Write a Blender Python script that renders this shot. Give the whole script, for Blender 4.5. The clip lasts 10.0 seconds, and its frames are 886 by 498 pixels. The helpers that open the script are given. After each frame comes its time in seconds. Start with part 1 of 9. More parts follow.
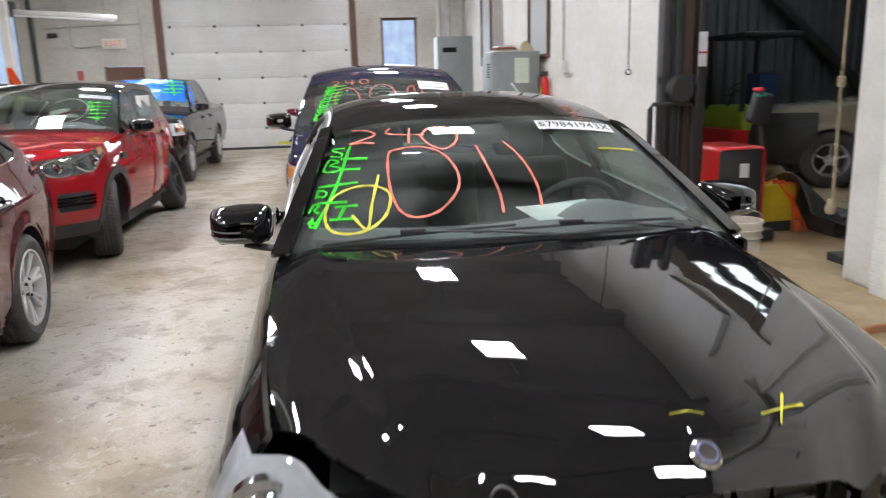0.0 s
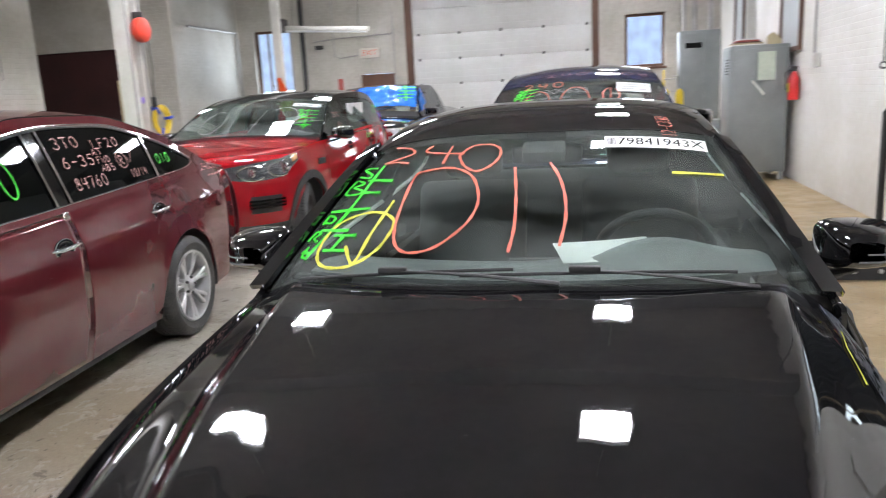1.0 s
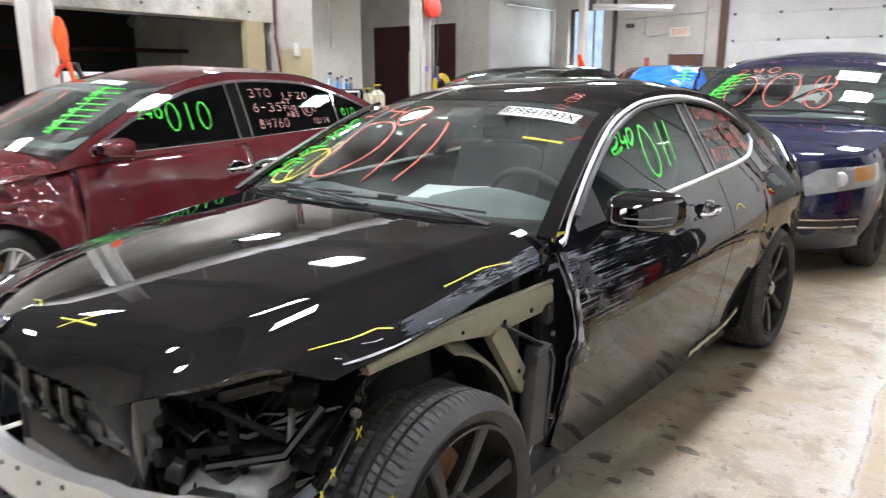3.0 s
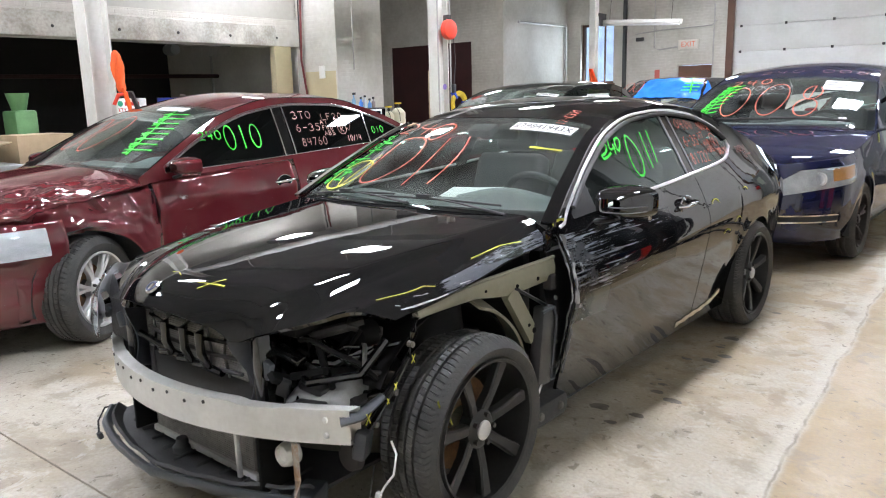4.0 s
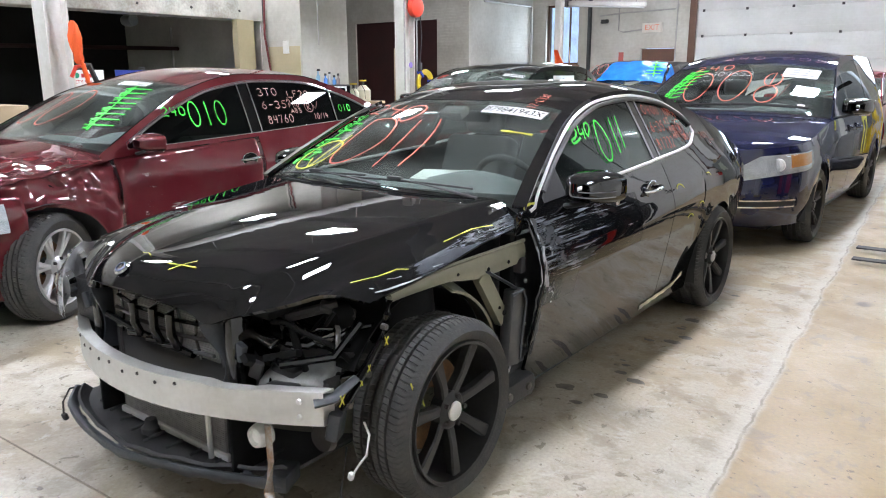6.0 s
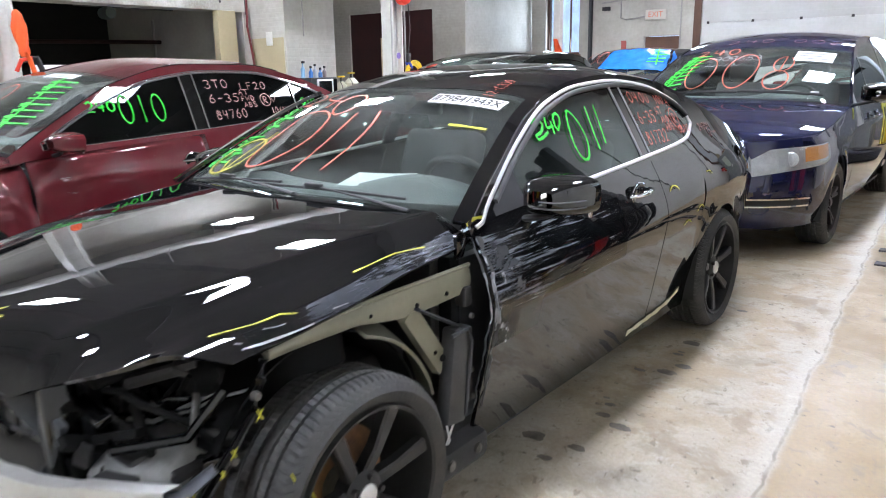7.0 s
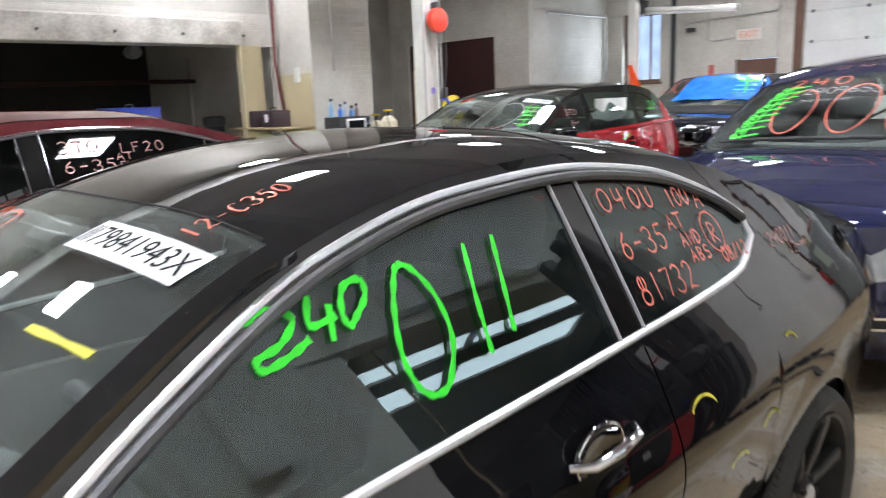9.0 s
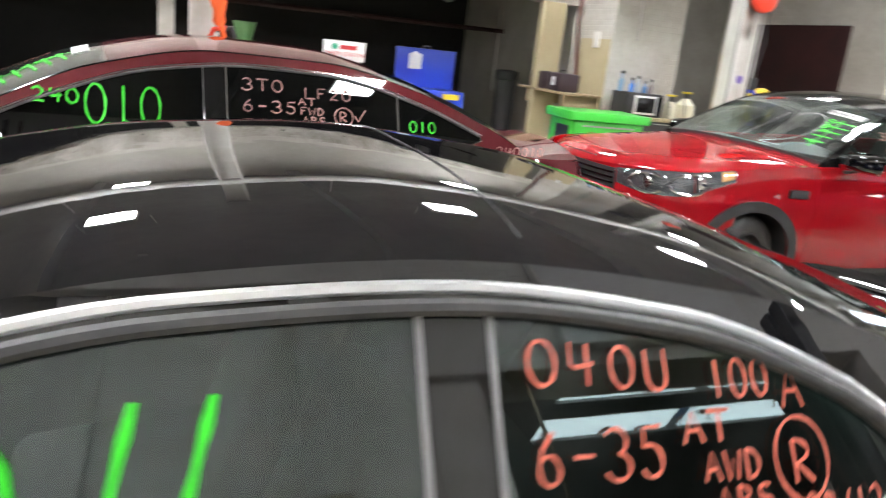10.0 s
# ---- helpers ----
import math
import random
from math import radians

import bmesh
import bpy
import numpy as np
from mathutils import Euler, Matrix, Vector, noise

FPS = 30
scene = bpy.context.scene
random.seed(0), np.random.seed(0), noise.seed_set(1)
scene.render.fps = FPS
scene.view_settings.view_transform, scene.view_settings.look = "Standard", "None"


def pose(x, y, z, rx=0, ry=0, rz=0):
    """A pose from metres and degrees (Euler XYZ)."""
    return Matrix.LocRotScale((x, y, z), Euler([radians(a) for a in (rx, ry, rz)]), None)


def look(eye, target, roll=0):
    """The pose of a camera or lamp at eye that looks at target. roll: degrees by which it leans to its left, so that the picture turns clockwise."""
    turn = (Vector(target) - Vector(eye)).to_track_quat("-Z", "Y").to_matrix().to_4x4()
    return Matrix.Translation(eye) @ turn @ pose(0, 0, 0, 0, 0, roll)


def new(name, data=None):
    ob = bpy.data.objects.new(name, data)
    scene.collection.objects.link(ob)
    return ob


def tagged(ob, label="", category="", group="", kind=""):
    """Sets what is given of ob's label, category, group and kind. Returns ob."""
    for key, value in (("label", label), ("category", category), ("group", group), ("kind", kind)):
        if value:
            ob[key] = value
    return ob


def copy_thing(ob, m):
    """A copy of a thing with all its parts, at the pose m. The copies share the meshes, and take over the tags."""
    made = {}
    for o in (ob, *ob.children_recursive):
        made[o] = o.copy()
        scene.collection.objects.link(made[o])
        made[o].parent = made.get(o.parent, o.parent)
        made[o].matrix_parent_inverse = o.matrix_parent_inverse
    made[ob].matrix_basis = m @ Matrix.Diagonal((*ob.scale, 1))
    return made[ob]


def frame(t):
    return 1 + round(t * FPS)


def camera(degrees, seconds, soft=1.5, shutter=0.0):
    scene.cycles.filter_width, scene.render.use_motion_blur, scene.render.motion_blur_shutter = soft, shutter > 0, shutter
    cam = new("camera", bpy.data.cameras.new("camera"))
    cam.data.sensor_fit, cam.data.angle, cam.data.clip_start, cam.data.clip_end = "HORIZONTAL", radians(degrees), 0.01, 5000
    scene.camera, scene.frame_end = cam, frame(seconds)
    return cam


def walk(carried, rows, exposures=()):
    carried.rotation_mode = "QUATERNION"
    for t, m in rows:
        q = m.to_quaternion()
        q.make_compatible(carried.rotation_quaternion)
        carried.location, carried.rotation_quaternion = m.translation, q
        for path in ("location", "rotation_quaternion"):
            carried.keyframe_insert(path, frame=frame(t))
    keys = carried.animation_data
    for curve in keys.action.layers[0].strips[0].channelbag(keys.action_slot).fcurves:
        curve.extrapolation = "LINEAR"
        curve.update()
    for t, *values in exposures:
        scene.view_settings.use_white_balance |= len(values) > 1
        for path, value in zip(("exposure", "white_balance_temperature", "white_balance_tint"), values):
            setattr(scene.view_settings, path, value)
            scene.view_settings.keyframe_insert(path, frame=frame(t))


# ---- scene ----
cam = camera(62.1, 10.0, soft=1.0, shutter=0.4)
PATH = [
    (0, (-0.576, -1.727, 1.461), (-0.297, 0.205, 1.025), -1.7),
    (0.5, (-0.191, -1.47, 1.484), (-0.223, 0.488, 1.077), -1.9),
    (1, (0.203, -1.339, 1.47), (-0.218, 0.573, 1.062), -3.0),
    (1.5, (0.668, -1.166, 1.407), (-0.046, 0.651, 0.973), -2.9),
    (2, (1.191, -1.227, 1.407), (0.282, 0.497, 0.956), -2.2),
    (2.5, (1.592, -1.248, 1.389), (0.549, 0.397, 0.936), -0.3),
    (3, (1.865, -1.317, 1.404), (0.641, 0.201, 0.962), -0.0),
    (3.2, (1.954, -1.405, 1.435), (0.678, 0.073, 1.0), -0.1),
    (4.3, (2.401, -1.988, 1.437), (1.143, -0.484, 1.043), -1.9),
    (4.5, (2.496, -2.047, 1.426), (1.292, -0.524, 0.944), -1.6),
    (5, (2.555, -2.116, 1.45), (1.399, -0.56, 0.959), -1.5),
    (5.5, (2.423, -2.044, 1.457), (1.248, -0.494, 0.993), -0.6),
    (5.7, (2.334, -1.995, 1.464), (1.154, -0.446, 1.006), -0.2),
    (7, (2.07, -1.223, 1.411), (0.873, 0.306, 0.934), -1.0),
    (7.5, (1.907, -0.736, 1.428), (0.717, 0.803, 0.964), -1.9),
    (8, (1.834, -0.261, 1.427), (0.632, 1.273, 0.979), -2.8),
    (8.5, (1.622, 0.205, 1.439), (0.371, 1.713, 1.039), -3.5),
    (9, (1.502, 0.666, 1.493), (0.108, 2.044, 1.095), -2.3),
    (9.5, (1.38, 1.077, 1.535), (-0.227, 2.176, 1.076), 1.2),
    (10, (1.331, 1.598, 1.608), (-0.465, 2.301, 1.083), 6.4),
]
walk(cam, [(t, look(eye, target, roll)) for t, eye, target, roll in PATH],
     exposures=((0.0, -0.2, 6750, 12), (1.0, 0.0, 6650, 12), (1.5, 0.14, 6700, 12), (2.0, 0.22, 6750, 12), (3.0, 0.24, 6600, 12), (4.5, 0.12, 6450, 10), (5.5, 0.12, 6400, 10), (7.0, 0.24, 6150, 12),
                (8.0, 0.2, 6000, 12), (8.5, 0.16, 6200, 12), (9.0, 0.12, 6550, 12), (9.5, 0.14, 6750, 12), (10.0, 0.3, 6900, 10)))

# ---- world and lamps ----
world = bpy.data.worlds.new("world")
scene.world = world
world.use_nodes = True
_n = world.node_tree.nodes
_sky = _n.new("ShaderNodeTexSky")
_sky.sky_type, _sky.sun_disc, _sky.sun_elevation, _sky.sun_rotation = "NISHITA", False, radians(38), radians(200)
world.node_tree.links.new(_sky.outputs[0], _n["Background"].inputs[0])
_n["Background"].inputs[1].default_value = 0.12
sun = new("sun", bpy.data.lights.new("sun", "SUN"))
sun.data.energy, sun.data.angle, sun.data.color = 1.0, radians(12), (1.0, 0.96, 0.9)
sun.matrix_world = look((4, 30, 30), (0, 10, 0))
LAMP_POWER = 130.0
for wx, wz, sx, sz, watts in ((-8.27, 2.55, 0.9, 1.5, 42.0), (1.25, 2.52, 0.8, 1.1, 30.0)):
    day = new("window_daylight", bpy.data.lights.new("window_daylight", "AREA"))
    day.data.shape, day.data.size, day.data.size_y = "RECTANGLE", sx, sz
    day.data.energy, day.data.color = watts, (0.72, 0.86, 1.0)
    day.matrix_world = look((wx, 17.58, wz), (wx, 10.0, wz - 1.0))


# ---- materials ----
def material(name, base, rough=0.5, metal=0.0, coat=0.0, second=None, scale=8.0, spread=0.5, bump=0.0, bump_scale=60.0,
             rough_var=0.0, emit=0.0, spec=0.5, detail=6.0):
    """A principled material whose colour wanders between base and second at two scales, with a fine relief."""
    m = bpy.data.materials.new(name)
    m.use_nodes = True
    nt = m.node_tree
    n, link = nt.nodes, nt.links.new
    p = n["Principled BSDF"]
    p.inputs["Base Color"].default_value = (*base, 1)
    p.inputs["Roughness"].default_value = rough
    p.inputs["Metallic"].default_value = metal
    p.inputs["Specular IOR Level"].default_value = spec
    p.inputs["Coat Weight"].default_value = coat
    p.inputs["Coat Roughness"].default_value = 0.03
    co = n.new("ShaderNodeTexCoord")
    if second:
        a, b = n.new("ShaderNodeTexNoise"), n.new("ShaderNodeTexNoise")
        for node, s in ((a, scale), (b, scale * 9)):
            node.inputs["Scale"].default_value = s
            node.inputs["Detail"].default_value = detail
            link(co.outputs["Object"], node.inputs["Vector"])
        mix = n.new("ShaderNodeMath")
        mix.operation = "MULTIPLY_ADD"
        link(b.outputs[0], mix.inputs[0])
        mix.inputs[1].default_value = 0.45
        link(a.outputs[0], mix.inputs[2])
        r = n.new("ShaderNodeMapRange")
        r.inputs["From Min"].default_value, r.inputs["From Max"].default_value = 0.72 - spread / 2, 0.72 + spread / 2
        link(mix.outputs[0], r.inputs["Value"])
        c = n.new("ShaderNodeMix")
        c.data_type = "RGBA"
        c.inputs["A"].default_value, c.inputs["B"].default_value = (*base, 1), (*second, 1)
        link(r.outputs[0], c.inputs["Factor"])
        link(c.outputs["Result"], p.inputs["Base Color"])
        if rough_var:
            q = n.new("ShaderNodeMapRange")
            q.inputs["To Min"].default_value, q.inputs["To Max"].default_value = rough - rough_var, rough + rough_var
            link(r.outputs[0], q.inputs["Value"])
            link(q.outputs[0], p.inputs["Roughness"])
    if bump:
        t = n.new("ShaderNodeTexNoise")
        t.inputs["Scale"].default_value, t.inputs["Detail"].default_value = bump_scale, 5
        link(co.outputs["Object"], t.inputs["Vector"])
        bm_ = n.new("ShaderNodeBump")
        bm_.inputs["Strength"].default_value, bm_.inputs["Distance"].default_value = bump, 0.01
        link(t.outputs[0], bm_.inputs["Height"])
        link(bm_.outputs[0], p.inputs["Normal"])
    if emit:
        p.inputs["Emission Color"].default_value = (*base, 1)
        p.inputs["Emission Strength"].default_value = emit
    return m


def car_paint(name, base, flake=(0.0, 0.0, 0.0), metal=0.0, dust=0.06, rough=0.16, gloss=1.6):
    """Lacquered paint: a clear coat over the colour, with a film of dust, small flecks and fine waviness."""
    m = material(name, base, rough=rough + 0.15, metal=metal, coat=1.0, spec=0.0)
    nt = m.node_tree
    n, link = nt.nodes, nt.links.new
    p = n["Principled BSDF"]
    co = n.new("ShaderNodeTexCoord")
    film = n.new("ShaderNodeTexNoise")
    film.inputs["Scale"].default_value, film.inputs["Detail"].default_value = 3.0, 8
    speck = n.new("ShaderNodeTexVoronoi")
    speck.inputs["Scale"].default_value = 26
    stretch = n.new("ShaderNodeMapping")
    stretch.inputs["Scale"].default_value = (1.0, 0.8, 1.0)
    link(co.outputs["Object"], stretch.inputs[0])
    link(stretch.outputs[0], speck.inputs["Vector"])
    link(co.outputs["Object"], film.inputs["Vector"])
    near = n.new("ShaderNodeMapRange")
    near.inputs["From Min"].default_value, near.inputs["From Max"].default_value = 0.0, 0.06
    near.inputs["To Min"].default_value, near.inputs["To Max"].default_value = 0.55, 0.0
    link(speck.outputs["Distance"], near.inputs["Value"])
    keep = n.new("ShaderNodeMath")
    keep.operation = "GREATER_THAN"
    keep.inputs[1].default_value = 0.55
    sep = n.new("ShaderNodeSeparateColor")
    link(speck.outputs["Color"], sep.inputs[0])
    link(sep.outputs[0], keep.inputs[0])
    mul = n.new("ShaderNodeMath")
    mul.operation = "MULTIPLY"
    link(near.outputs[0], mul.inputs[0])
    link(keep.outputs[0], mul.inputs[1])
    haze = n.new("ShaderNodeMapRange")
    haze.inputs["From Min"].default_value, haze.inputs["From Max"].default_value = 0.35, 0.8
    haze.inputs["To Max"].default_value = dust
    link(film.outputs[0], haze.inputs["Value"])
    add = n.new("ShaderNodeMath")
    add.operation = "ADD"
    link(mul.outputs[0], add.inputs[0])
    link(haze.outputs[0], add.inputs[1])
    c = n.new("ShaderNodeMix")
    c.data_type = "RGBA"
    c.inputs["A"].default_value, c.inputs["B"].default_value = (*base, 1), (0.32, 0.3, 0.27, 1)
    link(add.outputs[0], c.inputs["Factor"])
    link(c.outputs["Result"], p.inputs["Base Color"])
    cr = n.new("ShaderNodeMapRange")
    cr.inputs["From Min"].default_value, cr.inputs["From Max"].default_value = 0.3, 0.75
    cr.inputs["To Min"].default_value, cr.inputs["To Max"].default_value = 0.01, 0.04
    link(film.outputs[0], cr.inputs["Value"])
    link(cr.outputs[0], p.inputs["Coat Roughness"])
    peel = n.new("ShaderNodeTexNoise")
    peel.inputs["Scale"].default_value = 7
    link(co.outputs["Object"], peel.inputs["Vector"])
    b = n.new("ShaderNodeBump")
    b.inputs["Strength"].default_value, b.inputs["Distance"].default_value = 0.05, 0.01
    link(peel.outputs[0], b.inputs["Height"])
    link(b.outputs[0], p.inputs["Coat Normal"])
    p.inputs["Coat IOR"].default_value = gloss
    return m


def glass(name, tint, dirt=0.02, ior=1.5):
    """A clear pane: see-through with a tint, a mirror by Fresnel, and a thin film of dust, which also paints haze on
    the windscreen.
    """
    m = bpy.data.materials.new(name)
    m.use_nodes = True
    nt = m.node_tree
    n, link = nt.nodes, nt.links.new
    n.remove(n["Principled BSDF"])
    clear, gloss, dust = n.new("ShaderNodeBsdfTransparent"), n.new("ShaderNodeBsdfGlossy"), n.new("ShaderNodeBsdfDiffuse")
    clear.inputs[0].default_value = (*tint, 1)
    gloss.inputs["Roughness"].default_value = 0.015
    gloss.inputs["Color"].default_value = (0.9, 0.95, 0.95, 1)
    dust.inputs[0].default_value = (0.4, 0.42, 0.4, 1)
    face = n.new("ShaderNodeLayerWeight")
    steep = n.new("ShaderNodeMath")
    steep.operation = "POWER"
    steep.inputs[1].default_value = 5.0
    link(face.outputs["Facing"], steep.inputs[0])
    face.inputs[0].default_value = 0.5
    fres = n.new("ShaderNodeMapRange")
    fres.inputs["To Min"].default_value, fres.inputs["To Max"].default_value = ((ior - 1) / (ior + 1)) ** 2, 1.0
    link(steep.outputs[0], fres.inputs["Value"])
    a, b = n.new("ShaderNodeMixShader"), n.new("ShaderNodeMixShader")
    film = n.new("ShaderNodeTexNoise")
    film.inputs["Scale"].default_value, film.inputs["Detail"].default_value = 4, 8
    r = n.new("ShaderNodeMapRange")
    r.inputs["From Min"].default_value, r.inputs["From Max"].default_value = 0.35, 0.75
    r.inputs["To Max"].default_value = dirt * 2
    link(film.outputs[0], r.inputs["Value"])
    link(r.outputs[0], b.inputs[0])
    link(clear.outputs[0], b.inputs[1])
    link(dust.outputs[0], b.inputs[2])
    link(fres.outputs[0], a.inputs[0])
    link(b.outputs[0], a.inputs[1])
    link(gloss.outputs[0], a.inputs[2])
    link(a.outputs[0], n["Material Output"].inputs[0])
    return m


BLACK = car_paint("black_paint", (0.005, 0.005, 0.006), dust=0.022, gloss=1.8)
MAROON = car_paint("maroon_paint", (0.105, 0.012, 0.017), metal=0.1, rough=0.2, dust=0.07, gloss=1.75)
RED = car_paint("red_paint", (0.36, 0.006, 0.012), dust=0.03, rough=0.25)
# besides real dust, the film paints in some of the ceiling's grey reflection
NAVY = car_paint("navy_paint", (0.008, 0.011, 0.05), metal=0.1, rough=0.3, dust=0.06, gloss=1.75)
DARKBLUE = car_paint("dark_truck_paint", (0.008, 0.009, 0.014), dust=0.012)
GOLD = car_paint("sand_paint", (0.3, 0.26, 0.19), metal=0.3, rough=0.35, dust=0.2)
WINE = car_paint("wine_paint", (0.25, 0.02, 0.03), dust=0.05)
PRIMER = material("olive_primer", (0.24, 0.235, 0.17), 0.5, second=(0.3, 0.29, 0.22), scale=5, bump=0.05)
TRIM = material("black_trim", (0.028, 0.028, 0.03), 0.55, second=(0.035, 0.034, 0.033), scale=14, bump=0.25, bump_scale=260)
GLOSS = material("gloss_black", (0.006, 0.006, 0.006), 0.06, coat=0.5)
RUBBER = material("rubber", (0.018, 0.018, 0.019), 0.7, second=(0.038, 0.036, 0.034), scale=9, bump=0.2, bump_scale=180)
TREAD = material("worn_tread", (0.032, 0.032, 0.034), 0.62, second=(0.07, 0.067, 0.06), scale=12, bump=0.25, bump_scale=120)
CHROME = material("chrome", (0.75, 0.75, 0.76), 0.08, metal=1.0)
SATIN = material("satin_aluminium", (0.86, 0.86, 0.86), 0.34, metal=0.8)
SEAMGREY = material("pale_seam", (0.25, 0.25, 0.255), 0.45, second=(0.3, 0.3, 0.3), scale=20)
SEAL = material("grey_seal", (0.05, 0.05, 0.052), 0.5, second=(0.08, 0.08, 0.08), scale=12)
ALU = material("raw_aluminium", (0.76, 0.755, 0.735), 0.42, metal=0.35, second=(0.62, 0.61, 0.58), scale=6, rough_var=0.1, bump=0.05)
RIM_BLACK = material("matt_black_rim", (0.012, 0.012, 0.013), 0.42, second=(0.03, 0.03, 0.03), scale=10)
RIM_SILVER = material("silver_rim", (0.72, 0.72, 0.73), 0.3, metal=0.55, second=(0.6, 0.59, 0.57), scale=8)
RIM_STEEL = material("steel_rim", (0.03, 0.03, 0.03), 0.6, second=(0.06, 0.05, 0.05), scale=8)
RUST = material("rusty_disc", (0.26, 0.13, 0.045), 0.7, second=(0.08, 0.04, 0.02), scale=20, bump=0.2)
LAMPBOWL = material("grey_lamp_bowl", (0.6, 0.6, 0.58), 0.3, metal=0.1, second=(0.4, 0.4, 0.39), scale=22)
RUSTSTEEL = material("rusted_bare_steel", (0.4, 0.38, 0.35), 0.5, metal=0.3, second=(0.28, 0.14, 0.05), scale=16, spread=0.3)
LENS = glass("lamp_lens", (0.93, 0.94, 0.95), 0.03)
DARKBOWL = material("dark_lamp_bowl", (0.09, 0.09, 0.095), 0.2, metal=0.5, second=(0.2, 0.2, 0.21), scale=25)
AMBER = material("amber_lens", (0.8, 0.36, 0.1), 0.2, coat=0.5)
REFLECTOR = material("lamp_reflector", (0.72, 0.73, 0.75), 0.35, metal=0.1, second=(0.55, 0.56, 0.58), scale=30)
SMOKED = material("smoked_signal_lens", (0.16, 0.16, 0.17), 0.12, coat=0.5)
# film amount set high to paint in the pale reflection on the screen
WINDSHIELD = glass("windscreen", (0.86, 0.93, 0.9), 0.068, 1.65)
TINT = glass("dark_tint", (0.02, 0.023, 0.023), 0.006)
SIDE = glass("side_glass", (0.5, 0.57, 0.54), 0.015, 1.75)
CLOTH = material("dark_upholstery", (0.05, 0.052, 0.054), 0.7, second=(0.075, 0.076, 0.078), scale=10, bump=0.2, bump_scale=200)
DASH = material("dashboard_plastic", (0.1, 0.108, 0.108), 0.5, second=(0.13, 0.14, 0.14), scale=12, bump=0.15, bump_scale=300)
PAPER = material("paper", (0.8, 0.8, 0.78), 0.8, second=(0.7, 0.7, 0.68), scale=3)
STICKER = material("white_sticker", (0.85, 0.85, 0.85), 0.6, second=(0.75, 0.75, 0.76), scale=20)
# serves print, and blackens engine bay parts as painted shade
INK_AND_SHADE = material("black_ink", (0.008, 0.008, 0.008), 0.7, spec=0.15)
GREEN_PEN = material("green_paint_pen", (0.03, 0.75, 0.03), 0.55, second=(0.02, 0.6, 0.02), scale=40)
ORANGE_PEN = material("orange_paint_pen", (0.75, 0.19, 0.12), 0.6, second=(0.6, 0.13, 0.09), scale=60)
PINK_PEN = material("pink_paint_pen", (0.55, 0.3, 0.27), 0.6, second=(0.4, 0.2, 0.18), scale=60)
WHITE_PEN = material("white_paint_pen", (0.5, 0.5, 0.5), 0.7, second=(0.35, 0.35, 0.35), scale=60)
YELLOW_PEN = material("yellow_paint_pen", (0.68, 0.64, 0.07), 0.6, second=(0.55, 0.52, 0.05), scale=60)
BARE = material("bare_steel", (0.5, 0.5, 0.52), 0.45, metal=0.4, second=(0.2, 0.2, 0.21), scale=25, bump=0.6)
FILLER = material("cream_filler", (0.65, 0.6, 0.42), 0.8, second=(0.5, 0.45, 0.3), scale=40, bump=0.5)


# ---- shape helpers ----
def part(name, bm, mat, parent=None, label="", smooth=40, thick=0.0, offset=-1.0):
    """Links a bmesh as one mesh object under a thing or a part."""
    me = bpy.data.meshes.new(name)
    bmesh.ops.recalc_face_normals(bm, faces=bm.faces[:]) if not thick else None
    rim_edges = [e.is_boundary for e in bm.edges] if thick else []
    bm.to_mesh(me)
    bm.free()
    me.materials.append(mat)
    if smooth:
        me.polygons.foreach_set("use_smooth", [True] * len(me.polygons))
        me.set_sharp_from_angle(angle=radians(smooth))
        for e, rim_edge in zip(me.edges, rim_edges):
            if rim_edge:
                e.use_edge_sharp = True
    ob = new(name, me)
    ob.parent = parent
    if thick:
        s = ob.modifiers.new("thickness", "SOLIDIFY")
        s.thickness, s.offset = thick, offset
    return tagged(ob, label) if label else ob


def thing(name, label, category, m=None, group="", kind=""):
    """An Empty that stands for a whole thing."""
    ob = new(name)
    ob.empty_display_size = 0.1
    if m is not None:
        ob.matrix_world = m
    return tagged(ob, label, category, group, kind)


def box(bm, x0, x1, y0, y1, z0, z1, bevel=0.0, seg=2, m=None):
    r = bmesh.ops.create_cube(bm, size=1.0)
    bmesh.ops.scale(bm, vec=(x1 - x0, y1 - y0, z1 - z0), verts=r["verts"])
    bmesh.ops.translate(bm, vec=((x0 + x1) / 2, (y0 + y1) / 2, (z0 + z1) / 2), verts=r["verts"])
    vs = r["verts"]
    if bevel:
        es = list({e for v in vs for e in v.link_edges})
        out = bmesh.ops.bevel(bm, geom=es, offset=bevel, segments=seg, affect="EDGES", profile=0.5)
        vs = list({v for f in out["faces"] for v in f.verts} | {v for v in vs if v.is_valid})
    if m is not None:
        bmesh.ops.transform(bm, matrix=m, verts=vs)
    return bm


def boxed(*a, **k):
    return box(bmesh.new(), *a, **k)


def tube(bm, pts, r, seg=8, caps=True, flat=1.0):
    """A round bar along a line of points; r may be a list."""
    pts = [Vector(p) for p in pts]
    rings, up = [], Vector((0, 0, 1))
    for i, p in enumerate(pts):
        d = (pts[min(i + 1, len(pts) - 1)] - pts[max(i - 1, 0)]).normalized()
        a = d.cross(up if abs(d.z) < 0.95 else Vector((0, 1, 0))).normalized()
        b = d.cross(a)
        rr = r[i] if isinstance(r, (list, tuple)) else r
        rings.append([bm.verts.new(p + (a * math.cos(t) + b * math.sin(t) * flat) * rr)
                      for t in (2 * math.pi * k / seg for k in range(seg))])
    for s, e in zip(rings, rings[1:]):
        for k in range(seg):
            bm.faces.new((s[k], s[(k + 1) % seg], e[(k + 1) % seg], e[k]))
    if caps:
        bm.faces.new(rings[0][::-1])
        bm.faces.new(rings[-1])
    return bm


def tubed(pts, r, **k):
    return tube(bmesh.new(), pts, r, **k)


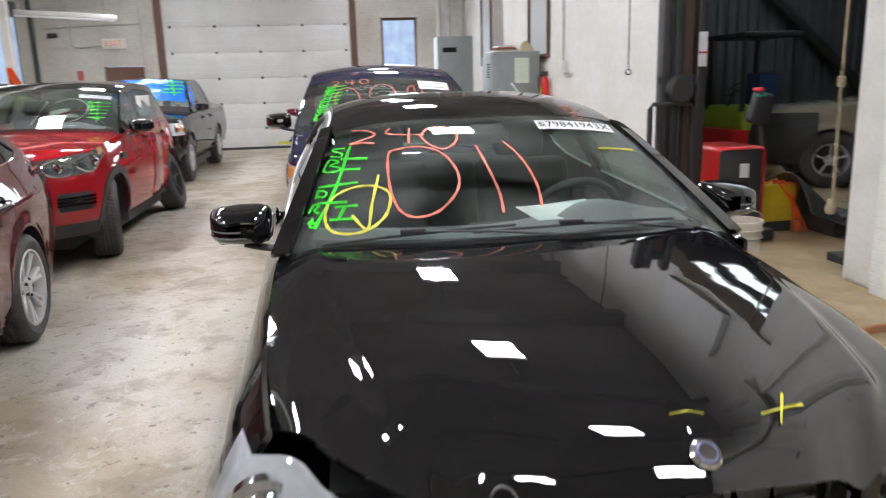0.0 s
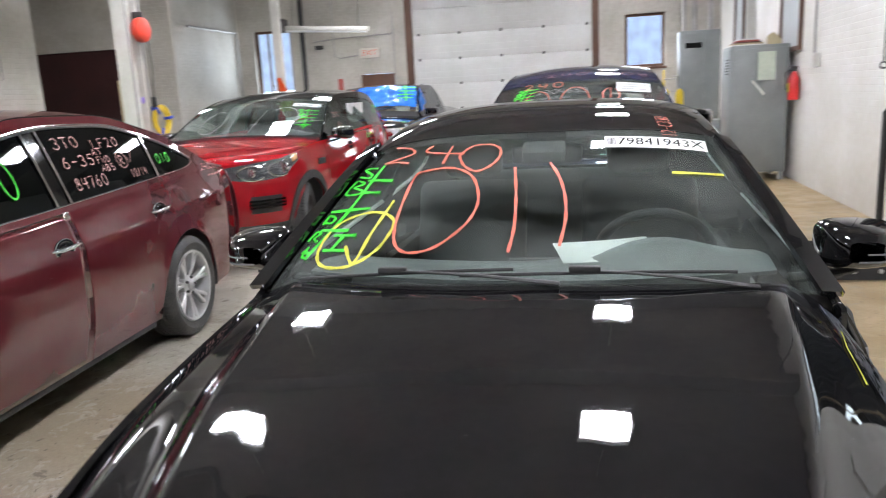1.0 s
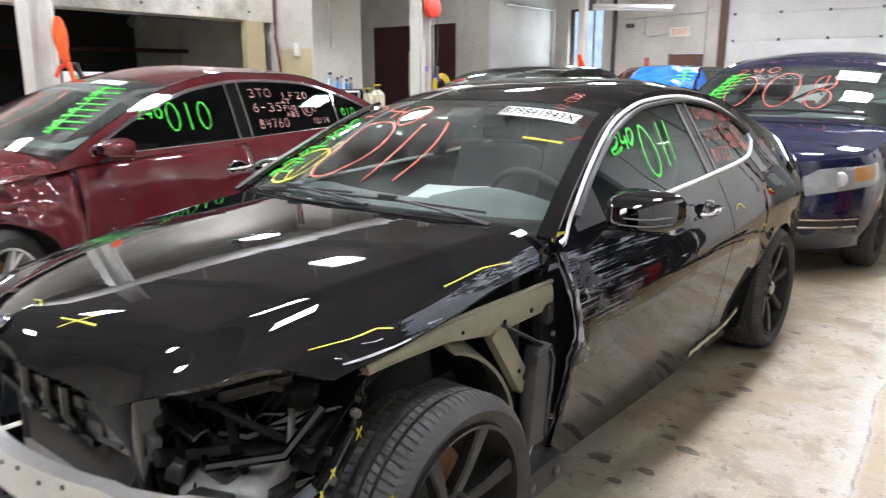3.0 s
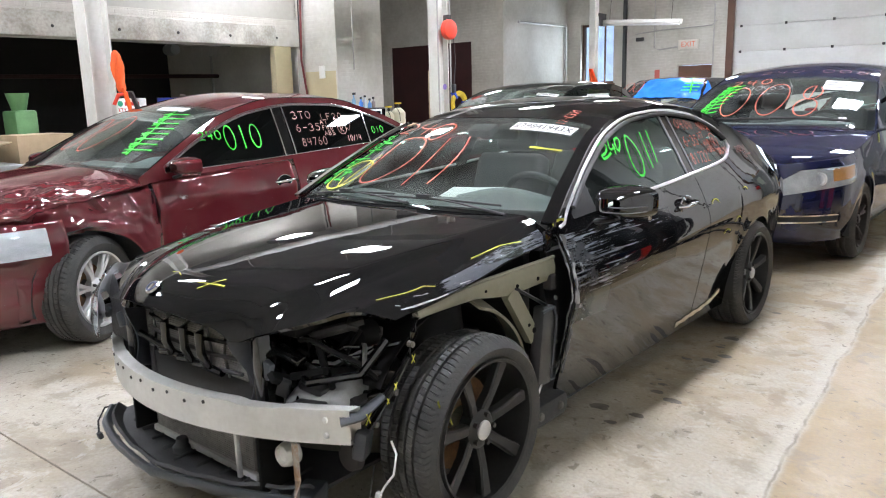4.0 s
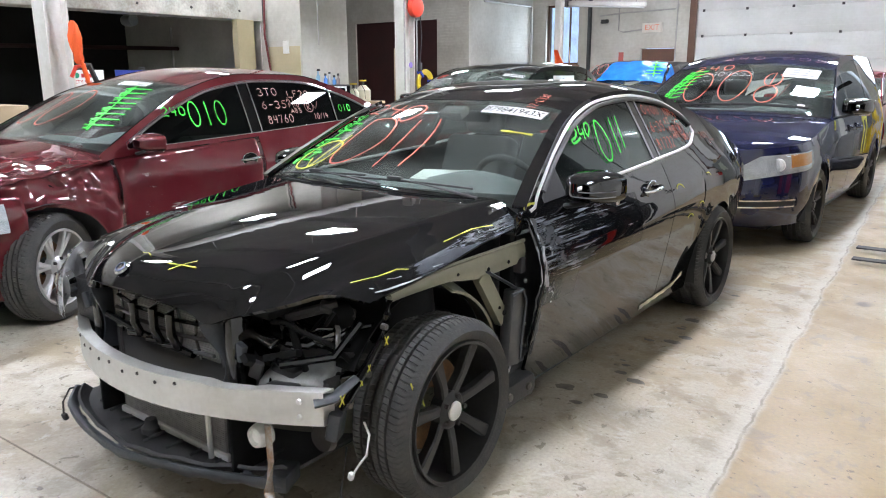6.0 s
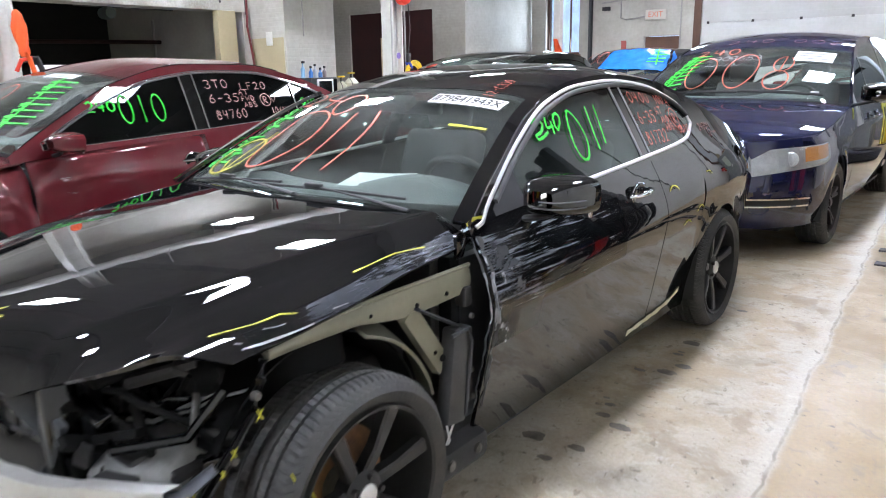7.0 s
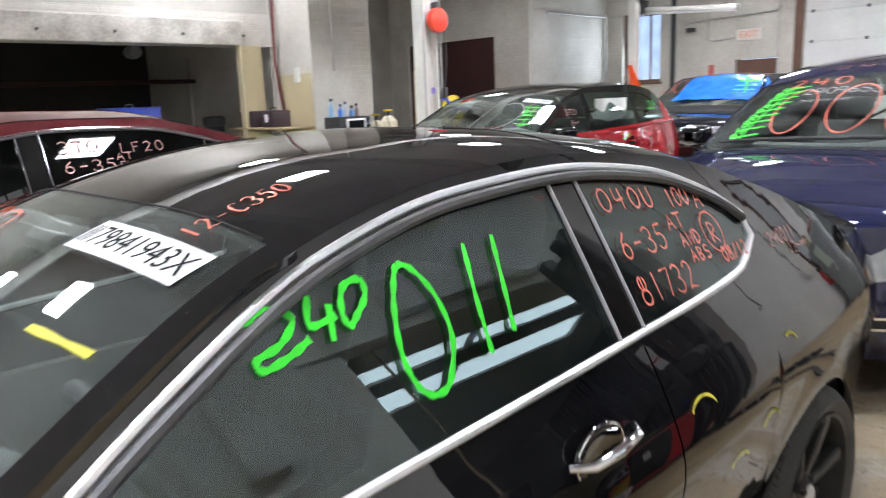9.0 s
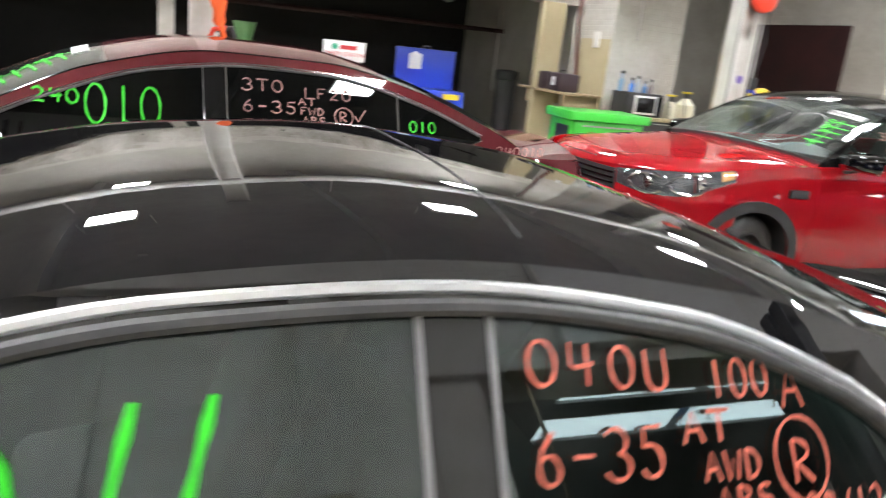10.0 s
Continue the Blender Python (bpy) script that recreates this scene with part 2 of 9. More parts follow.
def lathe(bm, profile, seg=48, axis="x", centre=(0, 0, 0), closed=False):
    """Turns a profile of (radius, along) about an axis."""
    rings = []
    for k in range(seg):
        t = 2 * math.pi * k / seg
        c, s = math.cos(t), math.sin(t)
        ring = []
        for r, a in profile:
            p = {"x": (a, r * c, r * s), "y": (r * c, a, r * s), "z": (r * c, r * s, a)}[axis]
            ring.append(bm.verts.new(Vector(p) + Vector(centre)))
        rings.append(ring)
    m = len(profile)
    for k in range(seg):
        s, e = rings[k], rings[(k + 1) % seg]
        for i in range(m if closed else m - 1):
            j = (i + 1) % m
            bm.faces.new((s[i], s[j], e[j], e[i]))
    return bm


def sheet(fn, us, vs, bm=None, skip=None):
    """A grid of faces through fn(u, v)."""
    bm = bm or bmesh.new()
    g = [[bm.verts.new(fn(u, v)) for v in vs] for u in us]
    for i in range(len(us) - 1):
        for j in range(len(vs) - 1):
            if skip and skip(us[i], vs[j]):
                continue
            bm.faces.new((g[i][j], g[i + 1][j], g[i + 1][j + 1], g[i][j + 1]))
    return bm


def span(a, b, n):
    return [a + (b - a) * i / (n - 1) for i in range(n)]


def curve(*pts):
    """A smooth function through (place, value) pairs that never overshoots."""
    xs, vs = [p[0] for p in pts], [p[1] for p in pts]
    k = [(vs[i + 1] - vs[i]) / (xs[i + 1] - xs[i]) for i in range(len(xs) - 1)]
    t = [k[0]] + [0.0 if a * b <= 0 else 2 * a * b / (a + b) for a, b in zip(k, k[1:])] + [k[-1]]

    def f(x):
        if x <= xs[0]:
            return vs[0] + t[0] * (x - xs[0])
        if x >= xs[-1]:
            return vs[-1] + t[-1] * (x - xs[-1])
        i = max(j for j in range(len(xs) - 1) if xs[j] <= x)
        h = xs[i + 1] - xs[i]
        u = (x - xs[i]) / h
        return ((2 * u ** 3 - 3 * u * u + 1) * vs[i] + (u ** 3 - 2 * u * u + u) * h * t[i]
                + (3 * u * u - 2 * u ** 3) * vs[i + 1] + (u ** 3 - u * u) * h * t[i + 1])
    return f


# ---- hand writing: each sign is a few strokes in a box one wide and one high ----
def arc(cx, cy, rx, ry, a0, a1, n=14):
    return [(cx + rx * math.cos(radians(a)), cy + ry * math.sin(radians(a))) for a in span(a0, a1, n)]


GLYPHS = {
    "0": [arc(0.5, 0.5, 0.42, 0.5, 95, 460, 26)],
    "1": [[(0.5, 1.0), (0.5, 0.0)]],
    "C": [arc(0.55, 0.5, 0.42, 0.5, 50, 310, 16)],
    "2": [arc(0.45, 0.72, 0.36, 0.28, 160, -30, 10) + [(0.2, 0.1), (0.1, 0.02), (0.4, 0.08), (0.95, 0.0)]],
    "3": [arc(0.42, 0.75, 0.4, 0.25, 150, -80, 10) + arc(0.42, 0.26, 0.46, 0.27, 80, -160, 12)],
    "4": [[(0.15, 1.0), (0.1, 0.5), (0.3, 0.42), (0.95, 0.5)], [(0.75, 0.95), (0.7, 0.0)]],
    "5": [[(0.9, 1.0), (0.25, 0.98), (0.2, 0.6)] + arc(0.42, 0.32, 0.42, 0.32, 110, -150, 12)],
    "6": [[(0.7, 1.0), (0.3, 0.7)] + arc(0.48, 0.28, 0.36, 0.28, 160, 500, 18)],
    "7": [[(0.05, 0.95), (0.9, 1.0), (0.4, 0.0)]],
    "8": [arc(0.5, 0.74, 0.32, 0.25, 60, -270, 14) + arc(0.48, 0.25, 0.4, 0.26, 90, 430, 16)],
    "9": [arc(0.45, 0.7, 0.36, 0.3, 20, 380, 16) + [(0.7, 0.0)]],
    "A": [[(0.05, 0.0), (0.5, 1.0), (0.95, 0.0)], [(0.2, 0.4), (0.8, 0.4)]],
    "B": [[(0.15, 0.0), (0.15, 1.0)] + arc(0.2, 0.75, 0.55, 0.25, 90, -90, 8) + arc(0.2, 0.25, 0.65, 0.25, 90, -90, 8)],
    "D": [[(0.15, 0.0), (0.15, 1.0)] + arc(0.15, 0.5, 0.75, 0.5, 90, -90, 12)],
    "F": [[(0.15, 0.0), (0.15, 1.0), (0.9, 1.0)], [(0.15, 0.55), (0.7, 0.55)]],
    "H": [[(0.15, 0.0), (0.15, 1.0)], [(0.85, 0.0), (0.85, 1.0)], [(0.15, 0.5), (0.85, 0.5)]],
    "I": [[(0.5, 0.0), (0.5, 1.0)], [(0.1, 0.0), (0.9, 0.0)], [(0.1, 1.0), (0.9, 1.0)]],
    "L": [[(0.2, 1.0), (0.15, 0.0), (0.9, 0.02)]],
    "N": [[(0.1, 0.0), (0.1, 1.0), (0.9, 0.0), (0.9, 1.0)]],
    "P": [[(0.15, 0.0), (0.15, 1.0)] + arc(0.2, 0.72, 0.65, 0.28, 90, -90, 10)],
    "R": [[(0.15, 0.0), (0.15, 1.0)] + arc(0.2, 0.74, 0.6, 0.26, 90, -90, 10) + [(0.9, 0.0)]],
    "S": [arc(0.5, 0.76, 0.36, 0.24, 40, 260, 10) + arc(0.5, 0.26, 0.4, 0.26, 90, -140, 10)],
    "T": [[(0.5, 0.0), (0.5, 1.0)], [(0.0, 1.0), (1.0, 1.0)]],
    "W": [[(0.0, 1.0), (0.25, 0.0), (0.5, 0.7), (0.75, 0.0), (1.0, 1.0)]],
    "U": [[(0.1, 1.0)] + arc(0.5, 0.35, 0.4, 0.35, 180, 360, 10) + [(0.9, 1.0)]],
    "-": [[(0.15, 0.5), (0.85, 0.5)]], ",": [[(0.5, 0.1), (0.4, -0.15)]], "/": [[(0.1, 0.0), (0.9, 1.0)]],
    "=": [[(0.1, 0.2), (0.9, 0.2)], [(0.1, 0.5), (0.9, 0.5)], [(0.1, 0.8), (0.9, 0.8)]],
    "O": [arc(0.5, 0.5, 0.45, 0.5, 95, 460, 24)], "V": [[(0.0, 0.5), (0.3, 0.0), (1.0, 1.0)]],
    "~": [[(0.0, 0.3), (0.2, 0.7), (0.4, 0.3), (0.6, 0.7), (0.8, 0.3), (1.0, 0.7)]],
}


def spell(text, x, y, w, h, gap=0.25, slant=0.0, mirror=False):
    """The strokes of a word: signs w wide and h high from (x, y) on; mirror writes from right to left."""
    out = []
    for c in text:
        for s in GLYPHS.get(c, []):
            out.append([((-1 if mirror else 1) * (u * w + slant * v * h) + x, y + v * h) for u, v in s])
        x += (-1 if mirror else 1) * w * (1 + gap)
    return out


def ribbon(strokes, width, on, bm=None, lift=0.0025):
    """Paints strokes, in the plane's own metres, on to a surface on(u, v) -> place and normal."""
    bm = bm or bmesh.new()
    for s in strokes:
        fine = []
        for a, b in zip(s, s[1:]):
            n = max(1, int(math.dist(a, b) / 0.03))
            fine += [(a[0] + (b[0] - a[0]) * i / n, a[1] + (b[1] - a[1]) * i / n) for i in range(n)]
        fine.append(s[-1])
        last = None
        for i, p in enumerate(fine):
            a, b = fine[max(i - 1, 0)], fine[min(i + 1, len(fine) - 1)]
            d = math.dist(a, b) or 1.0
            nx, ny = -(b[1] - a[1]) / d, (b[0] - a[0]) / d
            w = width * (0.42 + 0.1 * math.sin(i * 1.7 + len(fine)))
            pair = []
            for side in (-1, 1):
                q, nrm = on(p[0] + side * nx * w, p[1] + side * ny * w)
                pair.append(bm.verts.new(q + nrm * lift))
            if last:
                bm.faces.new((last[0], last[1], pair[1], pair[0]))
            last = pair
    return bm


def normal_of(fn, u, v, h=0.004):
    """The place and the unit normal of a surface fn(u, v)."""
    p = Vector(fn(u, v))
    n = (Vector(fn(u + h, v)) - p).cross(Vector(fn(u, v + h)) - p)
    return p, n.normalized()


def font_mesh(text, size, depth=0.0):
    """Printed letters as a bmesh in the xy plane, centred."""
    cu = bpy.data.curves.new("letters", "FONT")
    cu.body, cu.size, cu.extrude, cu.align_x, cu.align_y = text, size, depth, "CENTER", "CENTER"
    cu.resolution_u = 2
    ob = bpy.data.objects.new("letters", cu)
    scene.collection.objects.link(ob)
    me = ob.to_mesh()
    bm = bmesh.new()
    bm.from_mesh(me)
    ob.to_mesh_clear()
    bpy.data.objects.remove(ob)
    bpy.data.curves.remove(cu)
    return bm

# ---- cars: every one faces -y, with its front axle at y = 0 ----
class Body:
    """The skin of a car as smooth functions of the place along it."""

    def __init__(self, base, half, belt, top, rail, crown, sill=0.22, tumble=0.07, tuck=0.06, lean=0.5, bend=0.15,
                 crease=None, radius=0.37, axle=0.33, nose=-0.8, depth=0.45, cowl=0.6, bow=0.1, tail=3.8, glass0=0.65,
                 roof0=1.25, roof1=2.5, glass1=3.2, dome=0.0, flare=0.012, lip=0.05, waist=0.5, corner=0.75, flat=0.0):
        self.waist, self.corner, self.flat = waist, corner, flat
        self.base, self.half, self.belt, self.top, self.rail, self.crown = base, half, belt, top, rail, crown
        self.sill, self.tumble, self.tuck, self.lean, self.bend, self.crease = sill, tumble, tuck, lean, bend, crease
        self.radius, self.axle, self.nose, self.depth, self.cowl, self.bow, self.tail = radius, axle, nose, depth, cowl, bow, tail
        self.glass0, self.roof0, self.roof1, self.glass1, self.dome, self.flare, self.lip = glass0, roof0, roof1, glass1, dome, flare, lip

    def x(self, y, z):
        """Half width of the flank."""
        zb = self.belt(y)
        v = min(1.0, max(0.0, (z - self.sill) / (zb - self.sill)))
        x = self.half(y) - self.tumble * max(0.0, (v - 0.6) / 0.4) ** 2 - self.tuck * max(0.0, (self.waist - v) / self.waist) ** (2 if self.waist < 0.6 else 1.25)
        if self.crease:
            x += 0.011 * math.exp(-abs(z - self.crease(y)) / 0.05)
        for y0 in (0.0, self.base):
            x += self.flare * math.exp(-((math.hypot(y - y0, z - self.axle) - self.radius) / 0.05) ** 2)
        return x

    def low(self, y):
        """Lower edge of the flank: sill or wheel arch."""
        for y0 in (0.0, self.base):
            d = abs(y - y0)
            if d < self.radius:
                return max(self.sill, self.axle + math.sqrt(self.radius ** 2 - d * d))
        return self.sill

    def ys(self, a, b, step=0.06):
        out = {round(v, 4) for v in span(a, b, max(2, int((b - a) / step) + 2))}
        for y0 in (0.0, self.base):
            w = math.sqrt(max(0.0, self.radius ** 2 - (self.sill - self.axle) ** 2))
            for k in range(0, 25):
                y = y0 - w * math.cos(math.pi * k / 24)
                if a < y < b:
                    out.add(round(y, 4))
            for e in (y0 - w - 0.003, y0 + w + 0.003):
                if a < e < b:
                    out.add(round(e, 4))
        return sorted(out)

    def g(self, y, z):
        """Half width of the upper flank, above the belt."""
        zb = self.belt(y)
        return self.x(y, zb) - self.lean * (z - zb) - self.bend * (z - zb) ** 2

    def skin(self, y, z):
        """The flank and the upper flank, rounded into each other at the belt."""
        if self.waist < 0.6:
            return self.x(y, z) if z <= self.belt(y) + 1e-6 else self.g(y, z)
        zb = self.belt(y)
        tot = 0.0
        for k in (-2, -1, 0, 1, 2):
            q = z + 0.022 * k
            tot += self.x(y, q) if q <= zb else self.g(y, q)
        return tot / 5

    def up(self, s, y):
        """Windscreen, roof and rear window, across s from -1 to 1."""
        zr = self.rail(y)
        bow = self.bow * max(0.0, min(1.0, (self.roof0 + 0.4 - y) / (self.roof0 + 0.4 - self.glass0)))
        back = 0.1 * max(0.0, min(1.0, (y - self.roof1 + 0.2) / (self.glass1 - self.roof1)))
        return Vector((s * self.g(y, zr), y - (bow - back) * (1 - s * s), zr + self.crown(y) * (1 - abs(s) ** (2.2 + self.flat * max(0.0, min(1.0, (y - self.glass0 - 0.3) / (self.roof0 - self.glass0 - 0.3)))))))

    def sweep(self, a):
        """How far the nose falls back towards its corner."""
        return self.depth * (1 - (1 - min(1.0, a) ** 3) ** self.corner)

    def hood(self, s, v):
        """The bonnet: v from 0 at the nose to 1 at the windscreen."""
        y0 = self.nose + self.sweep(abs(s))
        y1 = self.cowl - self.bow * (1 - s * s)
        y = y0 + v * (y1 - y0)
        zb = self.belt(y)
        z = zb + (self.top(y) - zb) * (1 - abs(s) ** 2.6)
        if self.dome:
            k = 0.62 + 0.26 * v
            z += self.dome * (1 / (1 + math.exp(-(k - abs(s)) * 60)) - 1)
        z -= self.lip * math.exp(-v / 0.035)
        return Vector((s * (self.x(y, zb) - 0.004), y, z))

    def plan(self, q, z):
        """Round the nose: q from 0 at the middle to 1 at the corner, then on along the flank."""
        a = abs(q)
        yc = self.nose + self.depth
        if a <= 1:
            y = self.nose + self.sweep(a)
            x = a * self.x(yc, z)
        else:
            y = yc + (a - 1)
            x = self.x(y, z)
        return Vector((math.copysign(x, q) if q else 0.0, y, z))


def flank(b, ys, zlo, zhi, fx, sgn, rows=10):
    """A panel of a flank between two edges."""
    return sheet(lambda y, v: (sgn * fx(y, zlo(y) + v * (zhi(y) - zlo(y))), y, zlo(y) + v * (zhi(y) - zlo(y))), ys, span(0, 1, rows))


def tyre_mesh(r, w, rim, blocks=64):
    """A tyre about the x axis, with ribs, long grooves and cross cuts."""
    h = w / 2
    prof = [(rim - 0.005, -h + 0.02), (rim + 0.012, -h + 0.004), ((r + rim) / 2, -h - 0.006), (r - 0.022, -h + 0.006), (r - 0.006, -h + 0.022)]
    edge = [-h + 0.03]
    ribs = 5
    for i in range(ribs):
        a, c = -h + 0.03 + (w - 0.06) * i / ribs, -h + 0.03 + (w - 0.06) * (i + 1) / ribs
        prof += [(r, a + 0.005), (r + 0.001, (a + c) / 2), (r, c - 0.005)]
        if i < ribs - 1:
            prof += [(r - 0.011, c - 0.0035), (r - 0.011, c + 0.0035)]
    prof += [(r - 0.006, h - 0.022), (r - 0.022, h - 0.006), ((r + rim) / 2, h + 0.006), (rim + 0.012, h - 0.004), (rim - 0.005, h - 0.02)]
    bm = bmesh.new()
    n = blocks * 6
    rings = []
    for k in range(n):
        ring = []
        for pr, px in prof:
            cut = 0.0045 if (k % 6 == 0 and pr > r - 0.007 and abs(px) > 0.012) else 0.0
            t = 2 * math.pi * (k + (abs(px) / w) * 10.0) / n if pr > r - 0.012 else 2 * math.pi * k / n
            ring.append(bm.verts.new((px, (pr - cut) * math.cos(t), (pr - cut) * math.sin(t))))
        rings.append(ring)
    for k in range(n):
        s, e = rings[k], rings[(k + 1) % n]
        for i in range(len(prof) - 1):
            bm.faces.new((s[i], s[i + 1], e[i + 1], e[i]))
    return bm


def wheel(parent, m, r=0.325, w=0.225, rim=0.235, spokes=7, double=False, mat=None, cap=None, disc=None, blocks=64, sw=0.045):
    """A wheel whose outer face looks along +x."""
    h = w / 2
    barrel = part("wheel", lathe(bmesh.new(), [(rim, h - 0.012), (rim - 0.004, h - 0.002), (rim - 0.014, h - 0.006), (rim - 0.02, h - 0.03), (rim - 0.03, -h + 0.03),
                                               (rim, -h + 0.01)], 64), mat, parent)
    barrel.matrix_local = m
    part("tyre", tyre_mesh(r, w, rim, blocks), TREAD, barrel)
    bm = bmesh.new()
    face = h - 0.02
    for k in range(spokes):
        for off in ((-0.13, 0.13) if double else (0.0,)):
            a = 2 * math.pi * (k + 0.25) / spokes
            ring = []
            for rr, ww, fx, th in ((0.045, sw * 0.55, face - 0.03, 0.04), (rim * 0.5, sw * 0.5, face - 0.012, 0.035), (rim - 0.018, sw * 0.68, face, 0.03)):
                aa = a + off * (rr / rim)
                c, s = math.cos(aa), math.sin(aa)
                ring.append([bm.verts.new((x, rr * c - u * s, rr * s + u * c)) for x, u in
                             ((fx - th, -ww / 2), (fx - 0.006, -ww / 2), (fx, -ww / 2 + 0.006), (fx, ww / 2 - 0.006), (fx - 0.006, ww / 2), (fx - th, ww / 2))])
            for s0, s1 in zip(ring, ring[1:]):
                for i in range(6):
                    bm.faces.new((s0[i], s0[(i + 1) % 6], s1[(i + 1) % 6], s1[i]))
    part("rim", bm, mat, barrel, smooth=30)
    hub = lathe(bmesh.new(), [(0.0, face - 0.012), (0.05, face - 0.014), (0.068, face - 0.026), (0.07, face - 0.07), (0.0, face - 0.07)], 32)
    part("hub", hub, mat, barrel)
    for k in range(5):
        a = 2 * math.pi * k / 5
        part("wheel_bolt", lathe(bmesh.new(), [(0.0, face - 0.004), (0.009, face - 0.004), (0.01, face - 0.02)], 8, centre=(0, 0.052 * math.cos(a), 0.052 * math.sin(a))), RIM_STEEL, barrel)
    part("hub_cap", lathe(bmesh.new(), [(0.0, face - 0.002), (0.028, face - 0.003), (0.034, face - 0.008), (0.035, face - 0.02)], 32), cap or mat, barrel, "round metal hub cap")
    if disc:
        part("brake_disc", lathe(bmesh.new(), [(0.06, -0.02), (0.165, -0.02), (0.165, -0.045), (0.06, -0.045)], 48, closed=True), disc, barrel, "rusty brake disc")
        part("caliper", boxed(-0.06, 0.005, -0.19, -0.1, -0.06, 0.09, 0.012), RUST, barrel)
    else:
        part("brake_disc", lathe(bmesh.new(), [(0.02, -0.03), (0.17, -0.03), (0.17, -0.05), (0.02, -0.05)], 32, closed=True), RIM_STEEL, barrel)
    return barrel


def seat(parent, x, y, z, mat=CLOTH, wide=0.5):
    bm = boxed(-wide / 2, wide / 2, -0.26, 0.24, -0.08, 0.08, 0.05, 3, pose(x, y, z, 8))
    s = part("seat", bm, mat, parent)
    part("backrest", boxed(-wide / 2 + 0.01, wide / 2 - 0.01, -0.07, 0.07, -0.02, 0.58, 0.05, 3, pose(x, y + 0.24, z + 0.04, -20)), mat, s)
    part("headrest", boxed(-0.13, 0.13, -0.05, 0.05, -0.08, 0.09, 0.04, 3, pose(x, y + 0.47, z + 0.68, -12)), mat, s)
    return s


def cabin(parent, b, y_dash, y_seat, y_rear, z_seat, mat=CLOTH, wide=0.66, column=0.5):
    """Dashboard, steering wheel, seats and floor."""
    zb = b.belt(y_dash)

    def dash(s, v):
        prof = ((0.0, 0.035), (0.12, 0.045), (0.3, 0.02), (0.38, -0.06), (0.4, -0.3))
        a = min(3, int(v * 4))
        u = v * 4 - a
        dy = prof[a][0] + (prof[a + 1][0] - prof[a][0]) * u
        dz = prof[a][1] + (prof[a + 1][1] - prof[a][1]) * u
        binnacle = 0.07 * math.exp(-((s * wide - 0.36) / 0.2) ** 2) * max(0.0, math.sin(math.pi * min(1.0, v * 1.3)))
        return Vector((s * wide, y_dash - 0.12 * (1 - s * s) + dy, zb + dz + binnacle))
    d = part("dashboard", sheet(dash, span(-1, 1, 33), span(0, 1, 17)), DASH, parent, thick=0.01)
    part("air_vent", boxed(-0.09, 0.09, -0.01, 0.03, -0.03, 0.03, 0.01, 2, pose(0, y_dash + 0.24, zb - 0.02, 20)), TRIM, d)
    sw = part("steering_wheel", lathe(bmesh.new(), [(0.185 + 0.016 * math.cos(t), 0.016 * math.sin(t)) for t in (2 * math.pi * k / 10 for k in range(10))], 40, "z", closed=True), TRIM, parent)
    sw.matrix_local = pose(0.37, y_dash + column, zb - 0.02, -62)
    hub = boxed(-0.07, 0.07, -0.06, 0.06, -0.03, 0.02, 0.02)
    box(hub, -0.18, 0.18, -0.015, 0.015, -0.012, 0.006, 0.005)
    part("airbag_cover", hub, TRIM, sw)
    for x in (-0.36, 0.36):
        seat(parent, x, y_seat, z_seat, mat)
    bench = part("rear_seat", boxed(-wide + 0.06, wide - 0.06, y_rear - 0.25, y_rear + 0.25, z_seat - 0.08, z_seat + 0.08, 0.05, 3), mat, parent)
    part("rear_backrest", boxed(-wide + 0.08, wide - 0.08, -0.07, 0.07, 0, 0.56, 0.05, 3, pose(0, y_rear + 0.25, z_seat + 0.02, -24)), mat, bench)
    floor_ = boxed(-wide, wide, y_dash - 0.1, y_rear + 0.75, 0.2, 0.28)
    for s in (-1, 1):
        box(floor_, s * (wide + 0.02) - 0.02, s * (wide + 0.02) + 0.02, y_dash - 0.1, y_rear + 0.75, 0.2, zb - 0.12)
    box(floor_, -wide, wide, y_dash - 0.2, y_dash - 0.14, 0.2, zb - 0.1)
    part("cabin_floor", floor_, CLOTH, parent)


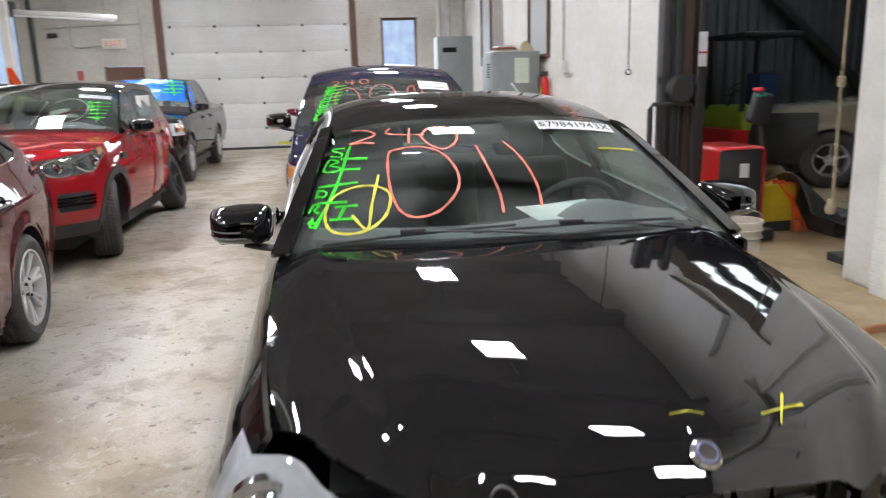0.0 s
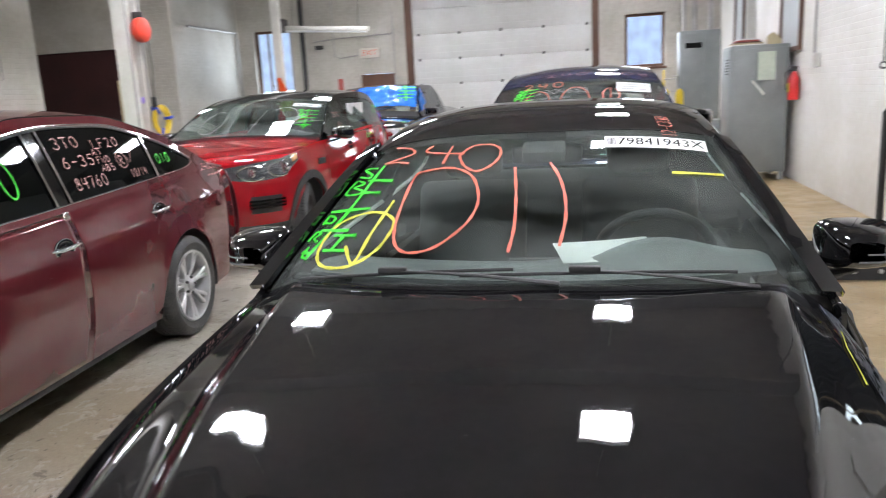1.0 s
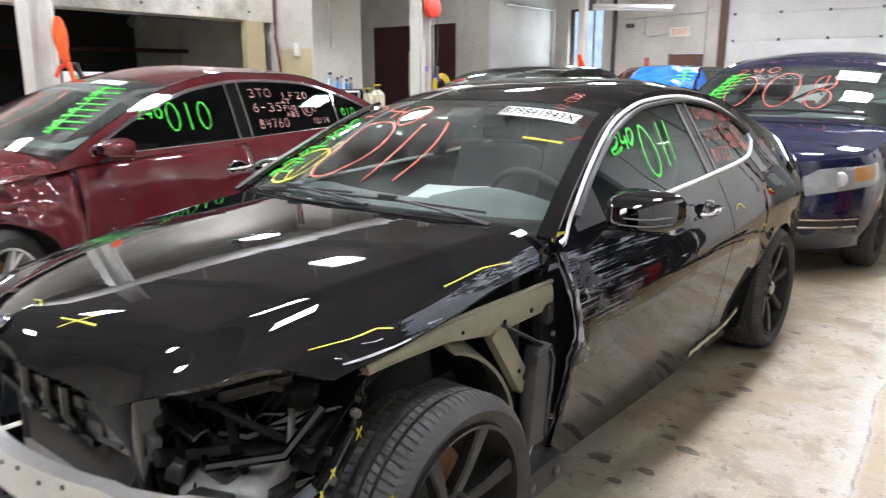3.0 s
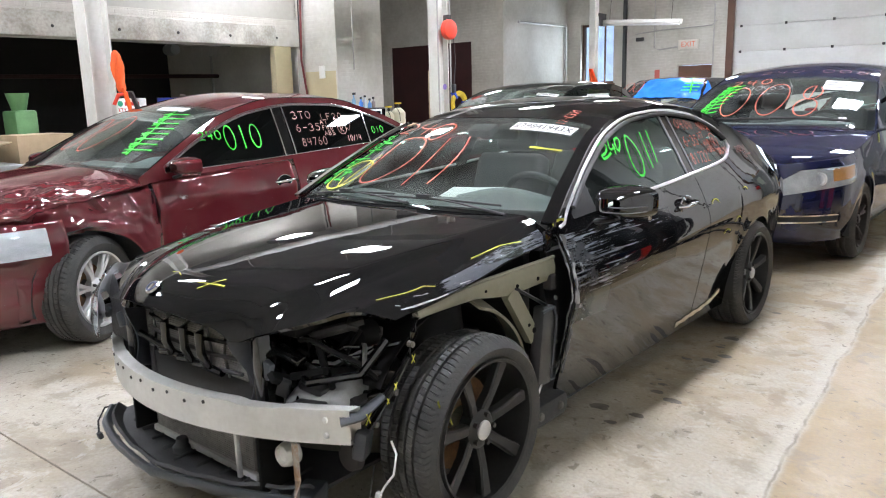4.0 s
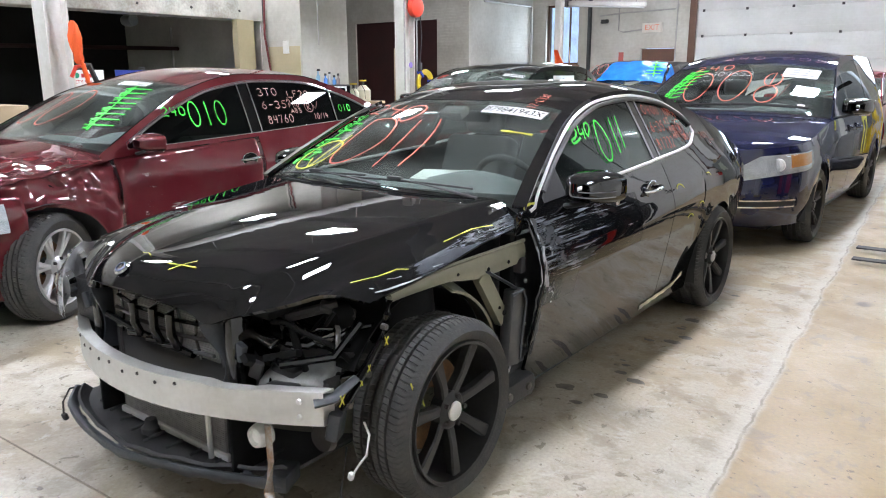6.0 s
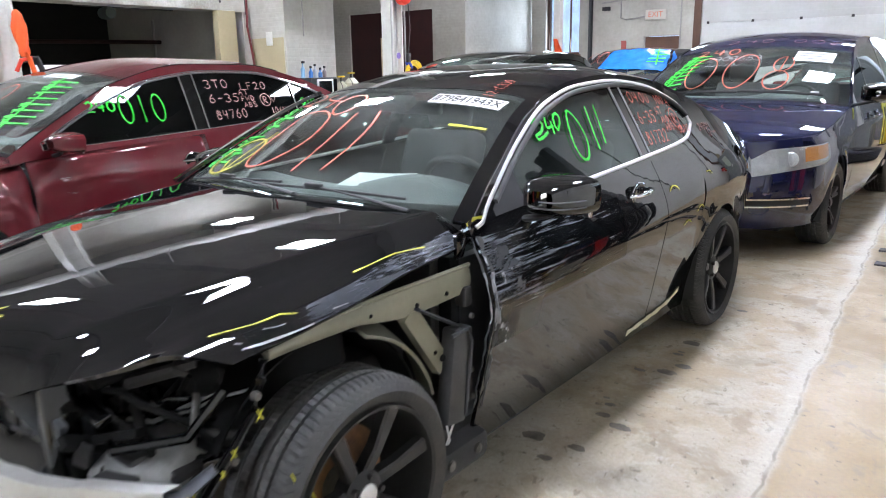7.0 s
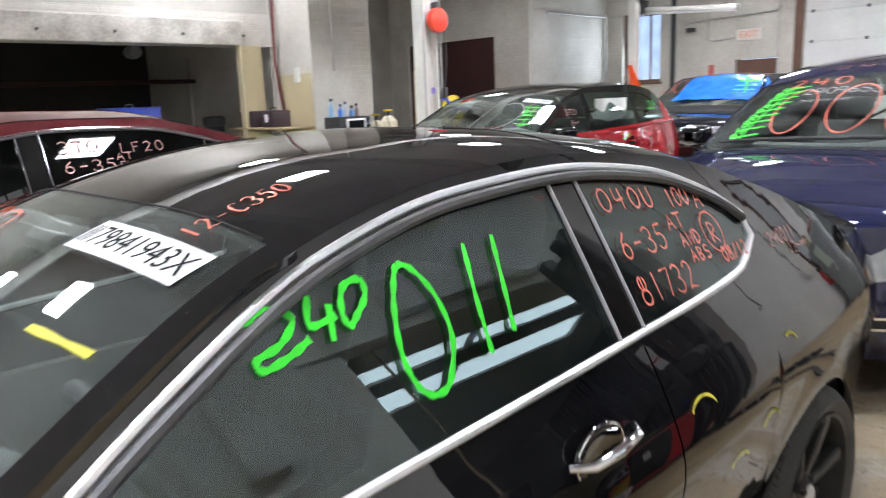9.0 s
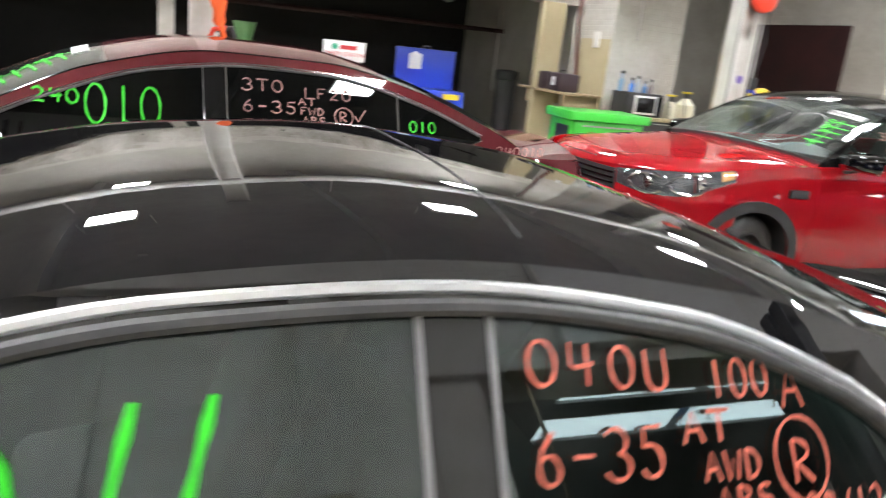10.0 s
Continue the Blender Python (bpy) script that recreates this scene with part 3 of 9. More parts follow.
def mirror_pod(parent, m, mat, size=1.0, blinker=False):
    """A door mirror that points forward along -y, on a foot at its inner end."""
    def shell(u, v):
        a = 2 * math.pi * u
        r = math.sin(math.pi * (0.012 + 0.5 * v)) ** 0.27
        sq = 1 / (abs(math.cos(a)) ** 5 + abs(math.sin(a)) ** 5) ** 0.2
        x = 0.11 * math.cos(a) * sq * r
        return Vector((0.1 + x + 0.015 * v, -0.1 + 0.17 * v + 0.25 * max(0.0, x) ** 1.5, 0.065 + (0.068 - 0.1 * max(0.0, x)) * math.sin(a) * sq * r)) * size
    s = part("mirror", sheet(shell, span(0, 1, 33), span(0, 1, 12)), mat, parent, smooth=60)
    s.matrix_local = m
    part("mirror_glass", boxed(0.03 * size, 0.2 * size, 0.06 * size, 0.075 * size, -0.01 * size, 0.12 * size, 0.01), CHROME, s)
    if blinker:
        for k in range(2):
            pts = []
            for x in span(-0.02 + 0.02 * k, 0.098, 12):
                z = -0.026 + 0.022 * k
                rho = (abs(x / 0.11) ** 5 + abs(z / (0.068 - 0.1 * max(0.0, x))) ** 5) ** 0.2
                v = (math.asin(min(1.0, rho ** (1 / 0.27))) / math.pi - 0.012) / 0.5
                pts.append(Vector((0.1 + x + 0.015 * v, -0.1 + 0.17 * v + 0.25 * max(0.0, x) ** 1.5 - 0.0005, 0.065 + z)) * size)
            for v in (0.3, 0.42, 0.55):
                x = 0.11 * math.sin(math.pi * (0.012 + 0.5 * v)) ** 0.27
                pts.append(Vector((0.1005 + x + 0.015 * v, -0.1 + 0.17 * v + 0.25 * x ** 1.5, 0.065 + z)) * size)
            part("mirror_blinker", tubed(pts, 0.003 * size, seg=6), SMOKED, s, "narrow smoked signal strip")
    part("mirror_foot", tubed([Vector(c) * size for c in ((-0.07, 0.0, -0.03), (-0.02, -0.005, -0.022), (0.05, -0.02, -0.008), (0.1, -0.03, 0.005))], [0.03 * size, 0.026 * size, 0.022 * size, 0.016 * size], seg=10, flat=0.5), TRIM, s)
    return s


def handle_bar(parent, b, y, z, sgn, mat=CHROME, w=0.2):
    x = b.x(y, z)
    h = part("door_handle", tubed([(sgn * (x + 0.0), y - w / 2, z), (sgn * (x + 0.028), y - w / 2 + 0.03, z + 0.002), (sgn * (x + 0.034), y, z + 0.006),
                                   (sgn * (x + 0.028), y + w / 2 - 0.03, z + 0.01), (sgn * x, y + w / 2, z + 0.012)], [0.007, 0.011, 0.013, 0.011, 0.007], seg=12, flat=0.8), CHROME if mat == SATIN else mat, parent, "bright metal pull handle")
    bowl = bmesh.new()
    lathe(bowl, [(0.001, 0.002), (0.03, 0.0035), (0.042, 0.007), (0.047, 0.006), (0.05, -0.002)], 32, centre=(0, 0, 0))
    bmesh.ops.scale(bowl, vec=(sgn, 1.45, 1.0), verts=bowl.verts)
    bmesh.ops.translate(bowl, vec=(sgn * (x + 0.002), y - 0.015, z), verts=bowl.verts)
    part("handle_bowl", bowl, GLOSS, parent)
    part("bowl_ring", tubed([(sgn * (x + 0.006), y - 0.015 + 0.072 * math.cos(t), z + 0.049 * math.sin(t)) for t in span(0, 2 * math.pi, 28)], 0.0025, seg=6, caps=False), CHROME if mat == SATIN else mat, parent)
    return h


def marking(parent, strokes, width, on, mat, label, lift=0.003):
    if len(strokes) > 40:
        return tagged(part("paint_marking", ribbon(strokes, width, on, lift=lift), mat, parent, label, smooth=0), kind="stuff")
    first = part("paint_marking", ribbon(strokes[:1], width, on, lift=lift), mat, parent, label, smooth=0)
    for k, s in enumerate(strokes[1:]):
        part("brush_stroke", ribbon([s], width, on, lift=lift + 0.0002 * (k % 5 + 1)), mat, first, smooth=0)
    return first


def outline(fn_lo, fn_hi, y0, y1, n=30):
    """A closed line round a side window, as (y, z)."""
    ys = span(y0, y1, n)
    return [(y, fn_lo(y)) for y in ys] + [(y, fn_hi(y)) for y in ys[::-1]]


def saloon(b, parent, paint, windows, doors, side_glass, mirror_y, handles, pillar=GLOSS, rim=RIM_SILVER, spokes=5, double=True, wheels=None,
           roof_mat=None, screen=WINDSHIELD, chrome=CHROME, left_fender=True, front=True, hood_fn=None, mirror_mat=None, wheel_r=0.33, tyre_w=0.225, rim_r=0.235,
           trim_r=0.006, mirror_size=1.0, blocks=64, cap=None, disc=None, skip_left_front=False, sw=0.045, upper=None):
    """The shared parts of a car. windows: (y0, y1, lower edge, upper edge) per side; doors: the cuts along the flank."""
    zb = b.belt
    hf = hood_fn or b.hood
    hood = part("hood", sheet(hf, span(-1, 1, 201 if skip_left_front else 85), span(0, 1, 41)), paint, parent, thick=0.012)
    roof = part("roof", sheet(b.up, span(-1, 1, 41), span(b.roof0, b.roof1, 25)), roof_mat or paint, parent, thick=0.02)
    part("windscreen", sheet(lambda s, y: b.up(s, y), span(-0.95 if skip_left_front else -0.985, 0.95 if skip_left_front else 0.985, 41), span(b.glass0, b.roof0 - 0.0015, 21)), screen, parent, thick=0.004).visible_shadow = False
    part("rear_window", sheet(b.up, span(-0.8 if skip_left_front else -0.97, 0.8 if skip_left_front else 0.97, 33), span(b.roof1 + 0.006, b.glass1, 15)), side_glass, parent, thick=0.004)
    part("cowl", sheet(lambda s, v: b.up(s, b.glass0 + 0.02) * (1 - v) + hf(s, 1.0) * v + Vector((0, 0, -0.03 * math.sin(math.pi * v) - 0.012)), span(-1, 1, 33), span(0, 1, 7)), TRIM, parent, "black plastic cowl")
    part("rear_deck", sheet(lambda s, v: (lambda y: Vector((s * b.x(y, zb(y)), y + 0.07 * v * (1 - s * s), zb(y) + (b.rail(b.glass1) + b.crown(b.glass1) - zb(b.glass1)) * (1 - abs(s) ** 2.2) * (1 - 0.3 * v) + 0.02 * v ** 4)))(b.glass1 + v * (b.tail - b.glass1)), span(-1, 1, 25), span(0, 1, 13)), paint, parent, thick=0.012)

    def tail(q, z):
        y = b.tail + 0.07 * (1 - q * q) + 0.05 * math.sin(math.pi * min(1, max(0, (z - b.sill) / (zb(b.tail) - b.sill))))
        return Vector((q * b.x(b.tail, z), y, z))
    part("rear_bumper", sheet(lambda q, v: tail(q, b.sill + v * (zb(b.tail) - b.sill)), span(-1, 1, 25), span(0, 1, 13)), paint, parent, thick=0.012)
    for sgn in (1, -1):
        if skip_left_front:
            part("pillar_cover", sheet(lambda u, y: b.up(sgn * u, y) + Vector((sgn * 0.01 * u, -0.004, 0.008 * (1 - (2 * u - 1.93) ** 2))), span(0.94, 1.012, 7), span(b.glass0, b.roof0 + 0.01, 18)), paint, parent, "black windscreen pillar", thick=0.016)
            part("rear_shoulder", sheet(lambda u, y: b.up(sgn * u, y), span(0.79, 1.0, 8), span(b.roof1, b.glass1, 18)), paint, parent, thick=0.02)
        y_nose = b.nose + b.depth
        cuts = [y_nose] + doors + [b.tail]
        for i, (a, c) in enumerate(zip(cuts, cuts[1:])):
            if i == 0 and sgn > 0 and not left_fender:
                continue
            nm = "fender" if i == 0 else ("quarter_panel" if i == len(cuts) - 2 else "door")
            p = part(nm, flank(b, b.ys(a + 0.003, c - 0.003), b.low, zb, b.skin, sgn, 26), paint, parent, thick=0.014, offset=-1.0 * sgn)
            if nm == "door" and i - 1 < len(handles):
                handle_bar(p, b, handles[i - 1][0], handles[i - 1][1], sgn, chrome if chrome else paint)
        # side windows, the frame round them and its bright strip
        w0, w1 = windows[0][0], windows[-1][1]
        for (a, c, lo, hi) in windows:
            part("side_window", flank(b, span(a, c, 20), lambda y: lo(y), lambda y: max(hi(y), lo(y) + 0.002), lambda y, z: b.g(y, z) - 0.006, sgn, 8), side_glass, parent, thick=0.004).visible_shadow = False
        lo, hi = windows[0][2], windows[0][3]
        part("roof_frame", flank(b, span(w0, w1, 40), hi, b.rail, b.g, sgn, 6), upper or paint, parent, thick=0.02, offset=-1.0 * sgn)
        part("door_shoulder", flank(b, span(w0, w1, 30), zb, lo, b.skin, sgn, 5), paint, parent, thick=0.02, offset=-1.0 * sgn)
        part("front_pillar", flank(b, span(b.glass0 - 0.02, w0, 10), zb, b.rail, b.g, sgn, 5), upper or paint, parent, thick=0.02, offset=-1.0 * sgn)
        part("rear_pillar", flank(b, span(w1, b.glass1, 14), zb, b.rail, b.skin, sgn, 14), paint, parent, thick=0.02, offset=-1.0 * sgn)
        for (a, c, _, _), (d, e, _, _) in zip(windows, windows[1:]):
            part("window_pillar", flank(b, span(c, d, 4), lo, hi, lambda y, z: b.g(y, z) - 0.004, sgn, 8), pillar, parent, thick=0.02, offset=-1.0 * sgn)
        if chrome:
            ring = outline(lo, hi, w0, w1, 44)
            if skip_left_front:
                ring = [(y, z) for y, z in ring[:44] if y > 0.9] + ring[44:] + [(0.69, 0.952), (0.64, 0.935), (0.6, 0.926)]
            else:
                ring = ring + ring[:1]
            loop = [(sgn * (b.g(y, z + trim_r * 2.2 * (z > lo(y) + 0.004)) - 0.005), y, z + trim_r * 2.2 * (z > lo(y) + 0.004)) for y, z in ring]
            part("window_trim", tubed(loop, trim_r, seg=8, caps=skip_left_front), chrome, parent, "bright window strip")
            part("window_seal", tubed([(sgn * (b.g(y, hi(y)) + 0.001), y, hi(y) + trim_r * 0.4) for y in span(w0 + 0.02, w1 - 0.01, 40)], trim_r * 1.15, seg=8), SEAL, parent, "grey rubber window seal")
        if not skip_left_front:
            part("drip_rail", tubed([(sgn * (b.g(y, b.rail(y)) + 0.001), y, b.rail(y) + 0.002) for y in span(b.glass0 + 0.05, b.roof1, 30)], 0.0035, seg=6), GLOSS, parent)
        if mirror_y is not None:
            yy, zz = mirror_y
            mm = pose(sgn * (b.x(yy, zb(yy)) + 0.02), yy, zz)
            if sgn < 0:
                mm = mm @ Matrix.Diagonal((-1, 1, 1, 1))
            mirror_pod(parent, mm, mirror_mat or paint, mirror_size, skip_left_front)
        inset = 0.17 if skip_left_front else 0.1
        part("sill_panel", boxed(sgn * (b.half(1.4) - inset) - 0.03, sgn * (b.half(1.4) - inset) + 0.03, b.radius + 0.05, b.base - b.radius - 0.05, b.sill - 0.04, b.sill + 0.08, 0.015), TRIM, parent)
        for k, y0 in enumerate((0.0, b.base)):
            turn, tilt = (wheels or {}).get((sgn, k), (0, 0))
            mm = pose(sgn * (b.half(1.4) - 0.01 - tyre_w / 2), y0, wheel_r, 0, tilt, turn)
            if sgn < 0:
                mm = mm @ pose(0, 0, 0, 0, 0, 180)
            wheel(parent, mm, wheel_r, tyre_w, rim_r, spokes, double, rim, cap, disc if k == 0 else None, blocks, sw)
            if not (skip_left_front and sgn > 0 and k == 0):
                part("wheel_liner", sheet(lambda t, x: (sgn * x, y0 + (b.radius + 0.015) * math.cos(t), b.axle + (b.radius + 0.015) * math.sin(t)), span(-0.25, math.pi + 0.25, 20),
                                      [b.half(1.4) - 0.42, b.half(1.4) - 0.03]), TRIM, parent)
    under = boxed(-b.half(1.4) + 0.28, b.half(1.4) - 0.28, (b.nose + 0.4) if front else 0.45, b.tail - 0.12, 0.17, 0.3)
    box(under, -b.half(1.4) + 0.13, b.half(1.4) - 0.13, b.radius + 0.05, b.base - b.radius - 0.05, 0.19, 0.3)
    part("underbody", under, TRIM, parent)
    return hood


def fascia(parent, b, paint, hood_edge, q_end=1.3, holes=()):
    """The whole front skin below the bonnet, with holes (q0, q1, lower edge, upper edge). Returns the skin as a function."""
    def surf(q, z, d=0.0):
        v = max(0.0, min(1.0, (z - b.sill + 0.02) / (hood_edge(q) - b.sill + 0.02)))
        p = b.plan(q, z)
        push = 0.07 * math.sin(math.pi * min(1, v * 1.25)) * max(0, 1 - abs(q) / 1.25)
        n = Vector((p.x * 0.7, -0.75 + 0.4 * abs(q), 0)).normalized()
        return p + Vector((0, -push + 0.05 * (1 - min(1, v * 4)) ** 2, 0)) + n * d
    lo = b.sill - 0.02
    qs = span(-q_end, q_end, 91)

    def skip(q, v):
        z = lo + v * (hood_edge(q) - lo)
        for q0, q1, zl, zh in holes:
            for s in (-1, 1):
                if q0 < s * q < q1 - q_end / 45 * (s > 0) and zl(abs(q)) < z < zh(abs(q)) - 0.02:
                    return True
        return False
    part("front_bumper", sheet(lambda q, v: surf(q, lo + v * (hood_edge(q) - lo)), qs, span(0, 1, 36), skip=skip), paint, parent, thick=0.012, offset=1.0)
    return surf


def lamp_unit(parent, surf, q0, q1, zlo, zhi, sgn, amber=0.0, bowl=None, at=(0.3, 0.62), ring=False):
    """A headlight let into the nose: bowl, projectors, amber signal and clear cover."""
    def skin(q, v, d=0.0):
        return surf(sgn * q, zlo(q) + v * (zhi(q) - zlo(q)), d)
    qs, vs = span(q0, q1, 20), span(0, 1, 9)
    lamp = part("headlight", sheet(lambda q, v: skin(q, v, 0.016), qs, vs), bowl or REFLECTOR, parent, "clear headlight with bright reflectors")
    for share in at:
        q = q0 + (q1 - q0) * share
        c = skin(q, 0.5, 0.012)
        r = 0.34 * (zhi(q) - zlo(q))
        if ring:
            part("light_guide", tubed([skin(q + 0.11 * math.cos(t), 0.47 + 0.42 * math.sin(t), 0.024) for t in span(0.6, 5.6, 18)], 0.011, seg=6), CHROME, lamp, "bright curved light guide")
        part("projector", lathe(bmesh.new(), [(0.001, -0.016), (r * 0.6, -0.013), (r * 0.72, -0.004), (r * 0.8, -0.014), (r, -0.008), (r, 0.02)], 24, "y", centre=c), SATIN if bowl == LAMPBOWL else CHROME, lamp)
    if amber:
        part("turn_signal", sheet(lambda q, v: skin(q, v, 0.02), span(q1 - (q1 - q0) * amber, q1 - 0.01, 8), span(0.3, 0.95, 5)), AMBER, lamp, "amber turn signal", thick=0.01)
    part("lamp_cover", sheet(lambda q, v: skin(q, v, 0.02 + 0.016 * math.sin(math.pi * v) ** 0.5), qs, vs), LENS, lamp, thick=0.003).visible_shadow = False
    return lamp


def headlamp(parent, b, q0, q1, zlo, zhi, sgn, dark=False):
    return lamp_unit(parent, lambda q, z, d=0.0: b.plan(q, z) + Vector((0, -0.02, 0)) + Vector((b.plan(q, z).x * 0.7, -0.5, 0)).normalized() * d, q0, q1, zlo, zhi, sgn, bowl=GLOSS if dark else None)


def strip_on(parent, surf, name, q0, q1, z0, z1, mat, d=0.012, n=25, label="", thick=0.01):
    return part(name, sheet(lambda q, v: surf(q, z0 + v * (z1 - z0), d), span(q0, q1, n), span(0, 1, 4)), mat, parent, label, thick=thick, offset=1.0)


def dent(ob, centre, radius, depth, seed=0.0, rough=1.0):
    """Crumples the mesh of a part round a place."""
    c = Vector(centre)
    for v in ob.data.vertices:
        d = (v.co - c).length
        if d < radius:
            k = (1 - d / radius) ** 1.2
            nv = noise.noise_vector(v.co * 7 + Vector((seed, 0, 0))) * 0.6 + noise.noise_vector(v.co * 17 + Vector((seed, 3, 0))) * 0.25
            v.co += Vector(((-0.5 + nv.x * rough) * depth * k, nv.y * depth * 0.6 * k, nv.z * depth * 0.6 * k))
    ob.data.set_sharp_from_angle(angle=radians(28))


def child(parent, name, n=0):
    return sorted((o for o in parent.children if o.name.split(".")[0] == name), key=lambda o: o.name)[n]

# ---- the hall ----
CEIL = 4.9
def floor_material():
    """Worn concrete: a pale bay and a tan aisle that meet along a ragged line, with stains, scuffs, dark drips and fine grain."""
    m = material("concrete_floor", (0.4, 0.36, 0.29), 0.4, bump=0.15, bump_scale=45)
    nt = m.node_tree
    n, link = nt.nodes, nt.links.new
    p = n["Principled BSDF"]
    co = n.new("ShaderNodeTexCoord")

    def tex(scale, detail=6.0, rough=0.6, warp=0.0):
        t = n.new("ShaderNodeTexNoise")
        t.inputs["Scale"].default_value, t.inputs["Detail"].default_value, t.inputs["Roughness"].default_value, t.inputs["Distortion"].default_value = scale, detail, rough, warp
        link(co.outputs["Object"], t.inputs["Vector"])
        return t.outputs[0]

    def ramp(src, a, b, lo=0.0, hi=1.0):
        r = n.new("ShaderNodeMapRange")
        r.interpolation_type = "SMOOTHSTEP"
        r.inputs["From Min"].default_value, r.inputs["From Max"].default_value = a, b
        r.inputs["To Min"].default_value, r.inputs["To Max"].default_value = lo, hi
        link(src, r.inputs["Value"])
        return r.outputs[0]

    def blend(fac, a, b):
        c = n.new("ShaderNodeMix")
        c.data_type = "RGBA"
        link(fac, c.inputs["Factor"])
        for key, v in (("A", a), ("B", b)):
            if isinstance(v, tuple):
                c.inputs[key].default_value = (*v, 1)
            else:
                link(v, c.inputs[key])
        return c.outputs["Result"]

    def maths(op, a, b):
        k = n.new("ShaderNodeMath")
        k.operation = op
        for i, v in enumerate((a, b)):
            if isinstance(v, float):
                k.inputs[i].default_value = v
            else:
                link(v, k.inputs[i])
        return k.outputs[0]
    sep = n.new("ShaderNodeSeparateXYZ")
    link(co.outputs["Object"], sep.inputs[0])
    # the ragged joint: x + 0.063 y = 1.62
    line = maths("ADD", maths("MULTIPLY", sep.outputs[1], 0.063), sep.outputs[0])
    line = maths("ADD", line, maths("MULTIPLY", tex(2.0), 0.12))
    aisle = ramp(line, 1.645, 1.70)
    edge = maths("MULTIPLY", ramp(line, 1.57, 1.63), ramp(line, 1.65, 1.69, 1.0, 0.0))
    pale = blend(ramp(tex(0.6, 8, 0.62, 0.6), 0.44, 0.6), (0.54, 0.50, 0.415), (0.39, 0.32, 0.22))
    pale = blend(ramp(tex(3.2, 9, 0.7, 0.4), 0.5, 0.62, 0.0, 0.6), pale, (0.28, 0.225, 0.155))
    pale = blend(ramp(tex(7.0, 8, 0.7, 0.6), 0.53, 0.62, 0.0, 0.5), pale, (0.62, 0.6, 0.54))
    pale = blend(ramp(tex(13.0, 6, 0.65, 0.5), 0.6, 0.66, 0.0, 0.8), pale, (0.17, 0.14, 0.1))
    # trodden tan dirt on the pale bay beside the aisle
    pale = blend(maths("MULTIPLY", maths("MULTIPLY", ramp(line, 0.2, 1.1), ramp(sep.outputs[1], 0.3, 2.4, 0.3, 1.0)), ramp(tex(3.6, 9, 0.62, 0.35), 0.42, 0.60, 0.2, 0.85)), pale, (0.43, 0.325, 0.19))
    pale = blend(maths("MULTIPLY", maths("MULTIPLY", ramp(line, 0.3, 1.0), ramp(sep.outputs[1], 0.3, 2.4, 0.4, 1.0)), ramp(tex(4.2, 8, 0.6, 0.4), 0.55, 0.62, 0.0, 0.6)), pale, (0.29, 0.205, 0.115))
    tan = blend(ramp(tex(0.8, 8, 0.65), 0.35, 0.7), (0.43, 0.315, 0.165), (0.34, 0.245, 0.125))
    tan = blend(ramp(tex(2.2, 9, 0.68, 1.0), 0.53, 0.6, 0.0, 0.5), tan, (0.48, 0.37, 0.225))
    tan = blend(ramp(tex(5.0, 8, 0.7, 0.8), 0.55, 0.63, 0.0, 0.65), tan, (0.29, 0.235, 0.165))
    col = blend(aisle, pale, tan)
    col = blend(maths("MULTIPLY", edge, 0.55), col, (0.6, 0.57, 0.49))
    crack = maths("MULTIPLY", ramp(line, 1.652, 1.66), ramp(line, 1.664, 1.672, 1.0, 0.0))
    col = blend(maths("MULTIPLY", crack, ramp(tex(6.0), 0.4, 0.6, 0.2, 0.7)), col, (0.17, 0.13, 0.085))
    col = blend(ramp(tex(26.0, 5, 0.6, 0.3), 0.63, 0.69, 0.0, 0.75), col, (0.13, 0.1, 0.07))
    spots = n.new("ShaderNodeTexVoronoi")
    spots.inputs["Scale"].default_value = 2.6
    warpv = n.new("ShaderNodeVectorMath")
    warpv.operation = "ADD"
    wn_ = n.new("ShaderNodeTexNoise")
    wn_.inputs["Scale"].default_value = 9
    link(co.outputs["Object"], wn_.inputs["Vector"])
    sc = n.new("ShaderNodeVectorMath")
    sc.operation = "SCALE"
    sc.inputs["Scale"].default_value = 0.12
    link(wn_.outputs[1], sc.inputs[0])
    link(co.outputs["Object"], warpv.inputs[0])
    link(sc.outputs[0], warpv.inputs[1])
    link(warpv.outputs[0], spots.inputs["Vector"])
    drip = maths("MULTIPLY", ramp(spots.outputs["Distance"], 0.06, 0.2, 1.0, 0.0), ramp(tex(0.9), 0.5, 0.6))
    col = blend(maths("MULTIPLY", drip, 0.7), col, (0.1, 0.085, 0.065))
    fine = ramp(tex(60, 4, 0.7), 0.3, 0.75, 0.0, 0.35)
    col = blend(fine, col, (0.24, 0.2, 0.15))
    link(col, p.inputs["Base Color"])
    link(ramp(tex(1.6, 8, 0.65), 0.35, 0.7, 0.36, 0.62), p.inputs["Roughness"])
    return m


FLOOR = floor_material()
WALL = material("white_brick_paint", (0.58, 0.56, 0.51), 0.6, second=(0.42, 0.395, 0.34), scale=1.3, spread=0.5)


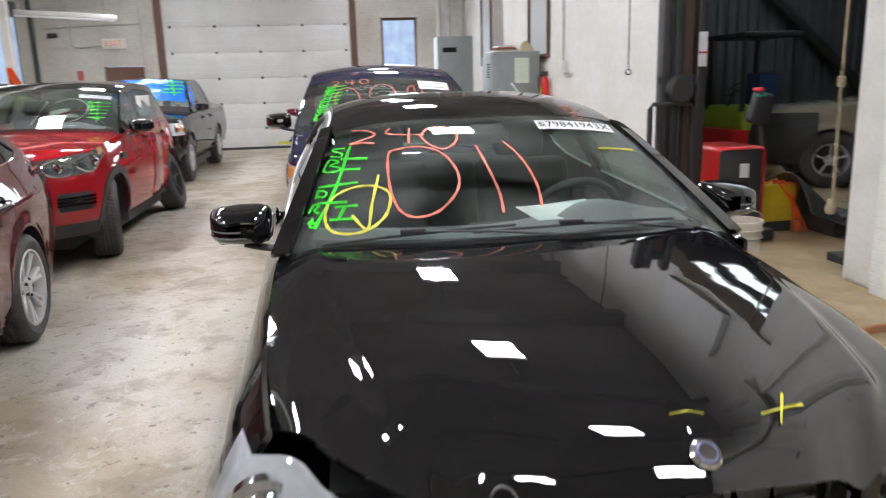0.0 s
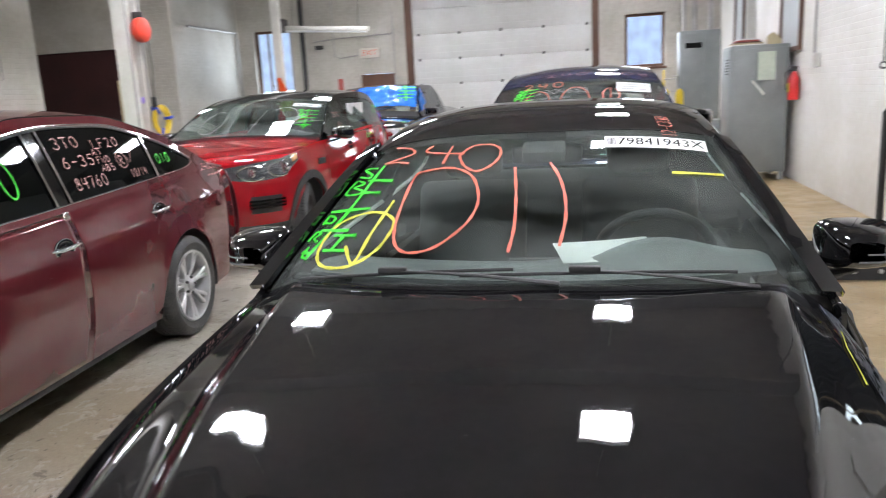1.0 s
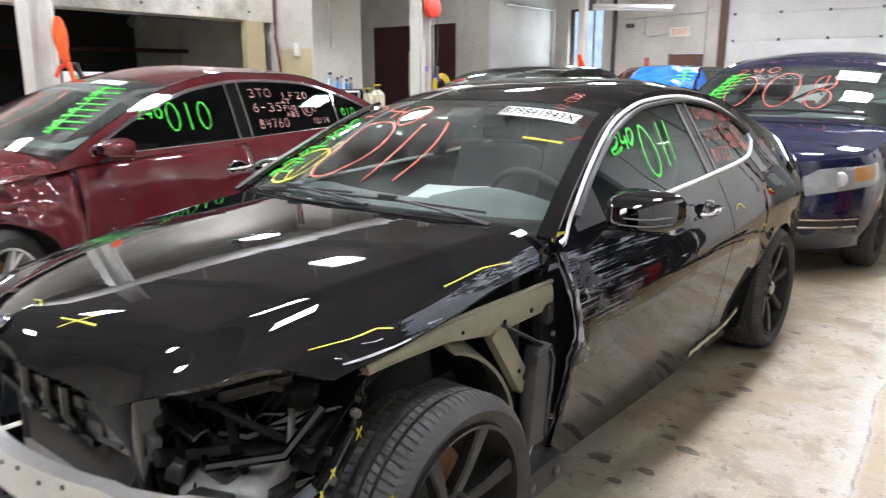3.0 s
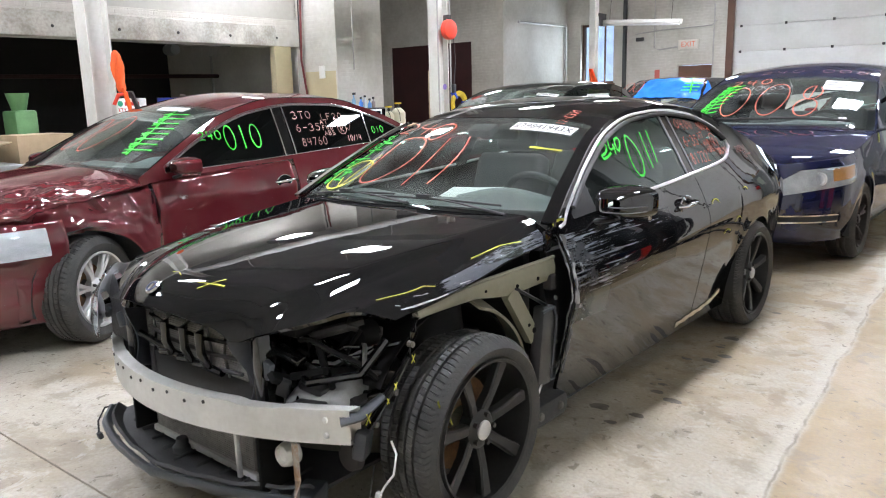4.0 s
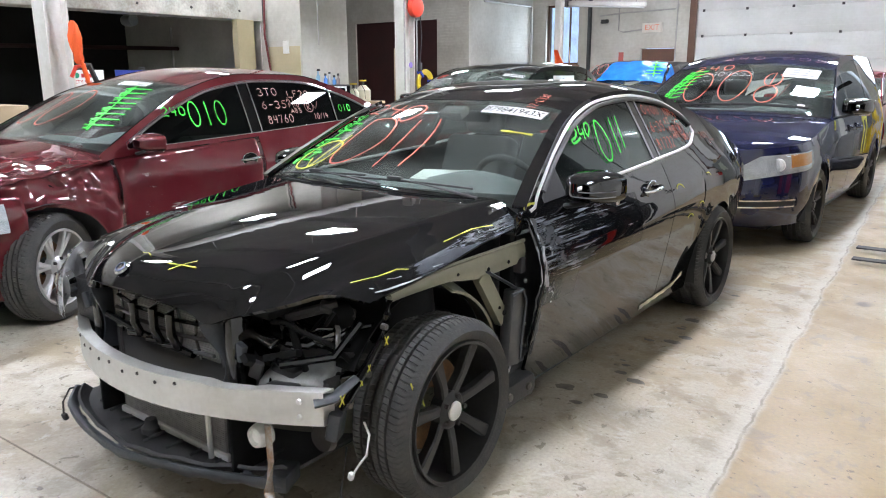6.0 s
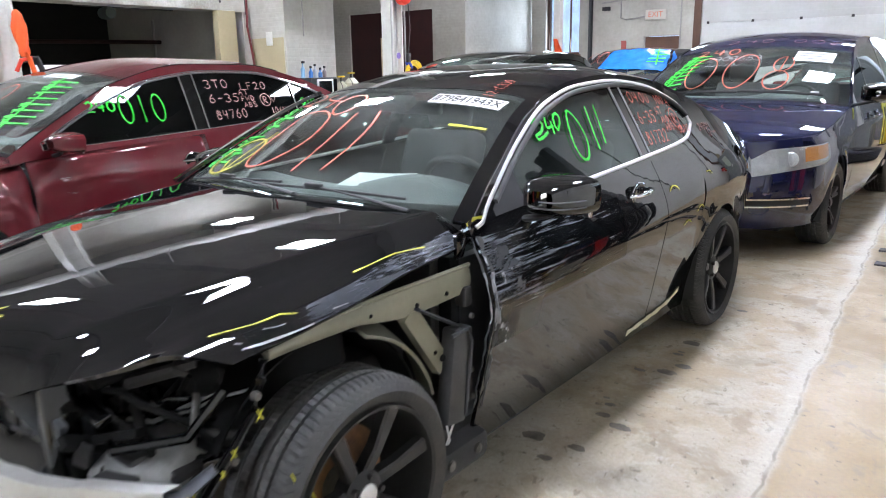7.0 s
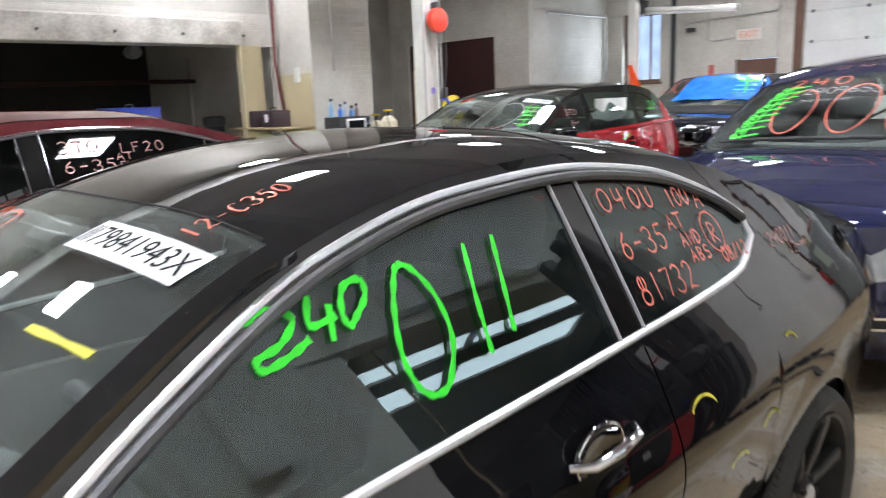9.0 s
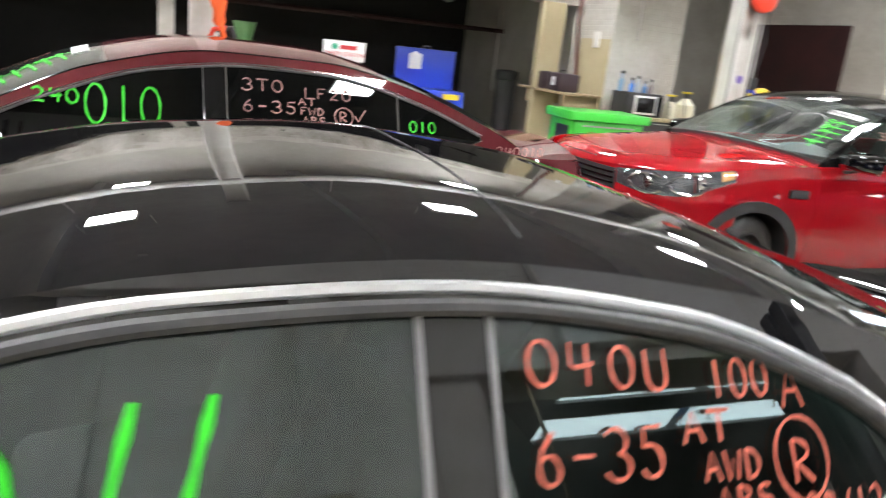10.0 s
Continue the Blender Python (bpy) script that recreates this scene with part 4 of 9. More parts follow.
def brick_relief(m, scale=1.0):
    """Low courses of painted brick, on upright faces along x or y."""
    nt = m.node_tree
    n, link = nt.nodes, nt.links.new
    co, sep, add, com = n.new("ShaderNodeTexCoord"), n.new("ShaderNodeSeparateXYZ"), n.new("ShaderNodeMath"), n.new("ShaderNodeCombineXYZ")
    link(co.outputs["Object"], sep.inputs[0])
    link(sep.outputs[0], add.inputs[0])
    link(sep.outputs[1], add.inputs[1])
    link(add.outputs[0], com.inputs[0])
    link(sep.outputs[2], com.inputs[1])
    br = n.new("ShaderNodeTexBrick")
    br.inputs["Scale"].default_value = scale
    br.inputs["Brick Width"].default_value, br.inputs["Row Height"].default_value, br.inputs["Mortar Size"].default_value = 0.215, 0.075, 0.006
    br.inputs["Mortar Smooth"].default_value = 0.4
    link(com.outputs[0], br.inputs["Vector"])
    g_ = n.new("ShaderNodeTexNoise")
    g_.inputs["Scale"].default_value = 30
    link(co.outputs["Object"], g_.inputs["Vector"])
    h_ = n.new("ShaderNodeMath")
    h_.operation = "MULTIPLY_ADD"
    h_.inputs[1].default_value = -1.0
    link(br.outputs["Fac"], h_.inputs[0])
    link(g_.outputs[0], h_.inputs[2])
    b_ = n.new("ShaderNodeBump")
    b_.inputs["Strength"].default_value, b_.inputs["Distance"].default_value = 0.55, 0.006
    link(h_.outputs[0], b_.inputs["Height"])
    link(b_.outputs[0], n["Principled BSDF"].inputs["Normal"])


brick_relief(WALL)
# a lighter version of the brick paint for the east wall
WHITEWALL = material("fresh_white_brick_paint", (0.78, 0.77, 0.74), 0.55, second=(0.66, 0.64, 0.58), scale=1.1, spread=0.45)
brick_relief(WHITEWALL)
BUFF = material("tan_wall_paint", (0.5, 0.43, 0.27), 0.6, second=(0.44, 0.37, 0.23), scale=2)
STEELPAINT = material("white_steel_paint", (0.7, 0.69, 0.65), 0.45, second=(0.58, 0.56, 0.51), scale=3, spread=0.45)
# near-black colour puts the unlit room's shade into its rear wall
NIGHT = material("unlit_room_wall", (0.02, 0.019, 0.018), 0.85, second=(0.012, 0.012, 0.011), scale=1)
DOORPANEL = material("white_door_panel", (0.66, 0.66, 0.64), 0.4, second=(0.56, 0.56, 0.53), scale=1.5, bump=0.05)
BROWN = material("rust_brown_steel", (0.13, 0.06, 0.035), 0.6, second=(0.09, 0.045, 0.03), scale=4)
MAROONDOOR = material("dark_red_door", (0.05, 0.012, 0.012), 0.55, second=(0.03, 0.01, 0.01), scale=2)
# grey set below the other walls to put the recess's dimness into the paint
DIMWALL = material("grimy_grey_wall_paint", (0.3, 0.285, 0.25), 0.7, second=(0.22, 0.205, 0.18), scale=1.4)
DUCTWHITE = material("white_duct_paint", (0.82, 0.81, 0.78), 0.5, second=(0.72, 0.71, 0.68), scale=2)
CEILING = material("dark_board_ceiling", (0.34, 0.33, 0.32), 0.8, second=(0.24, 0.235, 0.23), scale=0.7)
# low base colour carries the dimness of the bay and the unlit room
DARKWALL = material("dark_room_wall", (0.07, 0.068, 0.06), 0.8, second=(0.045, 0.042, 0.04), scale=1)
GREYCAB = material("grey_cabinet_enamel", (0.26, 0.28, 0.28), 0.4, second=(0.21, 0.225, 0.225), scale=4)
LAMPGLOW = material("lamp_glow", (0.92, 0.965, 1.06), 0.5, emit=LAMP_POWER)
SKYPANE = glass("window_pane", (0.85, 0.9, 0.95), 0.1)


def structure(name, bm, mat, label, smooth=0):
    return tagged(part(name, bm, mat, None, "", smooth), label, kind="structure")


structure("floor", boxed(-16, 12, -8, 18, -0.2, 0.0), FLOOR, "worn stained concrete workshop floor")
# far wall with its door and two windows
YF, TH = 17.5, 0.35
wall_n = bmesh.new()
xs = [(-9.6, -8.8, 0, CEIL), (-8.8, -7.75, 0, 1.72), (-8.8, -7.75, 3.37, CEIL), (-7.75, -5.9, 0, CEIL), (-5.9, -4.98, 2.12, CEIL), (-4.98, -4.45, 0, CEIL),
      (-4.45, 0.02, 3.85, CEIL), (0.02, 0.79, 0, CEIL), (0.79, 1.71, 0, 1.9), (0.79, 1.71, 3.14, CEIL), (1.71, 3.3, 0, CEIL)]
for x0, x1, z0, z1 in xs:
    box(wall_n, x0, x1, YF, YF + TH, z0, z1)
structure("wall_north", wall_n, WALL, "white painted brick end wall")
ceiling = boxed(-16, 6.0, -8, 18, CEIL, CEIL + 0.2)
box(ceiling, 6.6, 7.0, -8, 18, CEIL, CEIL + 0.2)
box(ceiling, 7.6, 12, -8, 18, CEIL, CEIL + 0.2)
for x0 in (6.0, 7.0):
    box(ceiling, x0, x0 + 0.6, -8, 5.2, CEIL, CEIL + 0.2)
    box(ceiling, x0, x0 + 0.6, 10.2, 18, CEIL, CEIL + 0.2)
for y in range(-6, 18, 3):
    box(ceiling, -16, 3.3, y - 0.09, y + 0.09, CEIL - 0.32, CEIL)
structure("ceiling", ceiling, CEILING, "dim grey ceiling with cross beams")
ad = thing("air_duct", "white painted round air duct hung below the ceiling", "air duct", pose(-5.6, 0, 3.82))
part("pipe", tubed([(0, -7.9, 0), (0, 3.0, 0), (0, 14.2, 0)], 0.15, seg=24), DUCTWHITE, ad)
for y in range(-6, 14, 3):
    part("collar", tubed([(0, y - 0.04, 0), (0, y + 0.04, 0)], 0.165, seg=24), DUCTWHITE, ad)
    part("hanger", tubed([(0, y, 0.16), (0, y, CEIL - 3.82 - 0.3)], 0.008, seg=6), DUCTWHITE, ad)
# right wall, its opening to the dark bay, and the bay
we = boxed(2.95, 3.3, 5.95, 13.3, 0, CEIL)
box(we, 2.95, 3.3, 13.3, 14.2, 0, 1.75)
box(we, 2.95, 3.3, 13.3, 14.2, 3.6, CEIL)
box(we, 2.95, 3.3, 14.2, YF, 0, CEIL)
box(we, 2.95, 3.3, -8, 5.95, 2.9, CEIL)
box(we, 2.95, 3.3, -8, 2.6, 0, 2.9)
structure("wall_east", we, WHITEWALL, "white painted brick side wall")
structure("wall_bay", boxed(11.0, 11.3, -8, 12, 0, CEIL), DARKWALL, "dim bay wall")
# sheet colour is lowered too, so the back of the bay stays dim
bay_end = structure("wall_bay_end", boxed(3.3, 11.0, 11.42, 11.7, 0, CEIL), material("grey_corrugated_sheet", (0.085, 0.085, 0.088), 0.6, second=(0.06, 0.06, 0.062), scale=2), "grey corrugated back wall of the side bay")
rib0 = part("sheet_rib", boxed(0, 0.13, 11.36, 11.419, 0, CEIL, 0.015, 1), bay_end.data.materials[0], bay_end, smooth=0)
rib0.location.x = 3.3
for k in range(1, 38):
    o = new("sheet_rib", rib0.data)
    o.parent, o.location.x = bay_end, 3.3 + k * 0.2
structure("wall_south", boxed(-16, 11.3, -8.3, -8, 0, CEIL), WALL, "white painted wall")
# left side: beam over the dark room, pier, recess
ww = boxed(-9.6, -9.25, -8, 7.57, 2.45, 2.95)
box(ww, -9.6, -9.25, -8, -3.5, 0, 2.45)
structure("wall_west_upper", boxed(-9.58, -9.3, -8, 7.57, 2.95, CEIL), material("beige_upper_wall", (0.45, 0.43, 0.38), 0.7, second=(0.36, 0.34, 0.3), scale=1.2), "beige wall above the white beam")
structure("wall_west", ww, WALL, "white painted wall above the wide opening")
structure("pier_wall", boxed(-14, -8.2, 7.57, 8.75, 0, CEIL), WALL, "white brick pier partly painted tan")
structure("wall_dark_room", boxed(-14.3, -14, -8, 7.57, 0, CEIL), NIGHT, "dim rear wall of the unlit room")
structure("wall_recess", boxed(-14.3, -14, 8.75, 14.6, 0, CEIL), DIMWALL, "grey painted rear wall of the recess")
structure("wall_northwest_1", boxed(-14, -13.3, 14.3, 14.6, 0, CEIL), WALL, "white brick wall beside the dark door")
structure("wall_northwest_2", boxed(-13.3, -10.3, 14.3, 14.6, 2.9, CEIL), WALL, "white brick wall above the dark door")
structure("wall_northwest_3", boxed(-10.3, -9.25, 14.3, 14.6, 0, CEIL), WALL, "white brick corner wall")
structure("wall_northwest_4", boxed(-9.6, -9.25, 14.6, YF, 0, CEIL), WALL, "white brick corner wall lit by the window")
structure("door_dark", boxed(-13.3, -10.3, 14.36, 14.44, 0, 2.9), MAROONDOOR, "dark red sliding door")
for i, (x, y) in enumerate(((-6.15, 8.05), (-5.6, 1.88))):
    c = bmesh.new()
    box(c, x - 0.12, x + 0.12, y - 0.12, y - 0.1, 0, CEIL)
    box(c, x - 0.12, x + 0.12, y + 0.1, y + 0.12, 0, CEIL)
    box(c, x - 0.012, x + 0.012, y - 0.1, y + 0.1, 0, CEIL)
    structure("column_%d" % (i + 1), c, STEELPAINT, "white painted steel column, chipped")
structure("column_3", boxed(3.0, 3.3, 2.6, 2.95, 0, CEIL, 0.03), STEELPAINT, "white painted column with a chipped rusty foot")
# sectional door
door_1 = structure("door_1", boxed(-4.46, 0.03, YF + 0.11, YF + 0.13, 0.0, 4.2), DOORPANEL, "white sectional garage door, closed")
for k in range(7):
    part("door_panel", boxed(-4.45, 0.02, YF + 0.06, YF + 0.108, max(0.0, k * 0.62 - 0.1), k * 0.62 + 0.514, 0.007, 2), DOORPANEL, door_1)
    for z in (0.15, 0.3, 0.45):
        part("panel_rib", boxed(-4.44, 0.01, YF + 0.056, YF + 0.0605, k * 0.62 + z - 0.1, k * 0.62 + z - 0.088, 0.002, 1), DOORPANEL, door_1)
fr = boxed(-4.62, -4.45, YF - 0.06, YF, 0, 3.9)
box(fr, 0.02, 0.18, YF - 0.06, YF, 0, 3.9)
box(fr, -4.62, 0.18, YF - 0.08, YF - 0.061, 3.9, 4.02)
structure("door_frame", fr, BROWN, "rust brown steel door frame")
structure("door_2", boxed(-5.88, -5.0, YF + 0.05, YF + 0.1, 0, 2.1), BROWN, "brown exit door")

# lamps: flat fixtures with glowing tubes
# (-7.7, 0.6) is an unseen lamp, added to brighten the west side
LAMPS = [(0.5, 4.2), (0.5, 7.7), (0.5, 11.2), (0.5, 14.7), (0.5, 0.6), (0.5, -3.0), (-4.3, 4.2), (-4.3, 7.7), (-4.3, 11.2), (-4.3, 14.7), (-4.3, 0.6), (-4.3, -3.0), (-8.2, 11.0), (-7.7, 0.6), (-8.3, 5.9)]


def lamp_fixture(x, y, z):
    f = thing("ceiling_lamp", "white flat ceiling lamp with glowing tubes", "ceiling lamp", pose(x, y, z), "ceiling lamps")
    part("housing", boxed(-0.28, 0.28, -0.28, 0.28, 0.016, 0.09, 0.01), STEELPAINT, f)
    for k in range(5):
        part("tube", boxed(-0.26 + k * 0.106, -0.164 + k * 0.106, -0.26, 0.26, -0.005, 0.015), LAMPGLOW, f, smooth=0)
    for s in (-0.4, 0.4):
        part("hanger", tubed([(0, s, 0.09), (0, s, CEIL - z)], 0.006, seg=6), STEELPAINT, f)
    return f


lamp0 = lamp_fixture(*LAMPS[0], 4.4)
for x, y in LAMPS[1:]:
    copy_thing(lamp0, pose(x, y, 4.4))

SKYLIGHT = material("translucent_skylight", (0.75, 0.9, 1.0), 0.6, second=(0.6, 0.78, 0.9), scale=5, emit=6.0)
for x0 in (6.0, 7.0):
    sl = bmesh.new()
    for k in range(25):
        y = 5.2 + k * 0.2
        if k != 10:
            box(sl, x0, x0 + 0.6, y + 0.01, y + 0.185, CEIL + 0.05, CEIL + 0.07)
    structure("skylight_%d" % (1 if x0 < 6.5 else 2), sl, SKYLIGHT, "translucent ribbed skylight strip")

# ---- the black coupe ----
class Bonnet(Body):
    """The coupe's body: its bonnet ends in a low nose between two raised headlight arches."""
    def rise(self, a, v):
        """Height across the bonnet: a flat middle, a crease, and a slope to the edge."""
        k = min(0.53 + 1.1 * max(0.0, v), 0.62 + 0.22 * v)
        if a < k:
            return 1 - 0.3 * (a / k) ** 2
        w, m = min(1.0, (a - k) / (1 - k)), max(0.0, 1 - max(0.0, v) / 0.95)
        return 0.7 - 0.7 * (m * ridge_fall(w) + (1 - m) * w ** 1.15)

    def hood(self, s, v):
        a = abs(s)
        y0, ze = nose_y(a), nose_z(a)
        y1 = self.cowl - self.bow * (1 - s * s)
        y = y0 + v * (y1 - y0)
        zb = self.belt(y)
        z = zb + (self.top(y) - zb) * self.rise(a, v)
        zb0 = self.belt(y0)
        z0 = zb0 + (self.top(y0) - zb0) * self.rise(a, 0.0)
        z += (ze - z0) * math.exp(-v / (0.04 + 0.17 * a ** 6 if s > 0 else 0.05 + 0.24 * a ** 3))
        if s > 0.78:
            z -= 0.042 * ((s - 0.78) / 0.22) ** 2 * min(1.0, 0.3 + v * 3) * (1 + 0.07 * math.sin(y * 17))
        return Vector((s * (self.x(y, zb) - 0.004), y, z))


def ridge_fall(w):
    """How far the crease over the headlight arch has fallen: a tight round crest, a short steep face, then a gentle run to the edge."""
    steep = [(0.0, 0.0), (0.1, 1.0), (0.14, 1.0), (0.36, 0.22), (1.0, 0.2)]
    part_, whole = 0.0, 0.0
    for (a, ga), (c, gc) in zip(steep, steep[1:]):
        d = max(0.0, min(w, c) - a)
        part_ += d * (ga + 0.5 * (gc - ga) * d / (c - a))
        whole += (c - a) * 0.5 * (ga + gc)
    return part_ / whole


nose_y = curve((0, -0.722), (0.3, -0.69), (0.45, -0.645), (0.53, -0.625), (0.72, -0.555), (0.82, -0.49), (0.9, -0.41), (1.0, -0.3))
nose_z = curve((0, 0.8), (0.3, 0.778), (0.44, 0.748), (0.53, 0.712), (0.62, 0.735), (0.72, 0.76), (0.82, 0.785), (0.91, 0.812), (1.0, 0.785))
COUPE = Bonnet(2.76,
             half=curve((-0.8, 0.72), (-0.4, 0.83), (0, 0.87), (0.6, 0.874), (1.3, 0.888), (2.0, 0.89), (2.76, 0.882), (3.2, 0.86), (3.6, 0.78), (3.8, 0.68)),
             belt=curve((-0.75, 0.72), (-0.37, 0.80), (0, 0.86), (0.6, 0.93), (1.2, 0.955), (1.9, 0.995), (2.5, 1.03), (3.0, 1.015), (3.3, 0.995), (3.6, 0.975), (3.8, 0.95)),
             top=curve((-0.715, 0.838), (-0.69, 0.858), (-0.64, 0.875), (-0.56, 0.888), (-0.3, 0.924), (0, 0.955), (0.5, 0.99), (0.7, 1.0)),
             rail=curve((0.54, 0.936), (0.8, 1.083), (1.22, 1.275), (1.6, 1.355), (1.9, 1.372), (2.3, 1.34), (2.7, 1.235), (3.0, 1.13), (3.3, 1.01)),
             crown=curve((0.55, 0.04), (1.2, 0.05), (1.9, 0.055), (2.8, 0.05), (3.3, 0.04)),
             sill=0.2, crease=curve((-0.3, 0.62), (0.7, 0.66), (2.0, 0.78), (3.5, 0.86)), radius=0.355, axle=0.325, nose=-0.69, depth=0.33, cowl=0.585, bow=0.1, tumble=0.1,
             tail=3.72, glass0=0.555, roof0=1.24, roof1=2.5, glass1=3.28, dome=0.018, lean=0.55, bend=0.1, waist=0.76, tuck=0.105, corner=1.0, flat=1.3)
c_lo = curve((0.70, 0.945), (1.2, 0.975), (1.9, 1.015), (2.4, 1.055), (2.56, 1.12))
c_hi = curve((0.70, 0.96), (1.0, 1.125), (1.3, 1.25), (1.6, 1.308), (1.9, 1.322), (2.2, 1.295), (2.45, 1.215), (2.56, 1.145))
coupe = thing("black_coupe", "black two-door coupe with its front bumper and one fender stripped off", "car", pose(0, 0, 0))
saloon(COUPE, coupe, BLACK, [(0.72, 1.86, c_lo, c_hi), (1.95, 2.55, c_lo, c_hi)], [0.56, 1.92], SIDE, (0.87, 0.935), [(1.69, 0.885)], rim=RIM_BLACK, spokes=7, double=False,
       left_fender=False, front=False, wheel_r=0.325, rim_r=0.255, tyre_w=0.235, chrome=SATIN, disc=RUST, cap=SATIN, skip_left_front=True, trim_r=0.0095, sw=0.072, blocks=92)
cabin(coupe, COUPE, 0.7, 1.5, 2.35, 0.5, column=0.4)


def spoiler(s, v):
    y = 3.6 + 0.07 * (1 - s * s) + 0.1 * v - 0.1 * abs(s) ** 3
    return Vector((s * 0.66, y, 0.988 + 0.045 * (1 - abs(s) ** 2.2) + 0.03 * v * v * (1 - s ** 6)))


part("spoiler", sheet(spoiler, span(-1, 1, 25), span(0, 1, 7)), BLACK, coupe, "small black boot lid spoiler", thick=0.012)

# ---- maroon saloon ----
MSALOON = Body(2.82,
               half=curve((-0.9, 0.8), (-0.5, 0.88), (0, 0.905), (1.4, 0.915), (2.9, 0.9), (3.5, 0.86), (3.95, 0.74)),
               belt=curve((-0.9, 0.72), (-0.4, 0.82), (0, 0.88), (0.6, 0.95), (1.5, 0.99), (2.5, 1.03), (3.2, 1.05), (3.95, 1.0)),
               top=curve((-0.92, 0.75), (-0.8, 0.86), (-0.3, 0.97), (0.2, 1.03), (0.6, 1.06)),
               rail=curve((0.36, 0.955), (0.78, 1.18), (1.2, 1.365), (1.75, 1.468), (2.3, 1.46), (2.8, 1.355), (3.2, 1.205), (3.5, 1.06)),
               crown=curve((0.5, 0.05), (1.9, 0.06), (3.5, 0.05)), sill=0.22, crease=curve((0, 0.74), (3.9, 0.9)), nose=-0.95, depth=0.5, cowl=0.47, tail=3.95,
               glass0=0.42, roof0=1.25, roof1=2.6, glass1=3.45, radius=0.37, axle=0.335, lean=0.34)
m_lo = curve((0.56, 0.99), (1.5, 1.02), (2.5, 1.06), (3.1, 1.09), (3.2, 1.12))
m_hi = curve((0.56, 1.0), (1.0, 1.215), (1.45, 1.36), (1.9, 1.408), (2.3, 1.397), (2.8, 1.285), (3.2, 1.13))
maroon = thing("maroon_sedan", "dark maroon four-door sedan with a crumpled front fender", "car", pose(-3.1, 0.04, 0, 0, 0, 4.5))
saloon(MSALOON, maroon, MAROON, [(0.6, 1.66, m_lo, m_hi), (1.78, 2.66, m_lo, m_hi), (2.69, 3.19, m_lo, m_hi)], [0.48, 1.72, 2.68], TINT, (0.66, 0.98), [(1.58, 0.84), (2.52, 0.88)], wheels={(1, 0): (24, 0), (-1, 0): (24, 0)}, disc=RUST, mirror_size=0.85, spokes=7)
m_surf = fascia(maroon, MSALOON, MAROON, lambda q: 0.74 + 0.05 * min(1, abs(q)))
cabin(maroon, MSALOON, 0.82, 1.55, 2.5, 0.52)

# ---- navy minivan ----
VAN = Body(3.0,
           half=curve((-0.9, 0.85), (-0.5, 0.95), (0, 0.99), (1.5, 1.0), (3.4, 0.99), (4.1, 0.9)),
           belt=curve((-0.9, 0.82), (-0.4, 0.9), (0, 0.96), (0.4, 1.03), (0.7, 1.065), (1.5, 1.08), (3.0, 1.12), (4.1, 1.12)),
           top=curve((-0.92, 0.85), (-0.82, 0.91), (-0.4, 1.005), (0.1, 1.075), (0.4, 1.105), (0.5, 1.11)),
           rail=curve((0.3, 0.98), (0.52, 1.06), (0.75, 1.212), (0.95, 1.328), (1.15, 1.43), (1.35, 1.513), (1.6, 1.585), (2.2, 1.645), (3.4, 1.63), (4.0, 1.45), (4.1, 1.2)),
           crown=curve((0.2, 0.05), (2, 0.07), (4.1, 0.05)), sill=0.25, tumble=0.05, crease=curve((0, 0.85), (4, 0.92)), nose=-0.95, depth=0.5, cowl=0.5, bow=0.13, tail=4.1,
           glass0=0.52, roof0=1.3, roof1=3.8, glass1=4.05, radius=0.37, axle=0.34, lean=0.3, bend=0.2)
v_lo = curve((0.75, 1.11), (2.0, 1.12), (3.9, 1.16))
v_hi = curve((0.75, 1.13), (1.0, 1.28), (1.35, 1.46), (1.7, 1.545), (2.4, 1.595), (3.4, 1.58), (3.9, 1.4))
van = thing("navy_minivan", "dark navy minivan with painted numbers on its windscreen", "minivan", pose(0.0, 5.16, 0))
saloon(VAN, van, NAVY, [(0.78, 1.35, v_lo, v_hi), (1.42, 2.4, v_lo, v_hi), (2.5, 3.85, v_lo, v_hi)], [0.6, 1.38, 2.45], TINT, (0.72, 1.08), [(1.22, 0.92), (1.6, 0.92)], rim=RIM_STEEL, mirror_mat=GLOSS, mirror_size=1.15, chrome=None)
V_LO, V_HI = (lambda q: 0.615 + 0.17 * (q - 0.6)), (lambda q: 0.80 + 0.08 * (q - 0.6) - 0.5 * max(0.0, 0.72 - q))
v_surf = fascia(van, VAN, NAVY, lambda q: 0.815 + 0.07 * min(1.2, abs(q)))
cabin(van, VAN, 0.75, 1.5, 2.6, 0.62)

# ---- red crossover ----
SUV = Body(2.74,
           half=curve((-0.85, 0.86), (-0.4, 0.93), (0, 0.95), (2.2, 0.945), (2.74, 0.91), (3.4, 0.78)),
           belt=curve((-0.85, 0.93), (-0.4, 1.0), (0, 1.04), (0.5, 1.08), (2.0, 1.12), (3.5, 1.16)),
           top=curve((-0.87, 0.95), (-0.7, 1.02), (-0.2, 1.09), (0.5, 1.14)),
           rail=curve((0.49, 1.07), (0.89, 1.295), (1.27, 1.475), (1.65, 1.55), (2.4, 1.57), (2.95, 1.5), (3.35, 1.25)),
           crown=curve((0.4, 0.05), (2, 0.06), (3.4, 0.05)), sill=0.33, tumble=0.05, crease=curve((0, 0.8), (3.5, 0.85)), nose=-0.88, depth=0.4, cowl=0.6, tail=3.4,
           glass0=0.57, roof0=1.27, roof1=2.95, glass1=3.32, radius=0.41, axle=0.36, lean=0.33, bend=0.2)
s_lo = curve((0.7, 1.11), (2.0, 1.15), (3.3, 1.2))
